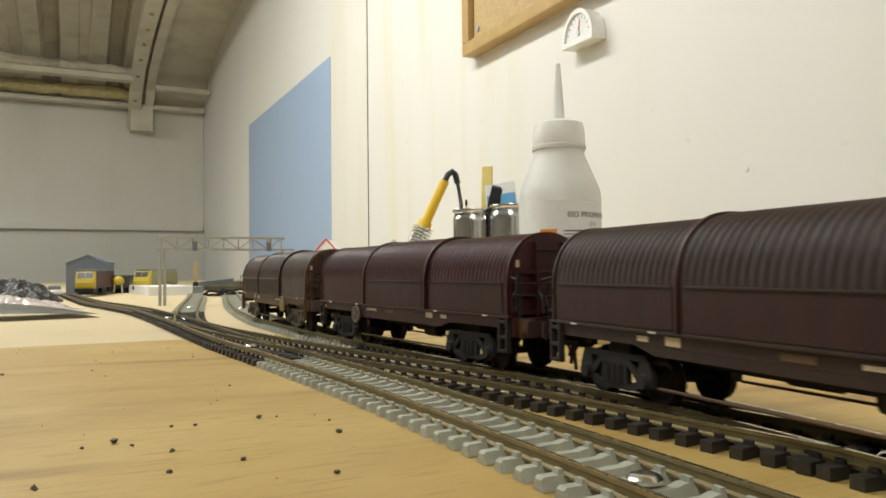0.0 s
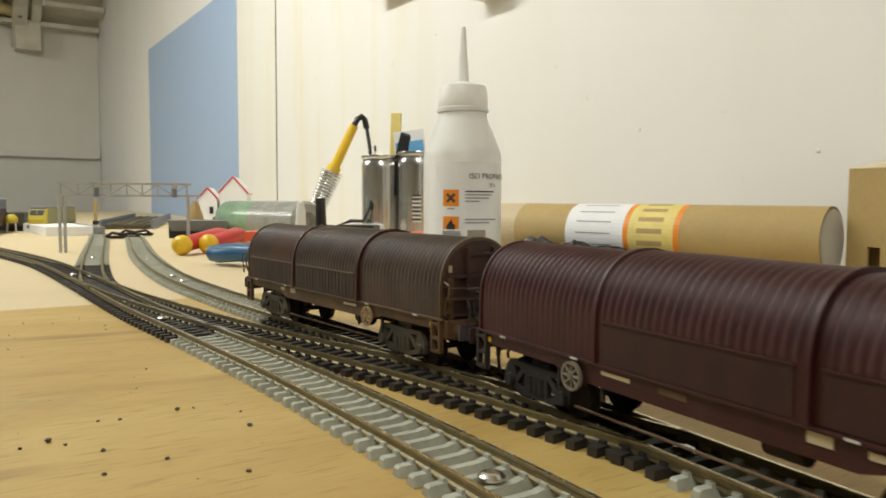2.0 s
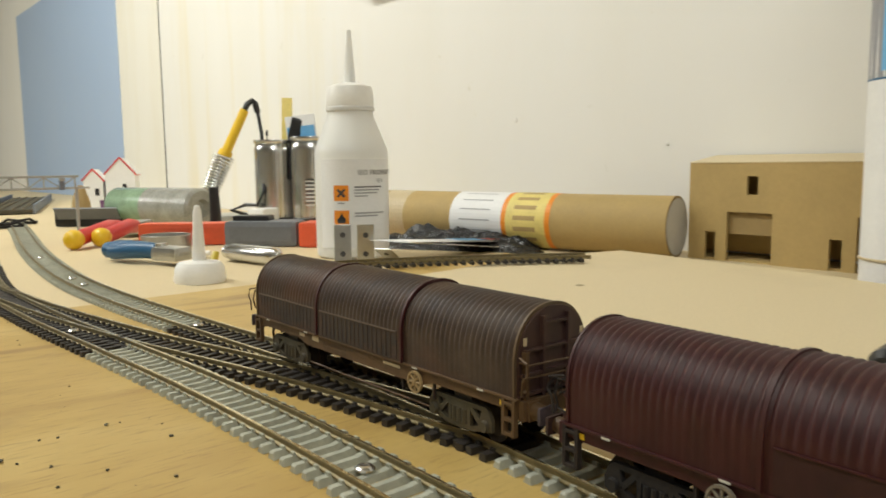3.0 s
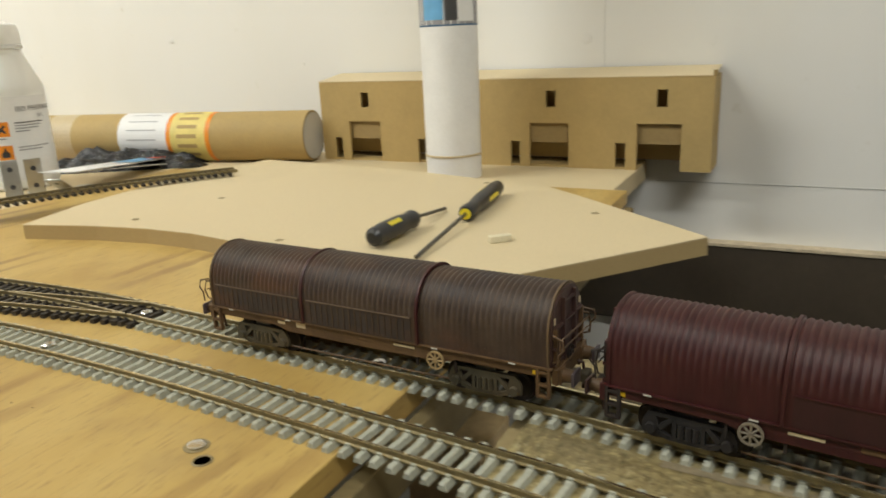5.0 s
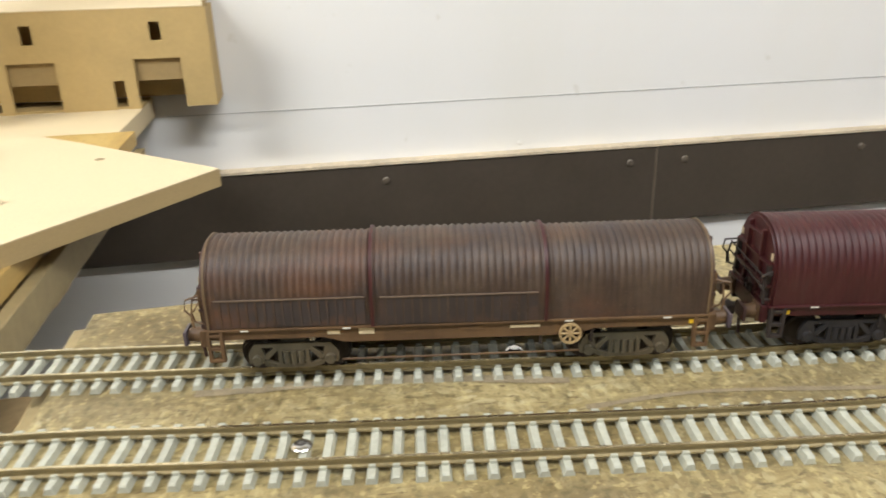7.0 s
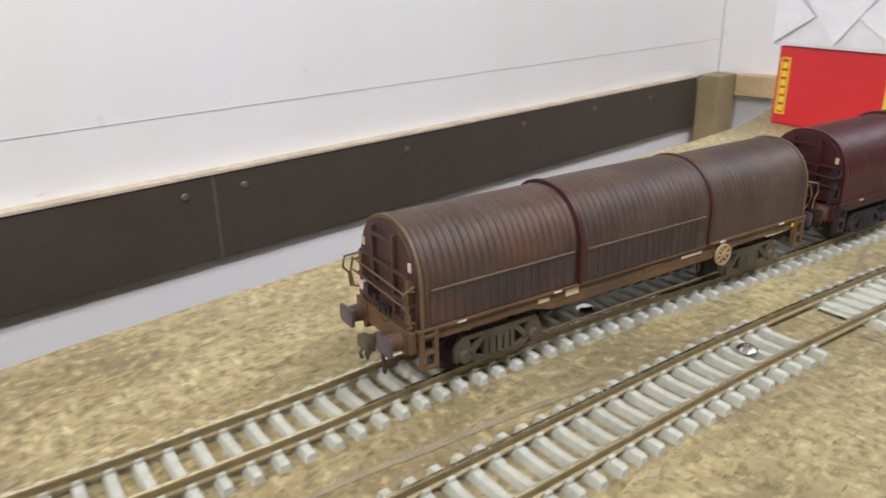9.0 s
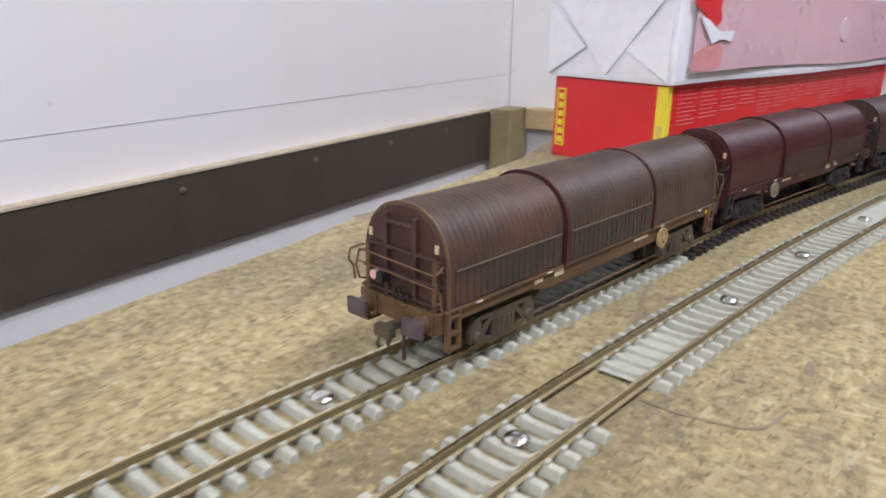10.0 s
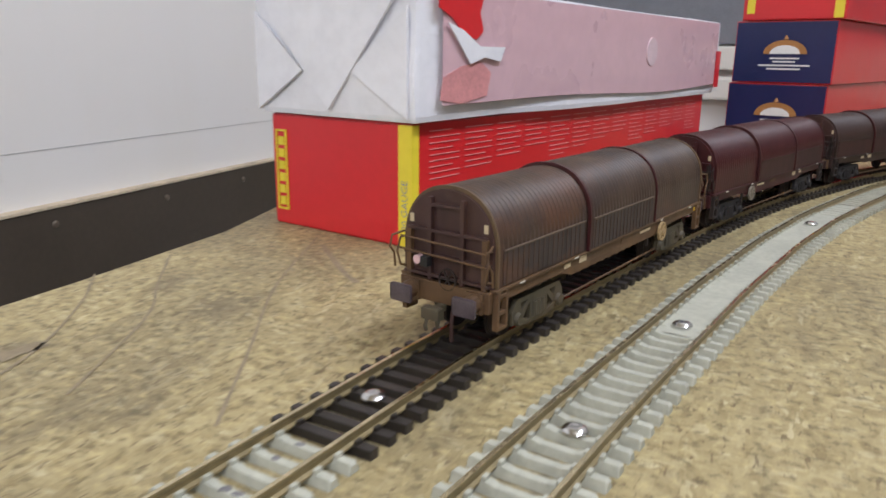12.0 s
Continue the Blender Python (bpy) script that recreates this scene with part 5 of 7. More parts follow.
def soldering_iron():
    t = thing("soldering_iron", pose(0, 0, 0), "yellow handled soldering iron resting in a coiled spring stand", "soldering iron")
    top, mid, low = Vector((0.668, 1.500, 0.190)), Vector((0.636, 1.512, 0.118)), Vector((0.606, 1.525, 0.040))
    d = (top - mid).normalized()
    part("handle", rod(bmn(), mid, top, 0.0085, 0.0075, 20), YELLOW, t, smooth=True)
    part("collar", rod(bmn(), mid - d * 0.010, mid + d * 0.003, 0.0125, 0.0115, 20), YELLOW, t, "yellow heat guard collar", smooth=True)
    part("strain_relief", pipe(bmn(), [top, top + d * 0.012, top + d * 0.018 + Vector((0.006, 0, 0.0)), top + Vector((0.018, -0.004, 0.012)), top + Vector((0.021, -0.006, -0.004))], 0.0052, 12), BLACK, t, smooth=True)
    cable = [top + Vector((0.021, -0.006, -0.002)), top + Vector((0.020, -0.020, -0.04)), (0.676, 1.455, 0.10), (0.660, 1.425, 0.055), (0.650, 1.430, 0.030), (0.640, 1.455, 0.030), (0.618, 1.46, 0.022), (0.640, 1.44, 0.012), (0.690, 1.46, 0.006)]
    part("cable", pipe(bmn(), cable, 0.0032, 10), BLACK, t, "black cable", smooth=True)
    bm = bmn()
    ax = (low - mid).normalized()
    s = ax.cross(Vector((0, 0, 1))).normalized()
    u = ax.cross(s)
    n = 16 * 16
    pts = [mid - d * 0.006 + (low - mid) * (k / n) + (0.0165 - 0.004 * k / n) * (math.cos(2 * math.pi * k / 16) * s + math.sin(2 * math.pi * k / 16) * u) for k in range(n + 1)]
    part("spring", pipe(bm, pts, 0.0019, 7), STEEL, t, "bright coiled wire holder", smooth=True)
    part("barrel", rod(bmn(), mid, low, 0.004, 0.003, 12), GREY_METAL, t)
    part("stand_base", box(bmn(), 0.575, 0.690, 1.470, 1.560, BOARD, 0.012, 0.003), GREY_METAL, t)
    part("stand_post", rod(bmn(), (0.606, 1.525, 0.010), (0.606, 1.525, 0.045), 0.006, n=12), GREY_METAL, t)


soldering_iron()


def lying(name, a, b, r, label, category):
    a, b = Vector(a), Vector(b)
    return thing(name, Matrix.Translation(a) @ (b - a).to_track_quat("Z", "X").to_matrix().to_4x4(), label, category), (b - a).length


# roll of tape and netting in clear film
tp, L = lying("wrapped_roll", (0.540, 1.395, 0.0310), (0.478, 1.590, 0.0310), 0.031, "roll of green and grey mesh wrapped in clear film", "roll")
CLING = plain("cling_wrapped_grey", (0.30, 0.30, 0.27), 0.12, scale=40, vary=0.3, relief=0.25, dist=0.002)
CLING_GREEN = plain("cling_wrapped_green", (0.25, 0.36, 0.24), 0.14, scale=40, vary=0.25, relief=0.25, dist=0.002)
part("grey_half", lathe(bmn(), [(0.010, 0.008), (0.014, 0.0), (0.027, 0.001), (0.031, 0.006), (0.031, L * 0.55), (0.010, L * 0.55)], 40), CLING, tp, smooth=True)
part("green_half", lathe(bmn(), [(0.010, L * 0.55), (0.0308, L * 0.55), (0.0302, L * 0.97), (0.026, L), (0.010, L)], 40), CLING_GREEN, tp, smooth=True)

# red handled pliers with yellow ball ends, and blue cutters
pl = thing("pliers", pose(0, 0, 0), "red handled pliers with yellow ball ends, lying open", "pliers")
for (x0, y0), (x1, y1), nm in (((0.3133, 1.2316), (0.3883, 1.3166), "a"), ((0.3456, 1.2386), (0.4076, 1.3086), "b")):
    a, b = Vector((x0, y0, 0.0110)), Vector((x1, y1, 0.017))
    part("grip", pipe(bmn(), [a, a.lerp(b, 0.35) + Vector((0.004, -0.003, 0.003)), a.lerp(b, 0.75) + Vector((0.003, -0.002, 0.004)), b], 0.0092, 16), RED_GRIP, pl, smooth=True)
    ball = bmesh.new()
    bmesh.ops.create_uvsphere(ball, u_segments=24, v_segments=16, radius=0.0117)
    part("end_ball", ball, YELLOW, pl, "yellow ball end", smooth=True, at=pose(x0, y0, 0.0115))
part("jaw", box(bmn(), -0.016, 0.016, -0.012, 0.055, 0.004, 0.020, 0.004, m=pose(0.412, 1.345, 0, 0, 0, -38)), GREY_METAL, pl)
cut = thing("side_cutters", pose(0.020, 0.004, 0), "blue handled side cutters with steel jaws on the board", "pliers")
for y, bend in ((0.009, 0.006), (-0.009, -0.006)):
    part("grip", pipe(bmn(), [Vector((0.292, 1.092 + y, 0.010)), Vector((0.300, 1.068 + y + bend, 0.013)), Vector((0.312, 1.045 + y * 0.4, 0.013)), Vector((0.318, 1.030, 0.012))], 0.0082, 14), BLUE, cut, smooth=True)
part("jaw", box(bmn(), -0.012, 0.012, -0.022, 0.010, 0.004, 0.018, 0.005, m=pose(0.322, 1.020, 0, 0, 0, 24)), GREY_METAL, cut, "bare steel jaws")
part("pivot", rod(bmn(), (0.319, 1.026, 0.004), (0.319, 1.026, 0.0205), 0.006, n=16), STEEL, cut)

# white glue nozzle standing on its cap
noz = thing("glue_nozzle", pose(0.322, 0.900, BOARD), "white tapering glue nozzle standing on its broad cap", "nozzle")
part("cap", lathe(bmn(), [(0.0, 0.0), (0.0205, 0.0), (0.0212, 0.003), (0.0195, 0.013), (0.0165, 0.0165), (0.006, 0.018), (0.0, 0.018)], 40), WHITE, noz, smooth=True)
part("spout", lathe(bmn(), [(0.0056, 0.0175), (0.0050, 0.03), (0.0035, 0.058), (0.0022, 0.063), (0.0, 0.064)], 20), WHITE, noz, smooth=True)

# orange and black tool, tape measure, small tray
tool = thing("multi_tool", pose(0, 0, 0), "orange-red and black plastic hand tool lying behind the bottle", "tool")
part("red_body", box(bmn(), -0.066, 0.066, -0.014, 0.014, BOARD, 0.027, 0.006, m=pose(0.440, 1.185, 0, 0, 0, -38)), ORANGE_RED, tool)
part("black_body", box(bmn(), -0.045, 0.045, -0.020, 0.020, BOARD, 0.030, 0.007, m=pose(0.497, 1.115, 0, 0, 0, -48)), GREY, tool)
part("orange_end", box(bmn(), -0.012, 0.012, -0.021, 0.021, BOARD, 0.029, 0.005, m=pose(0.533, 1.066, 0, 0, 0, -48)), ORANGE_RED, tool)
part("grip_pad", box(bmn(), -0.022, 0.022, -0.012, 0.012, 0.029, 0.036, 0.003, m=pose(0.487, 1.125, 0, 0, 0, -48)), BLACK, tool)
tray = thing("steel_tray", pose(0.395, 1.165, BOARD), "shallow round steel tray on the board", "tray")
part("rim", lathe(bmn(), [(0.0, 0.0005), (0.027, 0.0), (0.028, 0.001), (0.028, 0.0165), (0.0272, 0.017), (0.0265, 0.0165), (0.0265, 0.0015), (0.0, 0.0012)], 44), GREY_METAL, tray, smooth=True)
stick("black_rod", (0.5080, 1.2780, 0.0), (0.5070, 1.2790, 0.066), 0.0085, 0.0065, BLACK, "upright black plastic rod beside the iron stand", "rod")
solid("white_cloth", lathe(bmn(), [(0.0, 0.0), (0.022, 0.0), (0.024, 0.006), (0.017, 0.013), (0.006, 0.016), (0.0, 0.016)], 24), PAPER, "crumpled white tissue on the board", "tissue", pose(0.552, 1.225, BOARD), smooth=True)
solid("plug", box(bmn(), -0.022, 0.022, -0.016, 0.016, 0, 0.026, 0.006, m=pose(0.652, 1.415, BOARD, 0, 0, 25)), WHITE, "white electric plug on the board", "plug")
solid("white_pen", rod(bmn(), (0.352, 1.085, 0.0045), (0.395, 1.045, 0.0045), 0.004, 0.003, 14), WHITE, "thin white plastic pen on the board", "pen", smooth=True)
solid("brass_screw", rod(bmn(), (0.352, 0.945, 0.004), (0.360, 0.952, 0.016), 0.0045, 0.003, 12), LOCO_YELLOW, "small yellow plastic fitting on the board", "fitting", smooth=True)
dk = thing("black_box", pose(0.447, 1.60, BOARD, 0, 0, -40), "open black plastic box with sloping sides", "box")
part("tray", box(bmn(), -0.055, 0.055, -0.03, 0.03, 0, 0.026, 0.004), BLACK, dk)
part("lid", box(bmn(), -0.050, 0.050, -0.0015, 0.0015, 0, 0.024, 0.001, m=pose(0, -0.028, 0.012, 38, 0, 0)), GREY, dk)

# ---- wall things ----
cork = thing("pin_board", pose(0, 0, 0), "cork pin board in a varnished pine frame on the wall", "pin board")
part("cork_panel", box(bmn(), 0.784, 0.799, 0.80, 1.600, 0.475, 1.02), CORK, cork)
for y0, y1, z0, z1 in ((0.78, 1.628, 0.448, 0.472), (0.78, 1.628, 1.02, 1.044), (1.604, 1.628, 0.472, 1.02), (0.78, 0.80, 0.472, 1.02)):
    part("frame_bar", box(bmn(), 0.772, 0.799, y0, y1, z0, z1, 0.003), FRAME_WOOD, cork)
part("screw", rod(bmn(), (0.7815, 1.585, 0.492), (0.785, 1.585, 0.492), 0.006, n=16), GREY_METAL, cork)

thermo = thing("wall_thermometer", pose(0.778, 1.2700, 0.3720) @ Matrix.Diagonal((0.78, 0.80, 0.96, 1)), "cream plastic arched dial thermometer on the wall", "thermometer")


def arch(r, h, n=18):
    return [(r, -h)] + [(r * math.cos(math.pi * k / n), r * math.sin(math.pi * k / n) * 1.05) for k in range(n + 1)] + [(-r, -h)]


TURN = Matrix(((0, 0, 1, 0), (-1, 0, 0, 0), (0, 1, 0, 0), (0, 0, 0, 1)))
for nm, r, z0, z1, mt, lab in (("case", 0.046, 0.0, 0.027, WHITE, ""), ("dial", 0.039, -0.0006, 0.001, PAPER, "pale dial"), ):
    bm = prism(bmn(), [(a, b + 0.008) for a, b in arch(r, 0.006 if nm == "case" else 0.001)], z0, z1)
    bmesh.ops.transform(bm, matrix=TURN, verts=bm.verts)
    bmesh.ops.recalc_face_normals(bm, faces=bm.faces)
    part(nm, bm, mt, thermo, lab)
bm = bmn()
rings = [[(r * math.cos(math.pi * k / 20), r * math.sin(math.pi * k / 20) * 1.05 + 0.008) for k in range(21)] for r in (0.0395, 0.046)]
for k in range(20):
    q = [rings[0][k], rings[0][k + 1], rings[1][k + 1], rings[1][k]]
    lo, hi = [bm.verts.new((-0.005, -a, b)) for a, b in q], [bm.verts.new((0.0, -a, b)) for a, b in q]
    bm.faces.new(lo), bm.faces.new(list(reversed(hi)))
    for i in range(4):
        bm.faces.new((lo[i], lo[(i + 1) % 4], hi[(i + 1) % 4], hi[i]))
bmesh.ops.recalc_face_normals(bm, faces=bm.faces)
part("bezel", bm, WHITE, thermo)
part("bezel_sill", box(bmn(), -0.006, 0.0, -0.046, 0.046, 0.001, 0.009, 0.001), WHITE, thermo)
part("needle", rod(bmn(), (-0.0018, 0.0, 0.020), (-0.0018, -0.006, 0.040), 0.0007, n=6), RED_GRIP, thermo, "thin red needle")
part("hub", rod(bmn(), (-0.003, 0.0, 0.019), (0, 0.0, 0.019), 0.004, n=14), GREY_METAL, thermo)
for k in range(9):
    a = math.pi * (k + 1) / 10
    part("scale_mark", box(bmn(), -0.0010, -0.0006, -0.0008, 0.0008, 0, 0.005, m=pose(0, 0, 0.011) @ pose(0, 0.030 * math.cos(a), 0.030 * math.sin(a), math.degrees(a) - 90, 0, 0)), GREY_INK, thermo)
for y, z, r in ((0.988, 0.152, 0.0035), (0.76, 0.115, 0.002), (-0.091, -0.075, 0.0028), (1.45, 0.35, 0.0022), (2.34, 0.55, 0.003), (2.34, 0.30, 0.003), (0.38, 0.132, 0.006)):
    solid("wall_screw", lathe(bmn(), [(0.0, 0.0), (r, 0.0), (r, 0.0005), (r * 0.4, 0.0009), (0.0, 0.0006)], 14), WALL, "small filled screw hole in the white wall", "screw", pose(WALL_X - 0.0004 - (0.006 if 2.21 < y < 2.5 else 0), y, z, 0, -90, 0), "wall screws")


# ---- on the raised board ----
def screwdriver(a, h0, h1, ra, label):
    a, h0, h1 = Vector(a), Vector(h0), Vector(h1)
    d = (h1 - h0).normalized()
    t = thing("screwdriver", pose(0, 0, 0), label, "screwdriver", "screwdrivers on the board")
    part("blade", rod(bmn(), a, h0, 0.0014, 0.0014, 10), DARK_STEEL, t, "dark steel shaft")
    m = Matrix.Translation(h0) @ d.to_track_quat("Z", "X").to_matrix().to_4x4()
    L = (h1 - h0).length
    part("handle", lathe(bmn(), [(0.0, 0.0), (ra * 0.75, 0.0), (ra * 0.95, 0.004), (ra * 0.80, L * 0.20), (ra * 0.98, L * 0.38), (ra, L * 0.75), (ra * 0.9, L * 0.95), (ra * 0.5, L), (0, L)], 20), BLACK, t, smooth=True, at=m)
    for k in range(3):
        part("grip_mark", patch(bmn(), ra * 1.02, 70 + k * 120, 98 + k * 120, L * 0.45, L * 0.72, 6), YELLOW_CARD, t, "yellow grip marking", at=m)
    part("collar_mark", lathe(bmn(), [(ra * 0.3, -0.0006), (ra * 0.62, -0.0005), (ra * 0.62, 0.0004), (ra * 0.3, 0.0004)], 20), YELLOW_CARD, t, at=m)


screwdriver((0.478, 0.402, 0.0140), (0.424, 0.400, 0.0195), (0.366, 0.400, 0.0200), 0.0070, "short black and yellow screwdriver lying on the raised board")
screwdriver((0.355, 0.362, 0.0140), (0.448, 0.371, 0.0185), (0.542, 0.383, 0.0195), 0.0066, "long black and yellow screwdriver lying on the raised board")
solid("wooden_offcut", box(bmn(), -0.0075, 0.0075, -0.003, 0.003, 0.012, 0.0165, 0.001, m=pose(0.409, 0.329, 0, 0, 0, -50)), CORK_PALE, "small pale chip of wood on the raised board", "offcut")
spare = Way([(0.358, 0.812), (0.446, 0.775), (0.52, 0.730), (0.572, 0.692)])
sp = thing("spare_track", pose(0, 0, 0.0135), "loose length of track with black sleepers lying on the board", "track")
for side in (-1, 1):
    part("rail", rail_mesh(spare, 0.0, spare.s[-1], side, False), RAIL, sp)
for k in range(int(spare.s[-1] / PITCH)):
    p, h = spare.at((k + 0.5) * PITCH), spare.heading((k + 0.5) * PITCH)
    ob = new("sleeper", SLEEPER_MESH[True])
    ob.parent, ob.matrix_basis = sp, pose(p.x, p.y, 0, 0, 0, math.degrees(math.atan2(h.y, h.x)) - 90)


def crumpled(name, cx, cy, lx, ly, h, turn, mt, label, category, seed, z=BOARD, rough=1.0):
    """A creased heap: a fine dome with folds."""
    bm = bmn()
    n = 44
    grid = []
    for i in range(n + 1):
        row = []
        for j in range(n + 1):
            u, v = 2 * i / n - 1, 2 * j / n - 1
            q = Vector((u * 2.3 + seed, v * 2.3, seed * 1.7))
            edge = max(0.0, 1 - abs(u) ** 3.5) * max(0.0, 1 - abs(v) ** 3.5)
            f = abs(noise.noise(q * 1.1)) * 0.6 + abs(noise.noise(q * 2.6)) * 0.35 + abs(noise.noise(q * 6)) * 0.16
            row.append(bm.verts.new((u * lx / 2 * (1 + 0.12 * noise.noise(q)), v * ly / 2 * (1 + 0.12 * noise.noise(q + Vector((9, 0, 0)))), h * edge * (1 - 0.62 * rough + rough * f))))
        grid.append(row)
    for i in range(n):
        for j in range(n):
            bm.faces.new((grid[i][j], grid[i + 1][j], grid[i + 1][j + 1], grid[i][j + 1]))
    return solid(name, bm, mt, label, category, pose(cx, cy, z, 0, 0, turn))


BAG = plain("black_film", (0.014, 0.014, 0.015), 0.27, scale=90, vary=0.3, relief=0.5, dist=0.001)
crumpled("plastic_bag", 0.640, 0.935, 0.215, 0.072, 0.026, -61, BAG, "crumpled shiny black plastic bag in front of the tube", "bag", 3.1)
leaf = thing("leaflet", pose(0.575, 0.872, 0.0125, 0, 7, 14), "folded white leaflet with blue and red print, lying across the board", "leaflet")
part("sheet", box(bmn(), -0.10, 0.10, -0.022, 0.022, 0, 0.0006), PAPER, leaf)
part("sheet", box(bmn(), -0.095, 0.098, -0.020, 0.020, 0.004, 0.0046, m=pose(0, 0, 0, 0, -2, 3)), PAPER, leaf)
part("blue_band", box(bmn(), 0.005, 0.070, -0.019, 0.010, 0.0047, 0.0049, m=pose(0, 0, 0.0008, 0, -2, 3)), SKY_BLUE, leaf, "blue print")
part("red_band", box(bmn(), 0.050, 0.097, -0.020, -0.006, 0.0050, 0.0052, m=pose(0, 0, 0.0012, 0, -2, 3)), ORANGE_RED, leaf, "red print")
solid("eraser", box(bmn(), -0.013, 0.013, -0.006, 0.006, 0, 0.009, 0.0015, m=pose(0.706, 0.832, BOARD, 0, 0, -68)), PAPER, "small white eraser by the tube", "eraser")


def bracket(x, y, turn, tilt, label):
    t = thing("angle_bracket", pose(x, y, BOARD, 0, 0, turn), label, "bracket", "angle brackets")
    up = box(bmn(), -0.008, 0.008, 0, 0.0016, 0, 0.040, 0.0006, m=pose(0, 0, 0, tilt, 0, 0))
    part("upright", up, GREY_METAL, t)
    part("foot", box(bmn(), -0.008, 0.008, 0.0016, 0.034, 0, 0.0016, 0.0006), GREY_METAL, t)
    for z in (0.012, 0.030):
        part("screw_hole", rod(bmn(), (0, -0.0003, z), (0, 0.0010, z), 0.0026, n=14), INK, t, at=pose(0, 0, 0, tilt, 0, 0))


bracket(0.457, 0.889, -35, -6, "upright galvanised angle bracket in front of the bottle")
bracket(0.474, 0.876, -30, 4, "upright galvanised angle bracket beside another")
bracket(0.500, 0.858, -64, 62, "galvanised angle bracket fallen on its side")
flat = thing("flat_bracket", pose(0.436, 0.905, BOARD, 0, 0, 52), "flat galvanised fixing plate on the board", "bracket")
part("plate", box(bmn(), -0.024, 0.024, -0.007, 0.007, 0, 0.0016, 0.0006), GREY_METAL, flat)
for x in (-0.015, 0.0, 0.015):
    part("screw_hole", rod(bmn(), (x, 0, 0.001), (x, 0, 0.0019), 0.0026, n=14), INK, flat)
kn, L = lying("craft_knife", (0.414, 0.930, 0.0090), (0.398, 1.010, 0.0090), 0.009, "polished steel knife handle lying on the board", "knife")
part("handle", lathe(bmn(), [(0.0, 0.0), (0.0045, 0.001), (0.0082, 0.006), (0.0090, 0.014), (0.0090, L * 0.86), (0.0070, L * 0.90), (0.0070, L), (0, L)], 24), STEEL, kn, smooth=True)

# ---- far end: gantry, depot, locomotives ----
gan = thing("signal_gantry", pose(0.200, 1.345, BOARD, 0, 0, 3) @ Matrix.Diagonal((1, 1, 1.075, 1)), "pale grey lattice signal gantry spanning the tracks", "gantry")
for x in (0.0, 0.0055, 0.152):
    part("post", box(bmn(), x - 0.0016, x + 0.0016, -0.002, 0.002, 0, 0.064, 0.0004), GANTRY, gan)
for z in (0.064, 0.078):
    part("boom", box(bmn(), -0.003, 0.168 if z < 0.07 else 0.155, -0.003, 0.003, z - 0.0013, z + 0.0013, 0.0003), GANTRY, gan)
for k in range(9):
    x = 0.002 + k * 0.0186
    part("upright", box(bmn(), x - 0.0007, x + 0.0007, -0.001, 0.001, 0.065, 0.077), GANTRY, gan)
    if k < 8:
        part("diagonal", rod(bmn(), (x, 0, 0.065 if k % 2 else 0.077), (x + 0.0186, 0, 0.077 if k % 2 else 0.065), 0.0007, n=6), GANTRY, gan)
for x in (0.040, 0.133):
    sg = part("signal_head", box(bmn(), x - 0.0028, x + 0.0028, -0.008, -0.003, 0.062, 0.074, 0.0008), SHED_GREY, gan, "grey colour-light signal")
    part("signal_hood", box(bmn(), x - 0.003, x + 0.003, -0.0105, -0.008, 0.0725, 0.0765, 0.0006), GANTRY, sg)

shed = thing("engine_shed", pose(0.092, 1.93, BOARD, 0, 0, -8), "grey gabled engine shed with an open doorway", "model building")
bm = bmn()
W_, E_, R_ = 0.069, 0.060, 0.074
for poly in ([(0, 0), (0.030, 0), (0.030, E_), (0, E_)], [(0.061, 0), (W_, 0), (W_, E_), (0.061, E_)], [(0.030, 0.042), (0.061, 0.042), (0.061, E_), (0.030, E_)], [(0, E_), (W_, E_), (W_ / 2, R_)]):
    a, b = [bm.verts.new((x, 0, z)) for x, z in poly], [bm.verts.new((x, 0.003, z)) for x, z in poly]
    bm.faces.new(a), bm.faces.new(list(reversed(b)))
    for i in range(len(poly)):
        bm.faces.new((a[i], b[i], b[(i + 1) % len(poly)], a[(i + 1) % len(poly)]))
bmesh.ops.recalc_face_normals(bm, faces=bm.faces)
part("front_gable", bm, SHED_GREY, shed)
for x in (0.0, W_ - 0.003):
    part("side_wall", box(bmn(), x, x + 0.003, 0.003, 0.14, 0, E_), SHED_GREY, shed)
for s in (-1, 1):
    part("roof_slope", box(bmn(), 0, 0.039, -0.002, 0.142, 0, 0.002, m=pose(W_ / 2, 0, R_ + 0.0005, 0, (math.degrees(math.atan2(R_ - E_, W_ / 2)) if s > 0 else 180 - math.degrees(math.atan2(R_ - E_, W_ / 2))), 0)), SHED_GREY, shed)
part("back_wall", box(bmn(), 0.003, W_ - 0.003, 0.137, 0.14, 0, E_), PAPER, shed, "bright white back wall")


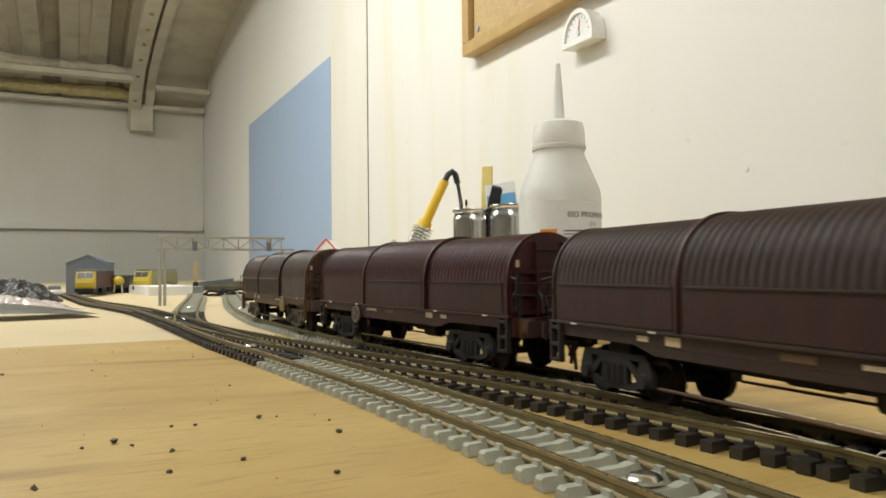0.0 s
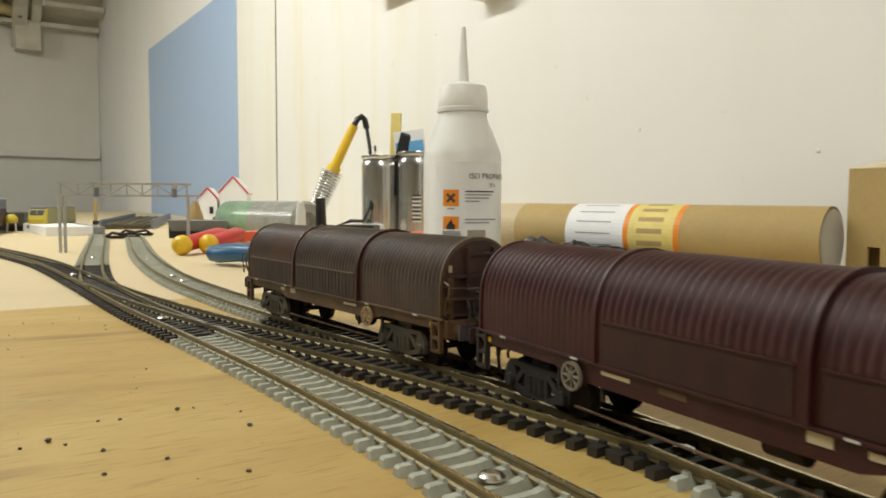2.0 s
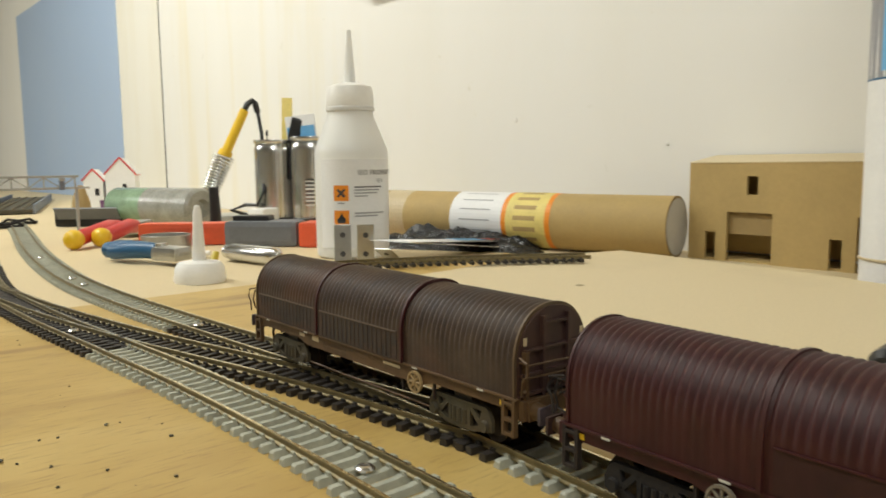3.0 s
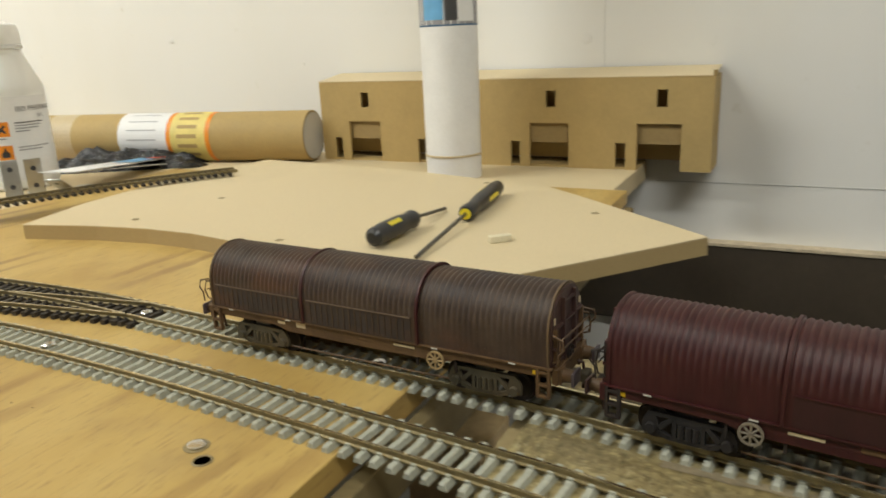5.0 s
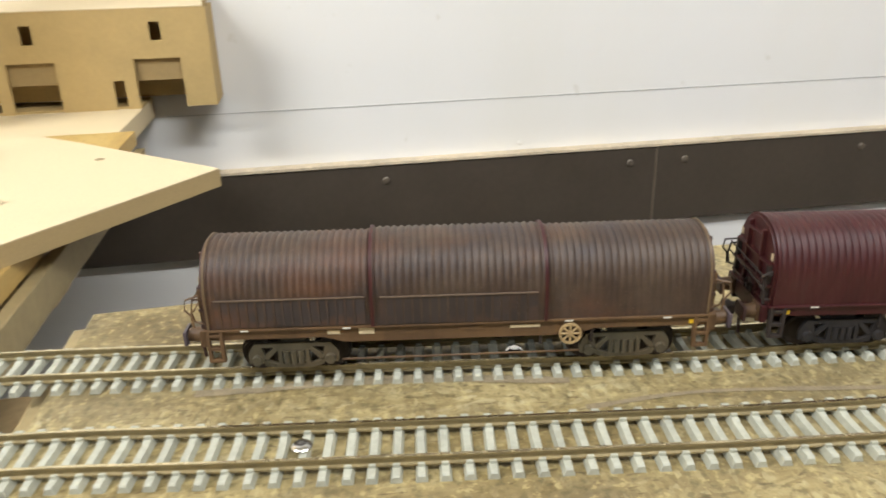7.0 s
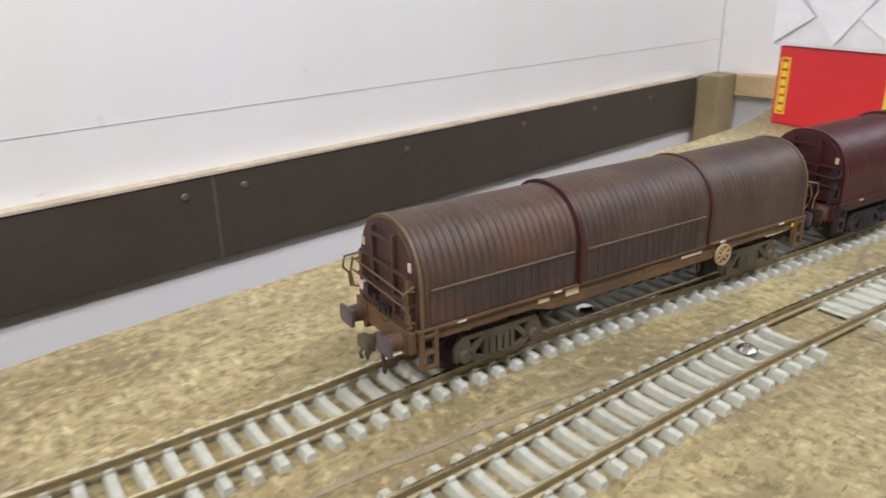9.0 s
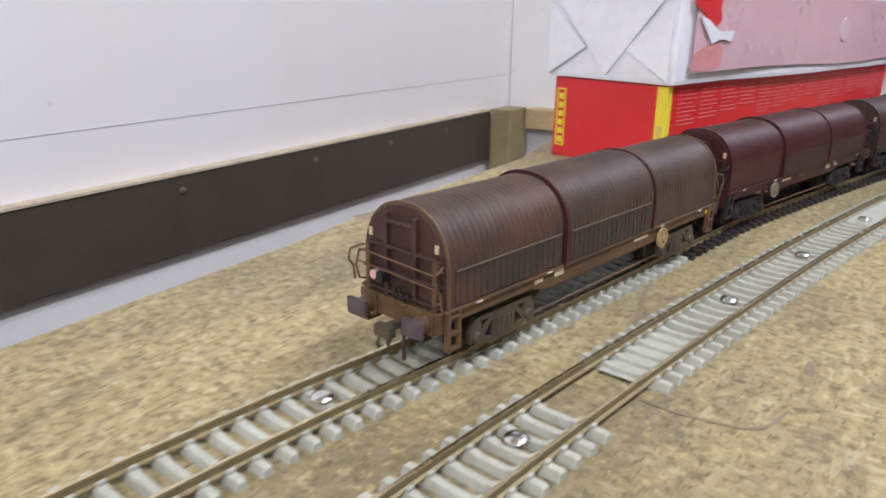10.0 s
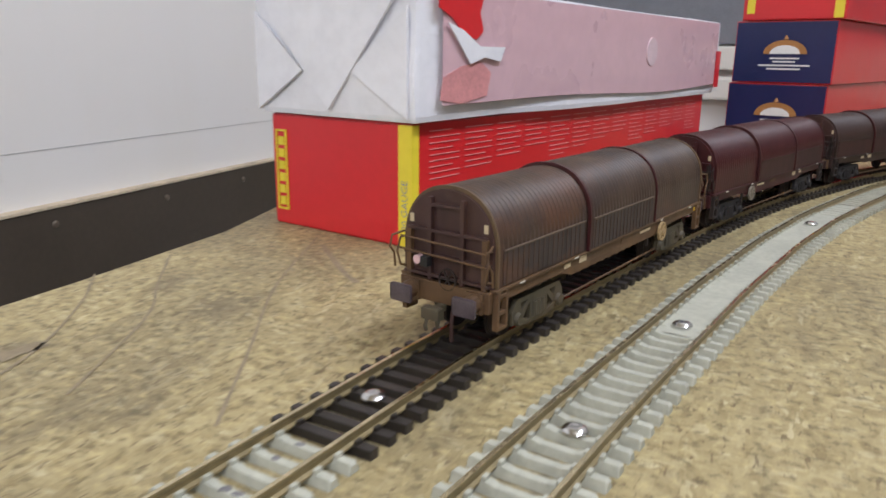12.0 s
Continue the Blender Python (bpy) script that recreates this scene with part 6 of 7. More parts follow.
def locomotive(x, y, turn, length, front, body, roof, label):
    t = thing("model_locomotive", pose(x, y, 0.003, 0, 0, turn) @ Matrix.Scale(0.87, 4), label, "locomotive", "locomotives by the shed")
    w, h = 0.0178, 0.048
    part("body", box(bmn(), -w, w, 0.012, length, 0.012, h, 0.004), body, t)
    bm = bmn()
    prof = [(0.012, 0.012), (0.0, 0.013), (-0.002, 0.024), (0.001, 0.032), (0.009, 0.0455), (0.013, 0.047)]
    rows = [[bm.verts.new((s * w * k, yy, z)) for yy, z in prof] for s, k in ((-1, 1.0), (-1, 0.8), (1, 0.8), (1, 1.0))]
    for v in rows[0] + rows[3]:
        v.co.y += 0.003
    for a, b in zip(rows, rows[1:]):
        for i in range(len(prof) - 1):
            bm.faces.new((a[i], b[i], b[i + 1], a[i + 1]))
    for r in (rows[0], rows[3]):
        bm.faces.new(r)
    bmesh.ops.recalc_face_normals(bm, faces=bm.faces)
    cab = part("cab_front", bm, front, t, "bright yellow cab front")
    for s in (-1, 1):
        part("windscreen", box(bmn(), -0.0070, 0.0070, -0.0004, 0.0010, 0, 0.0130, 0.0003, m=pose(s * 0.0074, 0.0015, 0.0330, -31, 0, 0)), BLACK, cab, "dark windscreen")
    part("roof", box(bmn(), -w * 0.9, w * 0.9, 0.010, length - 0.002, h - 0.003, h + 0.003, 0.003), roof, t)
    part("buffer_beam", box(bmn(), -w, w, -0.003, 0.004, 0.005, 0.0125, 0.001), BLACK, t)
    for yy in (0.03, length - 0.03):
        part("bogie", box(bmn(), -w * 0.85, w * 0.85, yy - 0.02, yy + 0.02, 0.0012, 0.0125, 0.002), BOGIE_DARK, t)


locomotive(0.122, 1.800, -13, 0.20, LOCO_YELLOW, MAROON, GREY, "dark maroon and grey diesel locomotive with a yellow front")
locomotive(0.2215, 1.935, -28, 0.17, LOCO_YELLOW, plain("dull_olive", (0.25, 0.23, 0.10), 0.5), GREY, "dirty yellow diesel locomotive beside the platform")
tank = thing("yellow_tank", pose(0.182, 1.95, BOARD) @ Matrix.Scale(0.85, 4), "small yellow domed tank on white legs", "tank")
part("dome", lathe(bmn(), [(0.0, 0.020), (0.012, 0.022), (0.0135, 0.028), (0.012, 0.034), (0.006, 0.040), (0.0, 0.041)], 24), LOCO_YELLOW, tank, smooth=True)
for x, y in ((-0.009, -0.006), (0.009, -0.006), (-0.009, 0.006), (0.009, 0.006)):
    part("leg", rod(bmn(), (x, y, 0), (x * 0.8, y * 0.8, 0.023), 0.0012, n=8), PAPER, tank)
hop = thing("hopper_wagon", pose(0.190, 2.01, BOARD, 0, 0, -15), "dark grey wagon standing by the yellow tank", "wagon")
part("body", box(bmn(), -0.018, 0.018, 0, 0.10, 0.010, 0.036, 0.003), BOGIE, hop)
part("underframe", box(bmn(), -0.014, 0.014, 0.006, 0.094, 0.0, 0.010, 0.001), BLACK, hop)
plat = thing("platform", pose(0.222, 1.765, BOARD, 0, 0, 4), "white card station platform block", "platform")
part("block", box(bmn(), 0, 0.074, 0, 0.30, 0, 0.016, 0.001), PAPER, plat)
part("ramp", prism(bmn(), [(0.074, 0.0), (0.10, 0.03), (0.10, 0.30), (0.074, 0.30)], 0, 0.014), SHED_GREY, plat, "grey sloping side")
van = thing("toy_car", pose(0.078, 1.90, BOARD, 0, 0, 10), "small white model car on the board", "model car")
part("car_body", box(bmn(), -0.011, 0.011, 0, 0.05, 0.003, 0.011, 0.003), PAPER, van)
part("cabin", box(bmn(), -0.009, 0.009, 0.014, 0.042, 0.010, 0.018, 0.003), GREY, van)
for s in (-1, 1):
    for y in (0.010, 0.040):
        part("wheel", rod(bmn(), (s * 0.009, y, 0.0035), (s * 0.0112, y, 0.0035), 0.0035, n=14), BLACK, van)
mast = thing("signal_mast", pose(0.330, 1.98, BOARD), "tan wooden signal mast behind the platform", "mast")
part("pole", box(bmn(), -0.003, 0.003, -0.003, 0.003, 0, 0.062, 0.0008), CARD, mast)
part("lamp", box(bmn(), -0.006, 0.006, -0.005, -0.003, 0.012, 0.020, 0.001), BLACK, mast)

deck = thing("bridge_deck", pose(0.395, 2.02, BOARD, 0, 0, -16), "long brown model bridge deck with low parapets", "model bridge")
part("deck_plate", box(bmn(), -0.048, 0.048, 0, 0.72, 0.002, 0.010, 0.001), BOGIE, deck)
for x in (-0.050, 0.050):
    part("parapet", box(bmn(), x - 0.002, x + 0.002, 0, 0.72, 0.0, 0.020, 0.001), SHED_GREY, deck)
for x in (-0.030, -0.012, 0.012, 0.030):
    part("rail", box(bmn(), x - 0.0008, x + 0.0008, 0, 0.72, 0.010, 0.013), RAIL, deck)
for m in (pose(0.318, 1.62, 0.001, 0, 0, -12), pose(0.352, 1.70, 0.001, 0, 0, -16)):
    jn = thing("point_chairs", m, "dark moulded turnout base lying at the track end", "turnout base", "turnout bases")
    for k in range(5):
        part("tie", box(bmn(), -0.026 + 0.002 * k, 0.026, k * 0.009, k * 0.009 + 0.0035, 0, 0.003, 0.0004), BOGIE_DARK, jn)
    part("arched_clip", pipe(bmn(), [(-0.026, 0, 0.002), (-0.016, 0, 0.009), (0, 0, 0.006), (0.016, 0, 0.009), (0.026, 0, 0.002)], 0.0022, 8), BOGIE_DARK, jn, smooth=True)

for ox, oy, w, h, turn in ((0.648, 2.10, 0.064, 0.080, -28), (0.596, 2.13, 0.042, 0.066, -28)):
    hs = thing("card_cottage", pose(ox, oy, BOARD, 0, 0, turn), "white card cottage with red roof edging", "model building", "card cottages")
    a = 0.55
    prof = [(-w / 2, 0), (w / 2, 0), (w / 2, h), (0, h + w * a), (-w / 2, h)]
    bm = bmn()
    f, b = [bm.verts.new((x, 0, z)) for x, z in prof], [bm.verts.new((x, 0.06, z)) for x, z in prof]
    bm.faces.new(f), bm.faces.new(list(reversed(b)))
    for i in range(5):
        bm.faces.new((f[i], b[i], b[(i + 1) % 5], f[(i + 1) % 5]))
    bmesh.ops.recalc_face_normals(bm, faces=bm.faces)
    part("wall_shell", bm, PAPER, hs)
    for s in (-1, 1):
        part("barge_board", rod(bmn(), (s * (w / 2 + 0.003), -0.001, h - 0.002), (0, -0.001, h + w * a + 0.002), 0.0018, n=6), RED_GRIP, hs, "red roof edge")
        sl = math.degrees(math.atan2(w * a, w / 2))
        part("roof_slope", box(bmn(), 0, math.hypot(w / 2, w * a) + 0.004, -0.001, 0.062, 0.0005, 0.002, m=pose(0, 0, h + w * a, 0, sl if s > 0 else 180 - sl, 0)), PAPER, hs)
    part("eaves_strip", box(bmn(), w / 2, w / 2 + 0.003, -0.001, 0.062, h - 0.004, h - 0.001), RED_GRIP, hs)
    part("window", box(bmn(), 0.004, 0.013, -0.0008, 0.0004, h * 0.45, h * 0.70), BLACK, hs)
solid("purple_tub", lathe(bmn(), [(0.0, 0.0), (0.020, 0.0), (0.022, 0.024), (0.020, 0.024), (0.018, 0.004), (0.0, 0.004)], 24), plain("purple_plastic", (0.12, 0.03, 0.12), 0.4), "small purple tub on the board", "tub", pose(0.590, 1.99, BOARD), smooth=True)
solid("brown_figure_stand", lathe(bmn(), [(0.0, 0.0), (0.020, 0.0), (0.016, 0.030), (0.008, 0.055), (0.004, 0.060), (0.0, 0.060)], 16), CARD_DARK, "brown tapered block standing behind the gantry", "block", pose(0.500, 1.88, BOARD), smooth=True)

# clutter on the room side of the far board
crumpled("plastic_bag", -0.03, 2.00, 0.22, 0.20, 0.034, 10, BAG, "heap of black plastic bags on the far board", "bag", 7.7)
crumpled("plastic_wrapping", 0.015, 1.36, 0.17, 0.16, 0.020, 20, plain("clear_wrapping", (0.62, 0.55, 0.52), 0.12, scale=80, vary=0.3), "crumpled clear and pink plastic wrapping", "wrapping", 5.2)
crumpled("plastic_bag", 0.02, 1.62, 0.14, 0.16, 0.030, 0, BAG, "crumpled dark bag behind the wrapping", "bag", 1.3)
sl_ = thing("metal_sheet", pose(0.045, 1.165, BOARD, 0, 0, 12), "grey curled metal sheet lying on the pale board", "sheet")
bm = bmn()
ring = []
for k in range(17):
    u = k / 16
    ring.append([bm.verts.new((-0.09 + 0.165 * u, y, 0.003 + 0.011 * math.sin(math.pi * u) * (0.6 + y * 6))) for y in (-0.05, 0.05)])
for a, b in zip(ring, ring[1:]):
    bm.faces.new((a[0], b[0], b[1], a[1]))
bmesh.ops.solidify(bm, geom=bm.faces, thickness=0.002)
part("sheet", bm, GREY_METAL, sl_)

# ---- boxes at the corner ----


def carton(name, m, w, length, h, end_mt, side_mt, label):
    """A long card box: its end face at y=0, running along +y."""
    t = thing(name, m, label, "box", "model boxes")
    part("carton", box(bmn(), 0, w, 0, length, 0, h, 0.0012), side_mt, t)
    end = part("end_flap", box(bmn(), 0.001, w - 0.001, -0.0008, 0.002, 0.001, h - 0.001, 0.0004), end_mt, t)
    return t, end


RB = pose(0.2932, -0.4915, 0.0) @ pose(0, 0, 0, 0, 0, 180 - 15)
rb, end = carton("red_box", RB, 0.0945, 0.402, 0.058, RED, RED, "long red card model box with a yellow stripe")
part("yellow_stripe", box(bmn(), 0.0870, 0.0951, -0.0016, -0.0009, 0.0008, 0.0572), YELLOW_CARD, end, "yellow corner stripe")
part("stripe_return", box(bmn(), 0.0946, 0.0951, -0.0008, 0.0035, 0.0008, 0.0572), YELLOW_CARD, rb, "yellow stripe turning the corner")
# maker's badge as plain shapes: yellow outline and bars
for x0, x1, z0, z1 in ((0.0035, 0.0045, 0.008, 0.050), (0.0105, 0.0115, 0.008, 0.050), (0.0045, 0.0105, 0.008, 0.009), (0.0045, 0.0105, 0.049, 0.050)):
    part("badge_edge", box(bmn(), x0, x1, -0.0016, -0.0009, z0, z1), YELLOW_CARD, end)
for k in range(6):
    part("badge_bar", box(bmn(), 0.0055, 0.0095, -0.0016, -0.0009, 0.0105 + k * 0.0063, 0.0148 + k * 0.0063), YELLOW_CARD, end)
bm = letters("00 GAUGE", 0.0052)
bmesh.ops.transform(bm, matrix=pose(0.0925, -0.0018, 0.008) @ pose(0, 0, 0, 90, 0, 0) @ pose(0, 0, 0, 0, 0, 90), verts=bm.verts)
part("stripe_text", bm, GREY_INK, end, "small dark lettering on the stripe")
for c in range(13):
    n_ = 9 - (c * 5) % 4
    for k in range(n_):
        y0 = 0.012 + c * 0.029
        part("print_line", box(bmn(), 0.0946, 0.0949, y0, y0 + 0.024 - 0.006 * ((k * 7 + c) % 3 == 0), 0.0537 - k * 0.0028, 0.05405 - k * 0.0028), PINK_INK, rb)

# wrapped parcel on top
TISSUE = plain("tissue_wrap", (0.80, 0.81, 0.85), 0.34, scale=14, vary=0.08, relief=0.16, dist=0.0015)
PINK = plain("pink_tissue", (0.62, 0.42, 0.46), 0.28, scale=12, vary=0.08, relief=0.1, dist=0.001)
par = thing("wrapped_box", RB @ pose(-0.004, -0.004, 0.0582, 0, 0, 0), "red box wrapped in torn white tissue paper", "box", "model boxes")
bm = bmn()
box(bm, 0, 0.1035, 0, 0.418, 0, 0.060, 0.003)
bmesh.ops.subdivide_edges(bm, edges=bm.edges, cuts=5, use_grid_fill=True)
for v in bm.verts:
    q = v.co * 26
    v.co += Vector((noise.noise(q), noise.noise(q + Vector((5, 0, 0))), 0.5 * noise.noise(q + Vector((0, 7, 0))))) * 0.0022
part("wrap", bm, TISSUE, par)
bm = bmn()
n = 30
for k in range(n):
    u0, u1 = k / n, (k + 1) / n
    low = lambda u: 0.0075 + 0.0016 * math.sin(u * 7) * (0.4 + u)
    q = [(0.1056, 0.016 + 0.394 * u0, low(u0)), (0.1056, 0.016 + 0.394 * u1, low(u1)), (0.1057, 0.016 + 0.394 * u1, 0.0585), (0.1057, 0.016 + 0.394 * u0, 0.0585)]
    bm.faces.new([bm.verts.new(v) for v in q])
bmesh.ops.remove_doubles(bm, verts=bm.verts, dist=1e-5)
part("thin_side", bm, PINK, par, "pink side where red shows through thin tissue")
tear = [(0.012, 0.060), (0.012, 0.050), (0.022, 0.046), (0.030, 0.040), (0.041, 0.037), (0.047, 0.041), (0.044, 0.049), (0.048, 0.060)]
bm = prism(bmn(), tear, 0, 0.0005)
bmesh.ops.transform(bm, matrix=Matrix(((0, 0, 1, 0.1061), (1, 0, 0, 0), (0, 1, 0, 0), (0, 0, 0, 1))), verts=bm.verts)
part("torn_patch", bm, RED, par, "red card showing through a tear")
bm = prism(bmn(), [(0.018, 0.044), (0.030, 0.041), (0.044, 0.034), (0.066, 0.034), (0.062, 0.027), (0.048, 0.029), (0.036, 0.026), (0.028, 0.034)], 0, 0.0006)
bmesh.ops.transform(bm, matrix=Matrix(((0, 0, 1, 0.1066), (1, 0, 0, 0), (0, 1, 0, 0), (0, 0, 0, 1))), verts=bm.verts)
part("torn_flap", bm, TISSUE, par, "loose white torn flap")
bm = prism(bmn(), [(0.014, 0.010), (0.030, 0.008), (0.052, 0.011), (0.055, 0.022), (0.046, 0.027), (0.030, 0.025), (0.016, 0.020)], 0, 0.0003)
bmesh.ops.transform(bm, matrix=Matrix(((0, 0, 1, 0.1058), (1, 0, 0, 0), (0, 1, 0, 0), (0, 0, 0, 1))), verts=bm.verts)
part("thin_patch", bm, plain("red_through_tissue", (0.60, 0.27, 0.27), 0.3, scale=60, vary=0.25), par, "patch where red card shows through")
part("red_corner", box(bmn(), 0.1059, 0.1065, 0.408, 0.419, 0.006, 0.036), RED, par, "red corner showing")
ring_ = lathe(bmn(), [(0.0095, 0.0), (0.0095, 0.0005), (0.0, 0.0005)], 28)
part("round_print", ring_, plain("pale_pink_print", (0.68, 0.53, 0.57), 0.3), par, "pale oval print under the tissue", at=pose(0.1057, 0.262, 0.034, 0, 90, 0))
# folded triangular end flaps
for pts_, yy in (([(0.004, 0.058), (0.097, 0.058), (0.052, 0.004)], -0.0030), ([(0.001, 0.002), (0.001, 0.050), (0.034, 0.022)], -0.0022), ([(0.100, 0.002), (0.100, 0.050), (0.066, 0.022)], -0.0024)):
    bm = prism(bmn(), pts_, 0, 0.0012)
    bmesh.ops.transform(bm, matrix=Matrix(((1, 0, 0, 0), (0, 0, 1, yy), (0, 1, 0, 0), (0, 0, 0, 1))), verts=bm.verts)
    bmesh.ops.recalc_face_normals(bm, faces=bm.faces)
    part("folded_flap", bm, TISSUE, par, "triangular folded tissue flap")

# stack of blue-ended boxes
for k, (mt, lab) in enumerate(((NAVY, "red box with navy end, bottom of a stack"), (NAVY, "red box with navy end, middle of a stack"), (RED, "red box with a yellow stripe on top of a stack"))):
    off = (0.0, 0.002, 0.006)[k]
    t, end = carton("stacked_box", pose(0.079 - off, -0.950 + off, (0.0, 0.0665, 0.123)[k]) @ pose(0, 0, 0, 0, 0, 180 - 21), 0.090, 0.30, 0.066 if k == 0 else 0.056, mt, RED, lab)
    if mt is NAVY:
        lift = 0.010 if k == 0 else 0.0
        # badge: gold dome over a white arch and three pale bars
        bm = bmn()
        dome = [(0.047 + 0.0195 * math.cos(math.pi * q / 14), 0.0265 + lift + 0.0125 * math.sin(math.pi * q / 14)) for q in range(15)]
        prism(bm, dome, 0, 0.0006)
        bmesh.ops.transform(bm, matrix=Matrix(((1, 0, 0, 0), (0, 0, -1, -0.0010), (0, 1, 0, 0), (0, 0, 0, 1))), verts=bm.verts)
        part("badge_finial", lathe(bmn(), [(0.0, 0.0), (0.0022, 0.0008), (0.0008, 0.0040), (0.0, 0.0045)], 8), GOLD_INK, end, at=pose(0.047, -0.0012, 0.0388 + lift))
        part("badge_dome", bm, GOLD_INK, end, "gold dome shape")
        bm = bmn()
        prism(bm, [(0.047 + 0.0135 * math.cos(math.pi * q / 12), 0.0265 + lift + 0.0078 * math.sin(math.pi * q / 12)) for q in range(13)], 0, 0.0004)
        bmesh.ops.transform(bm, matrix=Matrix(((1, 0, 0, 0), (0, 0, -1, -0.0016), (0, 1, 0, 0), (0, 0, 0, 1))), verts=bm.verts)
        part("badge_arch", bm, PAPER, end)
        for z, w in ((0.0225, 0.026), (0.0195, 0.020), (0.0162, 0.046), (0.0130, 0.030)):
            part("badge_bar", box(bmn(), 0.047 - w / 2, 0.047 + w / 2, -0.0014, -0.0009, z + lift - 0.0007, z + lift + 0.0007), PAPER, end)
    else:
        part("yellow_stripe", box(bmn(), 0.080, 0.088, -0.0016, -0.0009, 0.001, 0.055), YELLOW_CARD, end)
        part("badge_bar", box(bmn(), 0.004, 0.011, -0.0016, -0.0009, 0.006, 0.050), YELLOW_CARD, end)
        for k2 in range(3):
            part("print_line", box(bmn(), 0.0941, 0.0944, 0.014, 0.06, 0.030 - k2 * 0.005, 0.031 - k2 * 0.005), PAPER, t)
# grey trunking and panel on the end wall
tr_ = thing("wall_trunking", pose(0, 0, 0), "grey panel and white trunking on the end wall", "trunking", kind="structure")
part("grey_panel", box(bmn(), -1.6, 0.36, -1.391, -1.377, 0.109, 0.60, 0.003), GREY, tr_, "dark grey panel")
for z in (0.028, 0.072):
    part("trunking", box(bmn(), -1.6, 0.36, -1.391, -1.367, z, z + 0.034, 0.004), FAR_WALL, tr_)

# ---- small marks ----
CRUMBS = [(0.1159, 0.5771, 1.5), (0.1198, 0.5717, 0.8), (0.1273, 0.5616, 0.9), (0.1398, 0.5464, 0.9), (0.1526, 0.5895, 1.1), (0.1575, 0.5893, 0.6), (0.1662, 0.562, 1.1), (0.1358, 0.5881, 0.7), (0.1302, 0.5897, 0.7), (0.1093, 0.5745, 0.8), (0.1248, 0.5433, 0.8), (0.0824, 0.7253, 1.2), (0.1012, 0.5433, 1.1), (0.1542, 0.5272, 0.9)]
rng = random.Random(4)
for k in range(64):
    CRUMBS.append((rng.uniform(0.02, 0.17), rng.uniform(0.40, 0.84), rng.uniform(0.2, 0.6)))
for x, y, s in CRUMBS:
    bm = bmn()
    bmesh.ops.create_icosphere(bm, subdivisions=1, radius=0.0008 * s)
    for v in bm.verts:
        v.co *= rng.uniform(0.5, 1.3)
        v.co.z *= 0.6
    solid("crumb", bm, BOGIE, "dark crumb of ballast on the plywood", "crumb", pose(x, y, 0.0004 * s, 0, 0, rng.uniform(0, 180)), "crumbs")
hole = thing("bolt_recess", pose(0.1548, 0.3493, 0.0), "steel bolt sunk in a round hole in the plywood", "bolt")
part("recess", lathe(bmn(), [(0.0, 0.0003), (0.0044, 0.0003), (0.0047, 0.0005), (0.0050, 0.0002)], 24), OLD_TIMBER, hole)
part("bolt_head", lathe(bmn(), [(0.0, 0.0004), (0.0034, 0.0004), (0.0036, 0.0009), (0.0020, 0.0013), (0.0, 0.0010)], 18), STEEL, hole, smooth=True)
solid("drill_hole", lathe(bmn(), [(0.0, 0.0002), (0.0030, 0.0002), (0.0034, 0.0006), (0.0040, 0.0002)], 18), OLD_TIMBER, "small drilled hole in the plywood", "hole", pose(0.1478, 0.3398, 0.0))


def scuff(points, width, label, mt):
    """A drawn or worn line lying on the board."""
    way = Way(points)
    bm = bmn()
    prev = None
    for s in np.linspace(0, way.s[-1], 40):
        p, h = way.at(s), way.heading(s)
        w = width * (0.55 + 0.6 * abs(noise.noise(Vector((s * 70, width * 900, 0)))))
        nrm = Vector((-h.y, h.x, 0)) * w
        cur = [bm.verts.new(p + nrm + Vector((0, 0, 0.00025))), bm.verts.new(p - nrm + Vector((0, 0, 0.00025)))]
        if prev:
            bm.faces.new((prev[0], prev[1], cur[1], cur[0]))
        prev = cur
    bmesh.ops.recalc_face_normals(bm, faces=bm.faces)
    solid("pencil_mark", bm, mt, label, "mark", kind="structure")


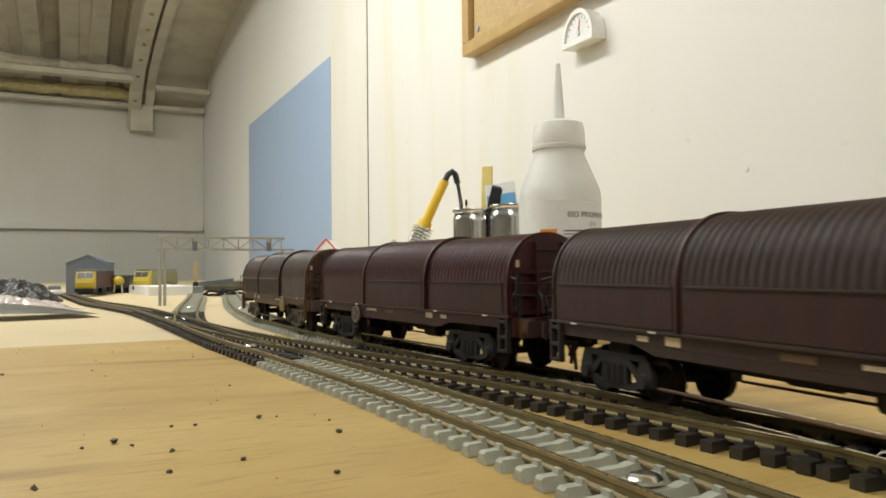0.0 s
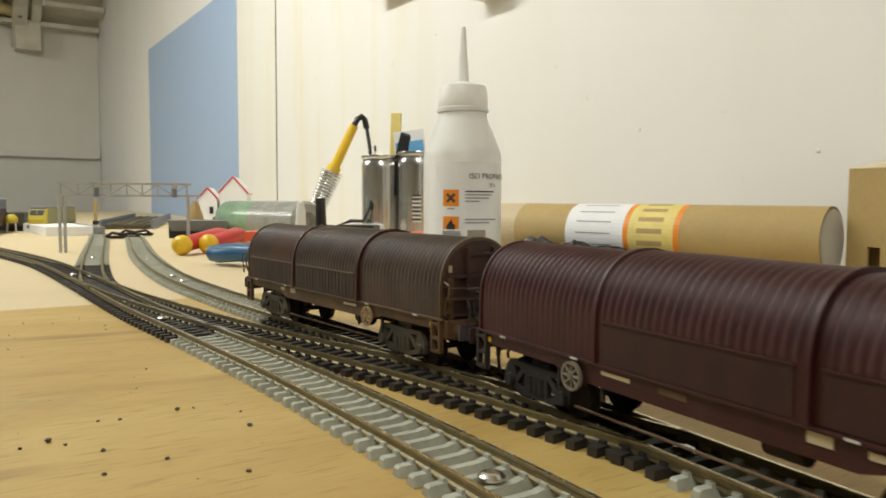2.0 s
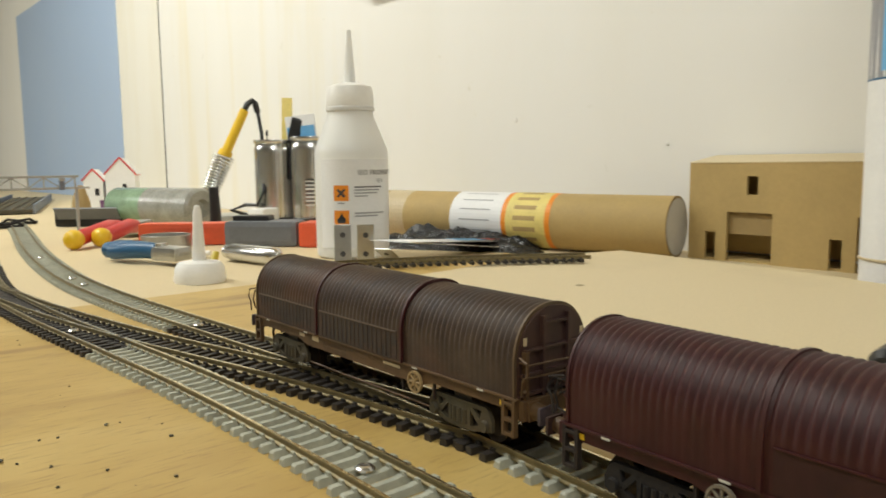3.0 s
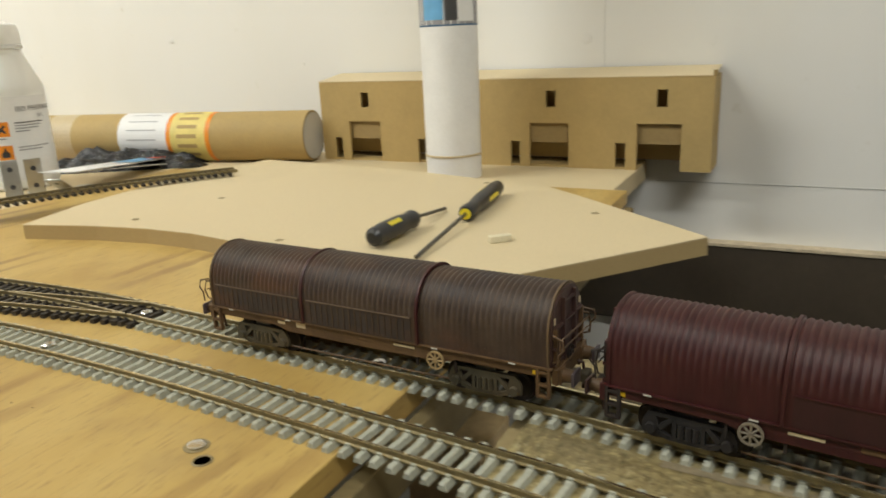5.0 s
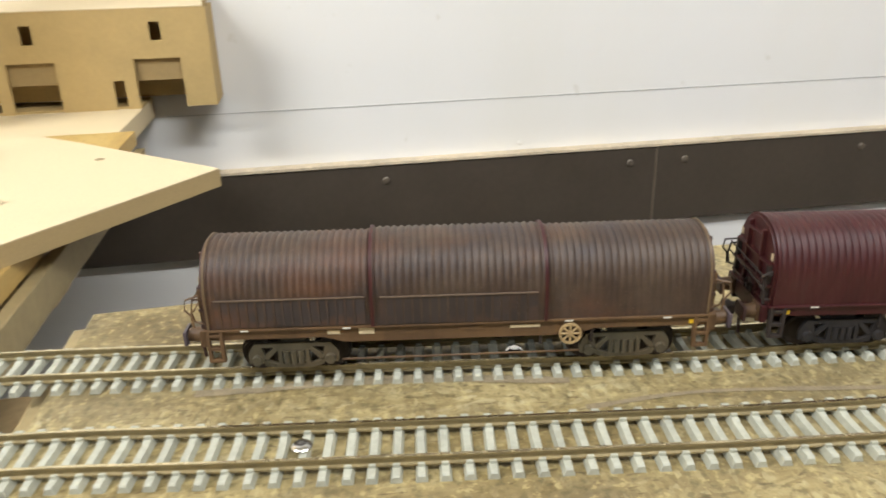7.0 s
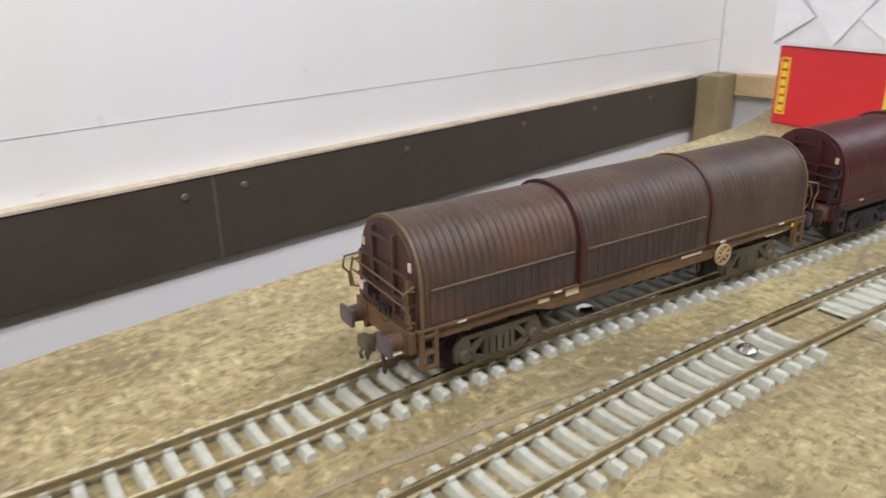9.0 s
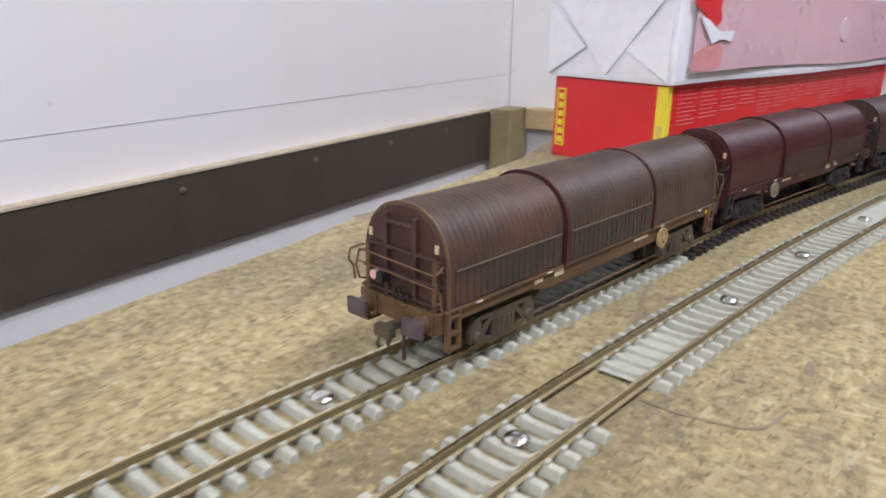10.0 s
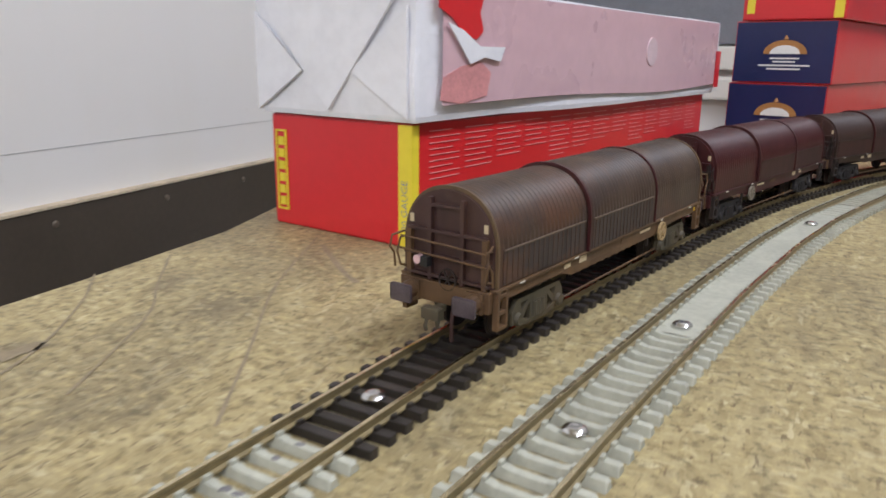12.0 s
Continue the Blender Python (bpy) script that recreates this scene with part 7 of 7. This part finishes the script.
OIL = plain("oily_smear", (0.16, 0.155, 0.16), 0.5, scale=300, vary=0.3, world_space=True)
rng_ = random.Random(41)
for k in range(26):
    s_ = LINE_A.where_y(-0.225 - 0.105 * rng_.random())
    p_, h_ = LINE_A.at(s_), LINE_A.heading(s_)
    s_ = LINE_A.s[0] + round((s_ - PITCH / 2) / PITCH) * PITCH + PITCH / 2
    p_, h_ = LINE_A.at(s_), LINE_A.heading(s_)
    u_ = rng_.uniform(-0.0035, 0.0035)
    q_ = p_ + Vector((-h_.y, h_.x, 0)) * u_
    smear = lathe(bmn(), [(0.0, 0.00245), (0.0007, 0.00243), (0.0009, 0.0021)], 9)
    solid("oil_smear", smear, OIL, "dried grey oil smear on a sleeper", "smear", pose(q_.x, q_.y, 0, 0, 0, rng_.uniform(0, 90)) @ Matrix.Diagonal((rng_.uniform(0.8, 1.8), 1, 1, 1)), kind="structure")
SCUFF = plain("scuffed_grey", (0.235, 0.19, 0.115), 0.7, scale=120, vary=0.3, world_space=True)
scuff([(0.3035, -0.3770), (0.2785, -0.3460), (0.2535, -0.3010), (0.2405, -0.2410)], 0.0007, "curved pencil line on the chipboard", SCUFF)
scuff([(0.2965, -0.4130), (0.2705, -0.3760), (0.2479, -0.3460), (0.2235, -0.2910)], 0.0007, "curved pencil line on the chipboard", SCUFF)
scuff([(0.2545, -0.4690), (0.2275, -0.3930), (0.1985, -0.3360), (0.1765, -0.2920)], 0.0008, "curved pencil line on the chipboard", SCUFF)
scuff([(0.2445, -0.4560), (0.2135, -0.4210), (0.2005, -0.4090)], 0.0020, "grey scuff on the chipboard", SCUFF)
scuff([(0.1425, -0.2590), (0.1385, -0.2360), (0.1321, -0.2080)], 0.0014, "dark scuff between the tracks", SCUFF)
scuff([(0.1216, -0.1614), (0.1025, -0.1590), (0.0844, -0.1621), (0.0785, -0.1760)], 0.0009, "thin drawn line on the chipboard", SCUFF)
scuff([(0.0772, -0.2024), (0.0775, -0.2130)], 0.0016, "dark scuff on the chipboard", SCUFF)
scuff([(0.1710, 0.0600), (0.1720, 0.0200), (0.1640, -0.0300), (0.1560, -0.0700)], 0.0016, "grey scuff between the tracks", SCUFF)
scuff([(0.296, -0.262), (0.2935, -0.290), (0.289, -0.318)], 0.0060, "dark stained patch at the chipboard's edge", SCUFF)
scuff([(0.262, -0.300), (0.259, -0.315)], 0.0050, "dark stained patch on the chipboard", SCUFF)
scuff([(0.2060, 0.1900), (0.2010, 0.1200), (0.1880, 0.0600)], 0.0035, "grey scuff beside the track", SCUFF)


motions()
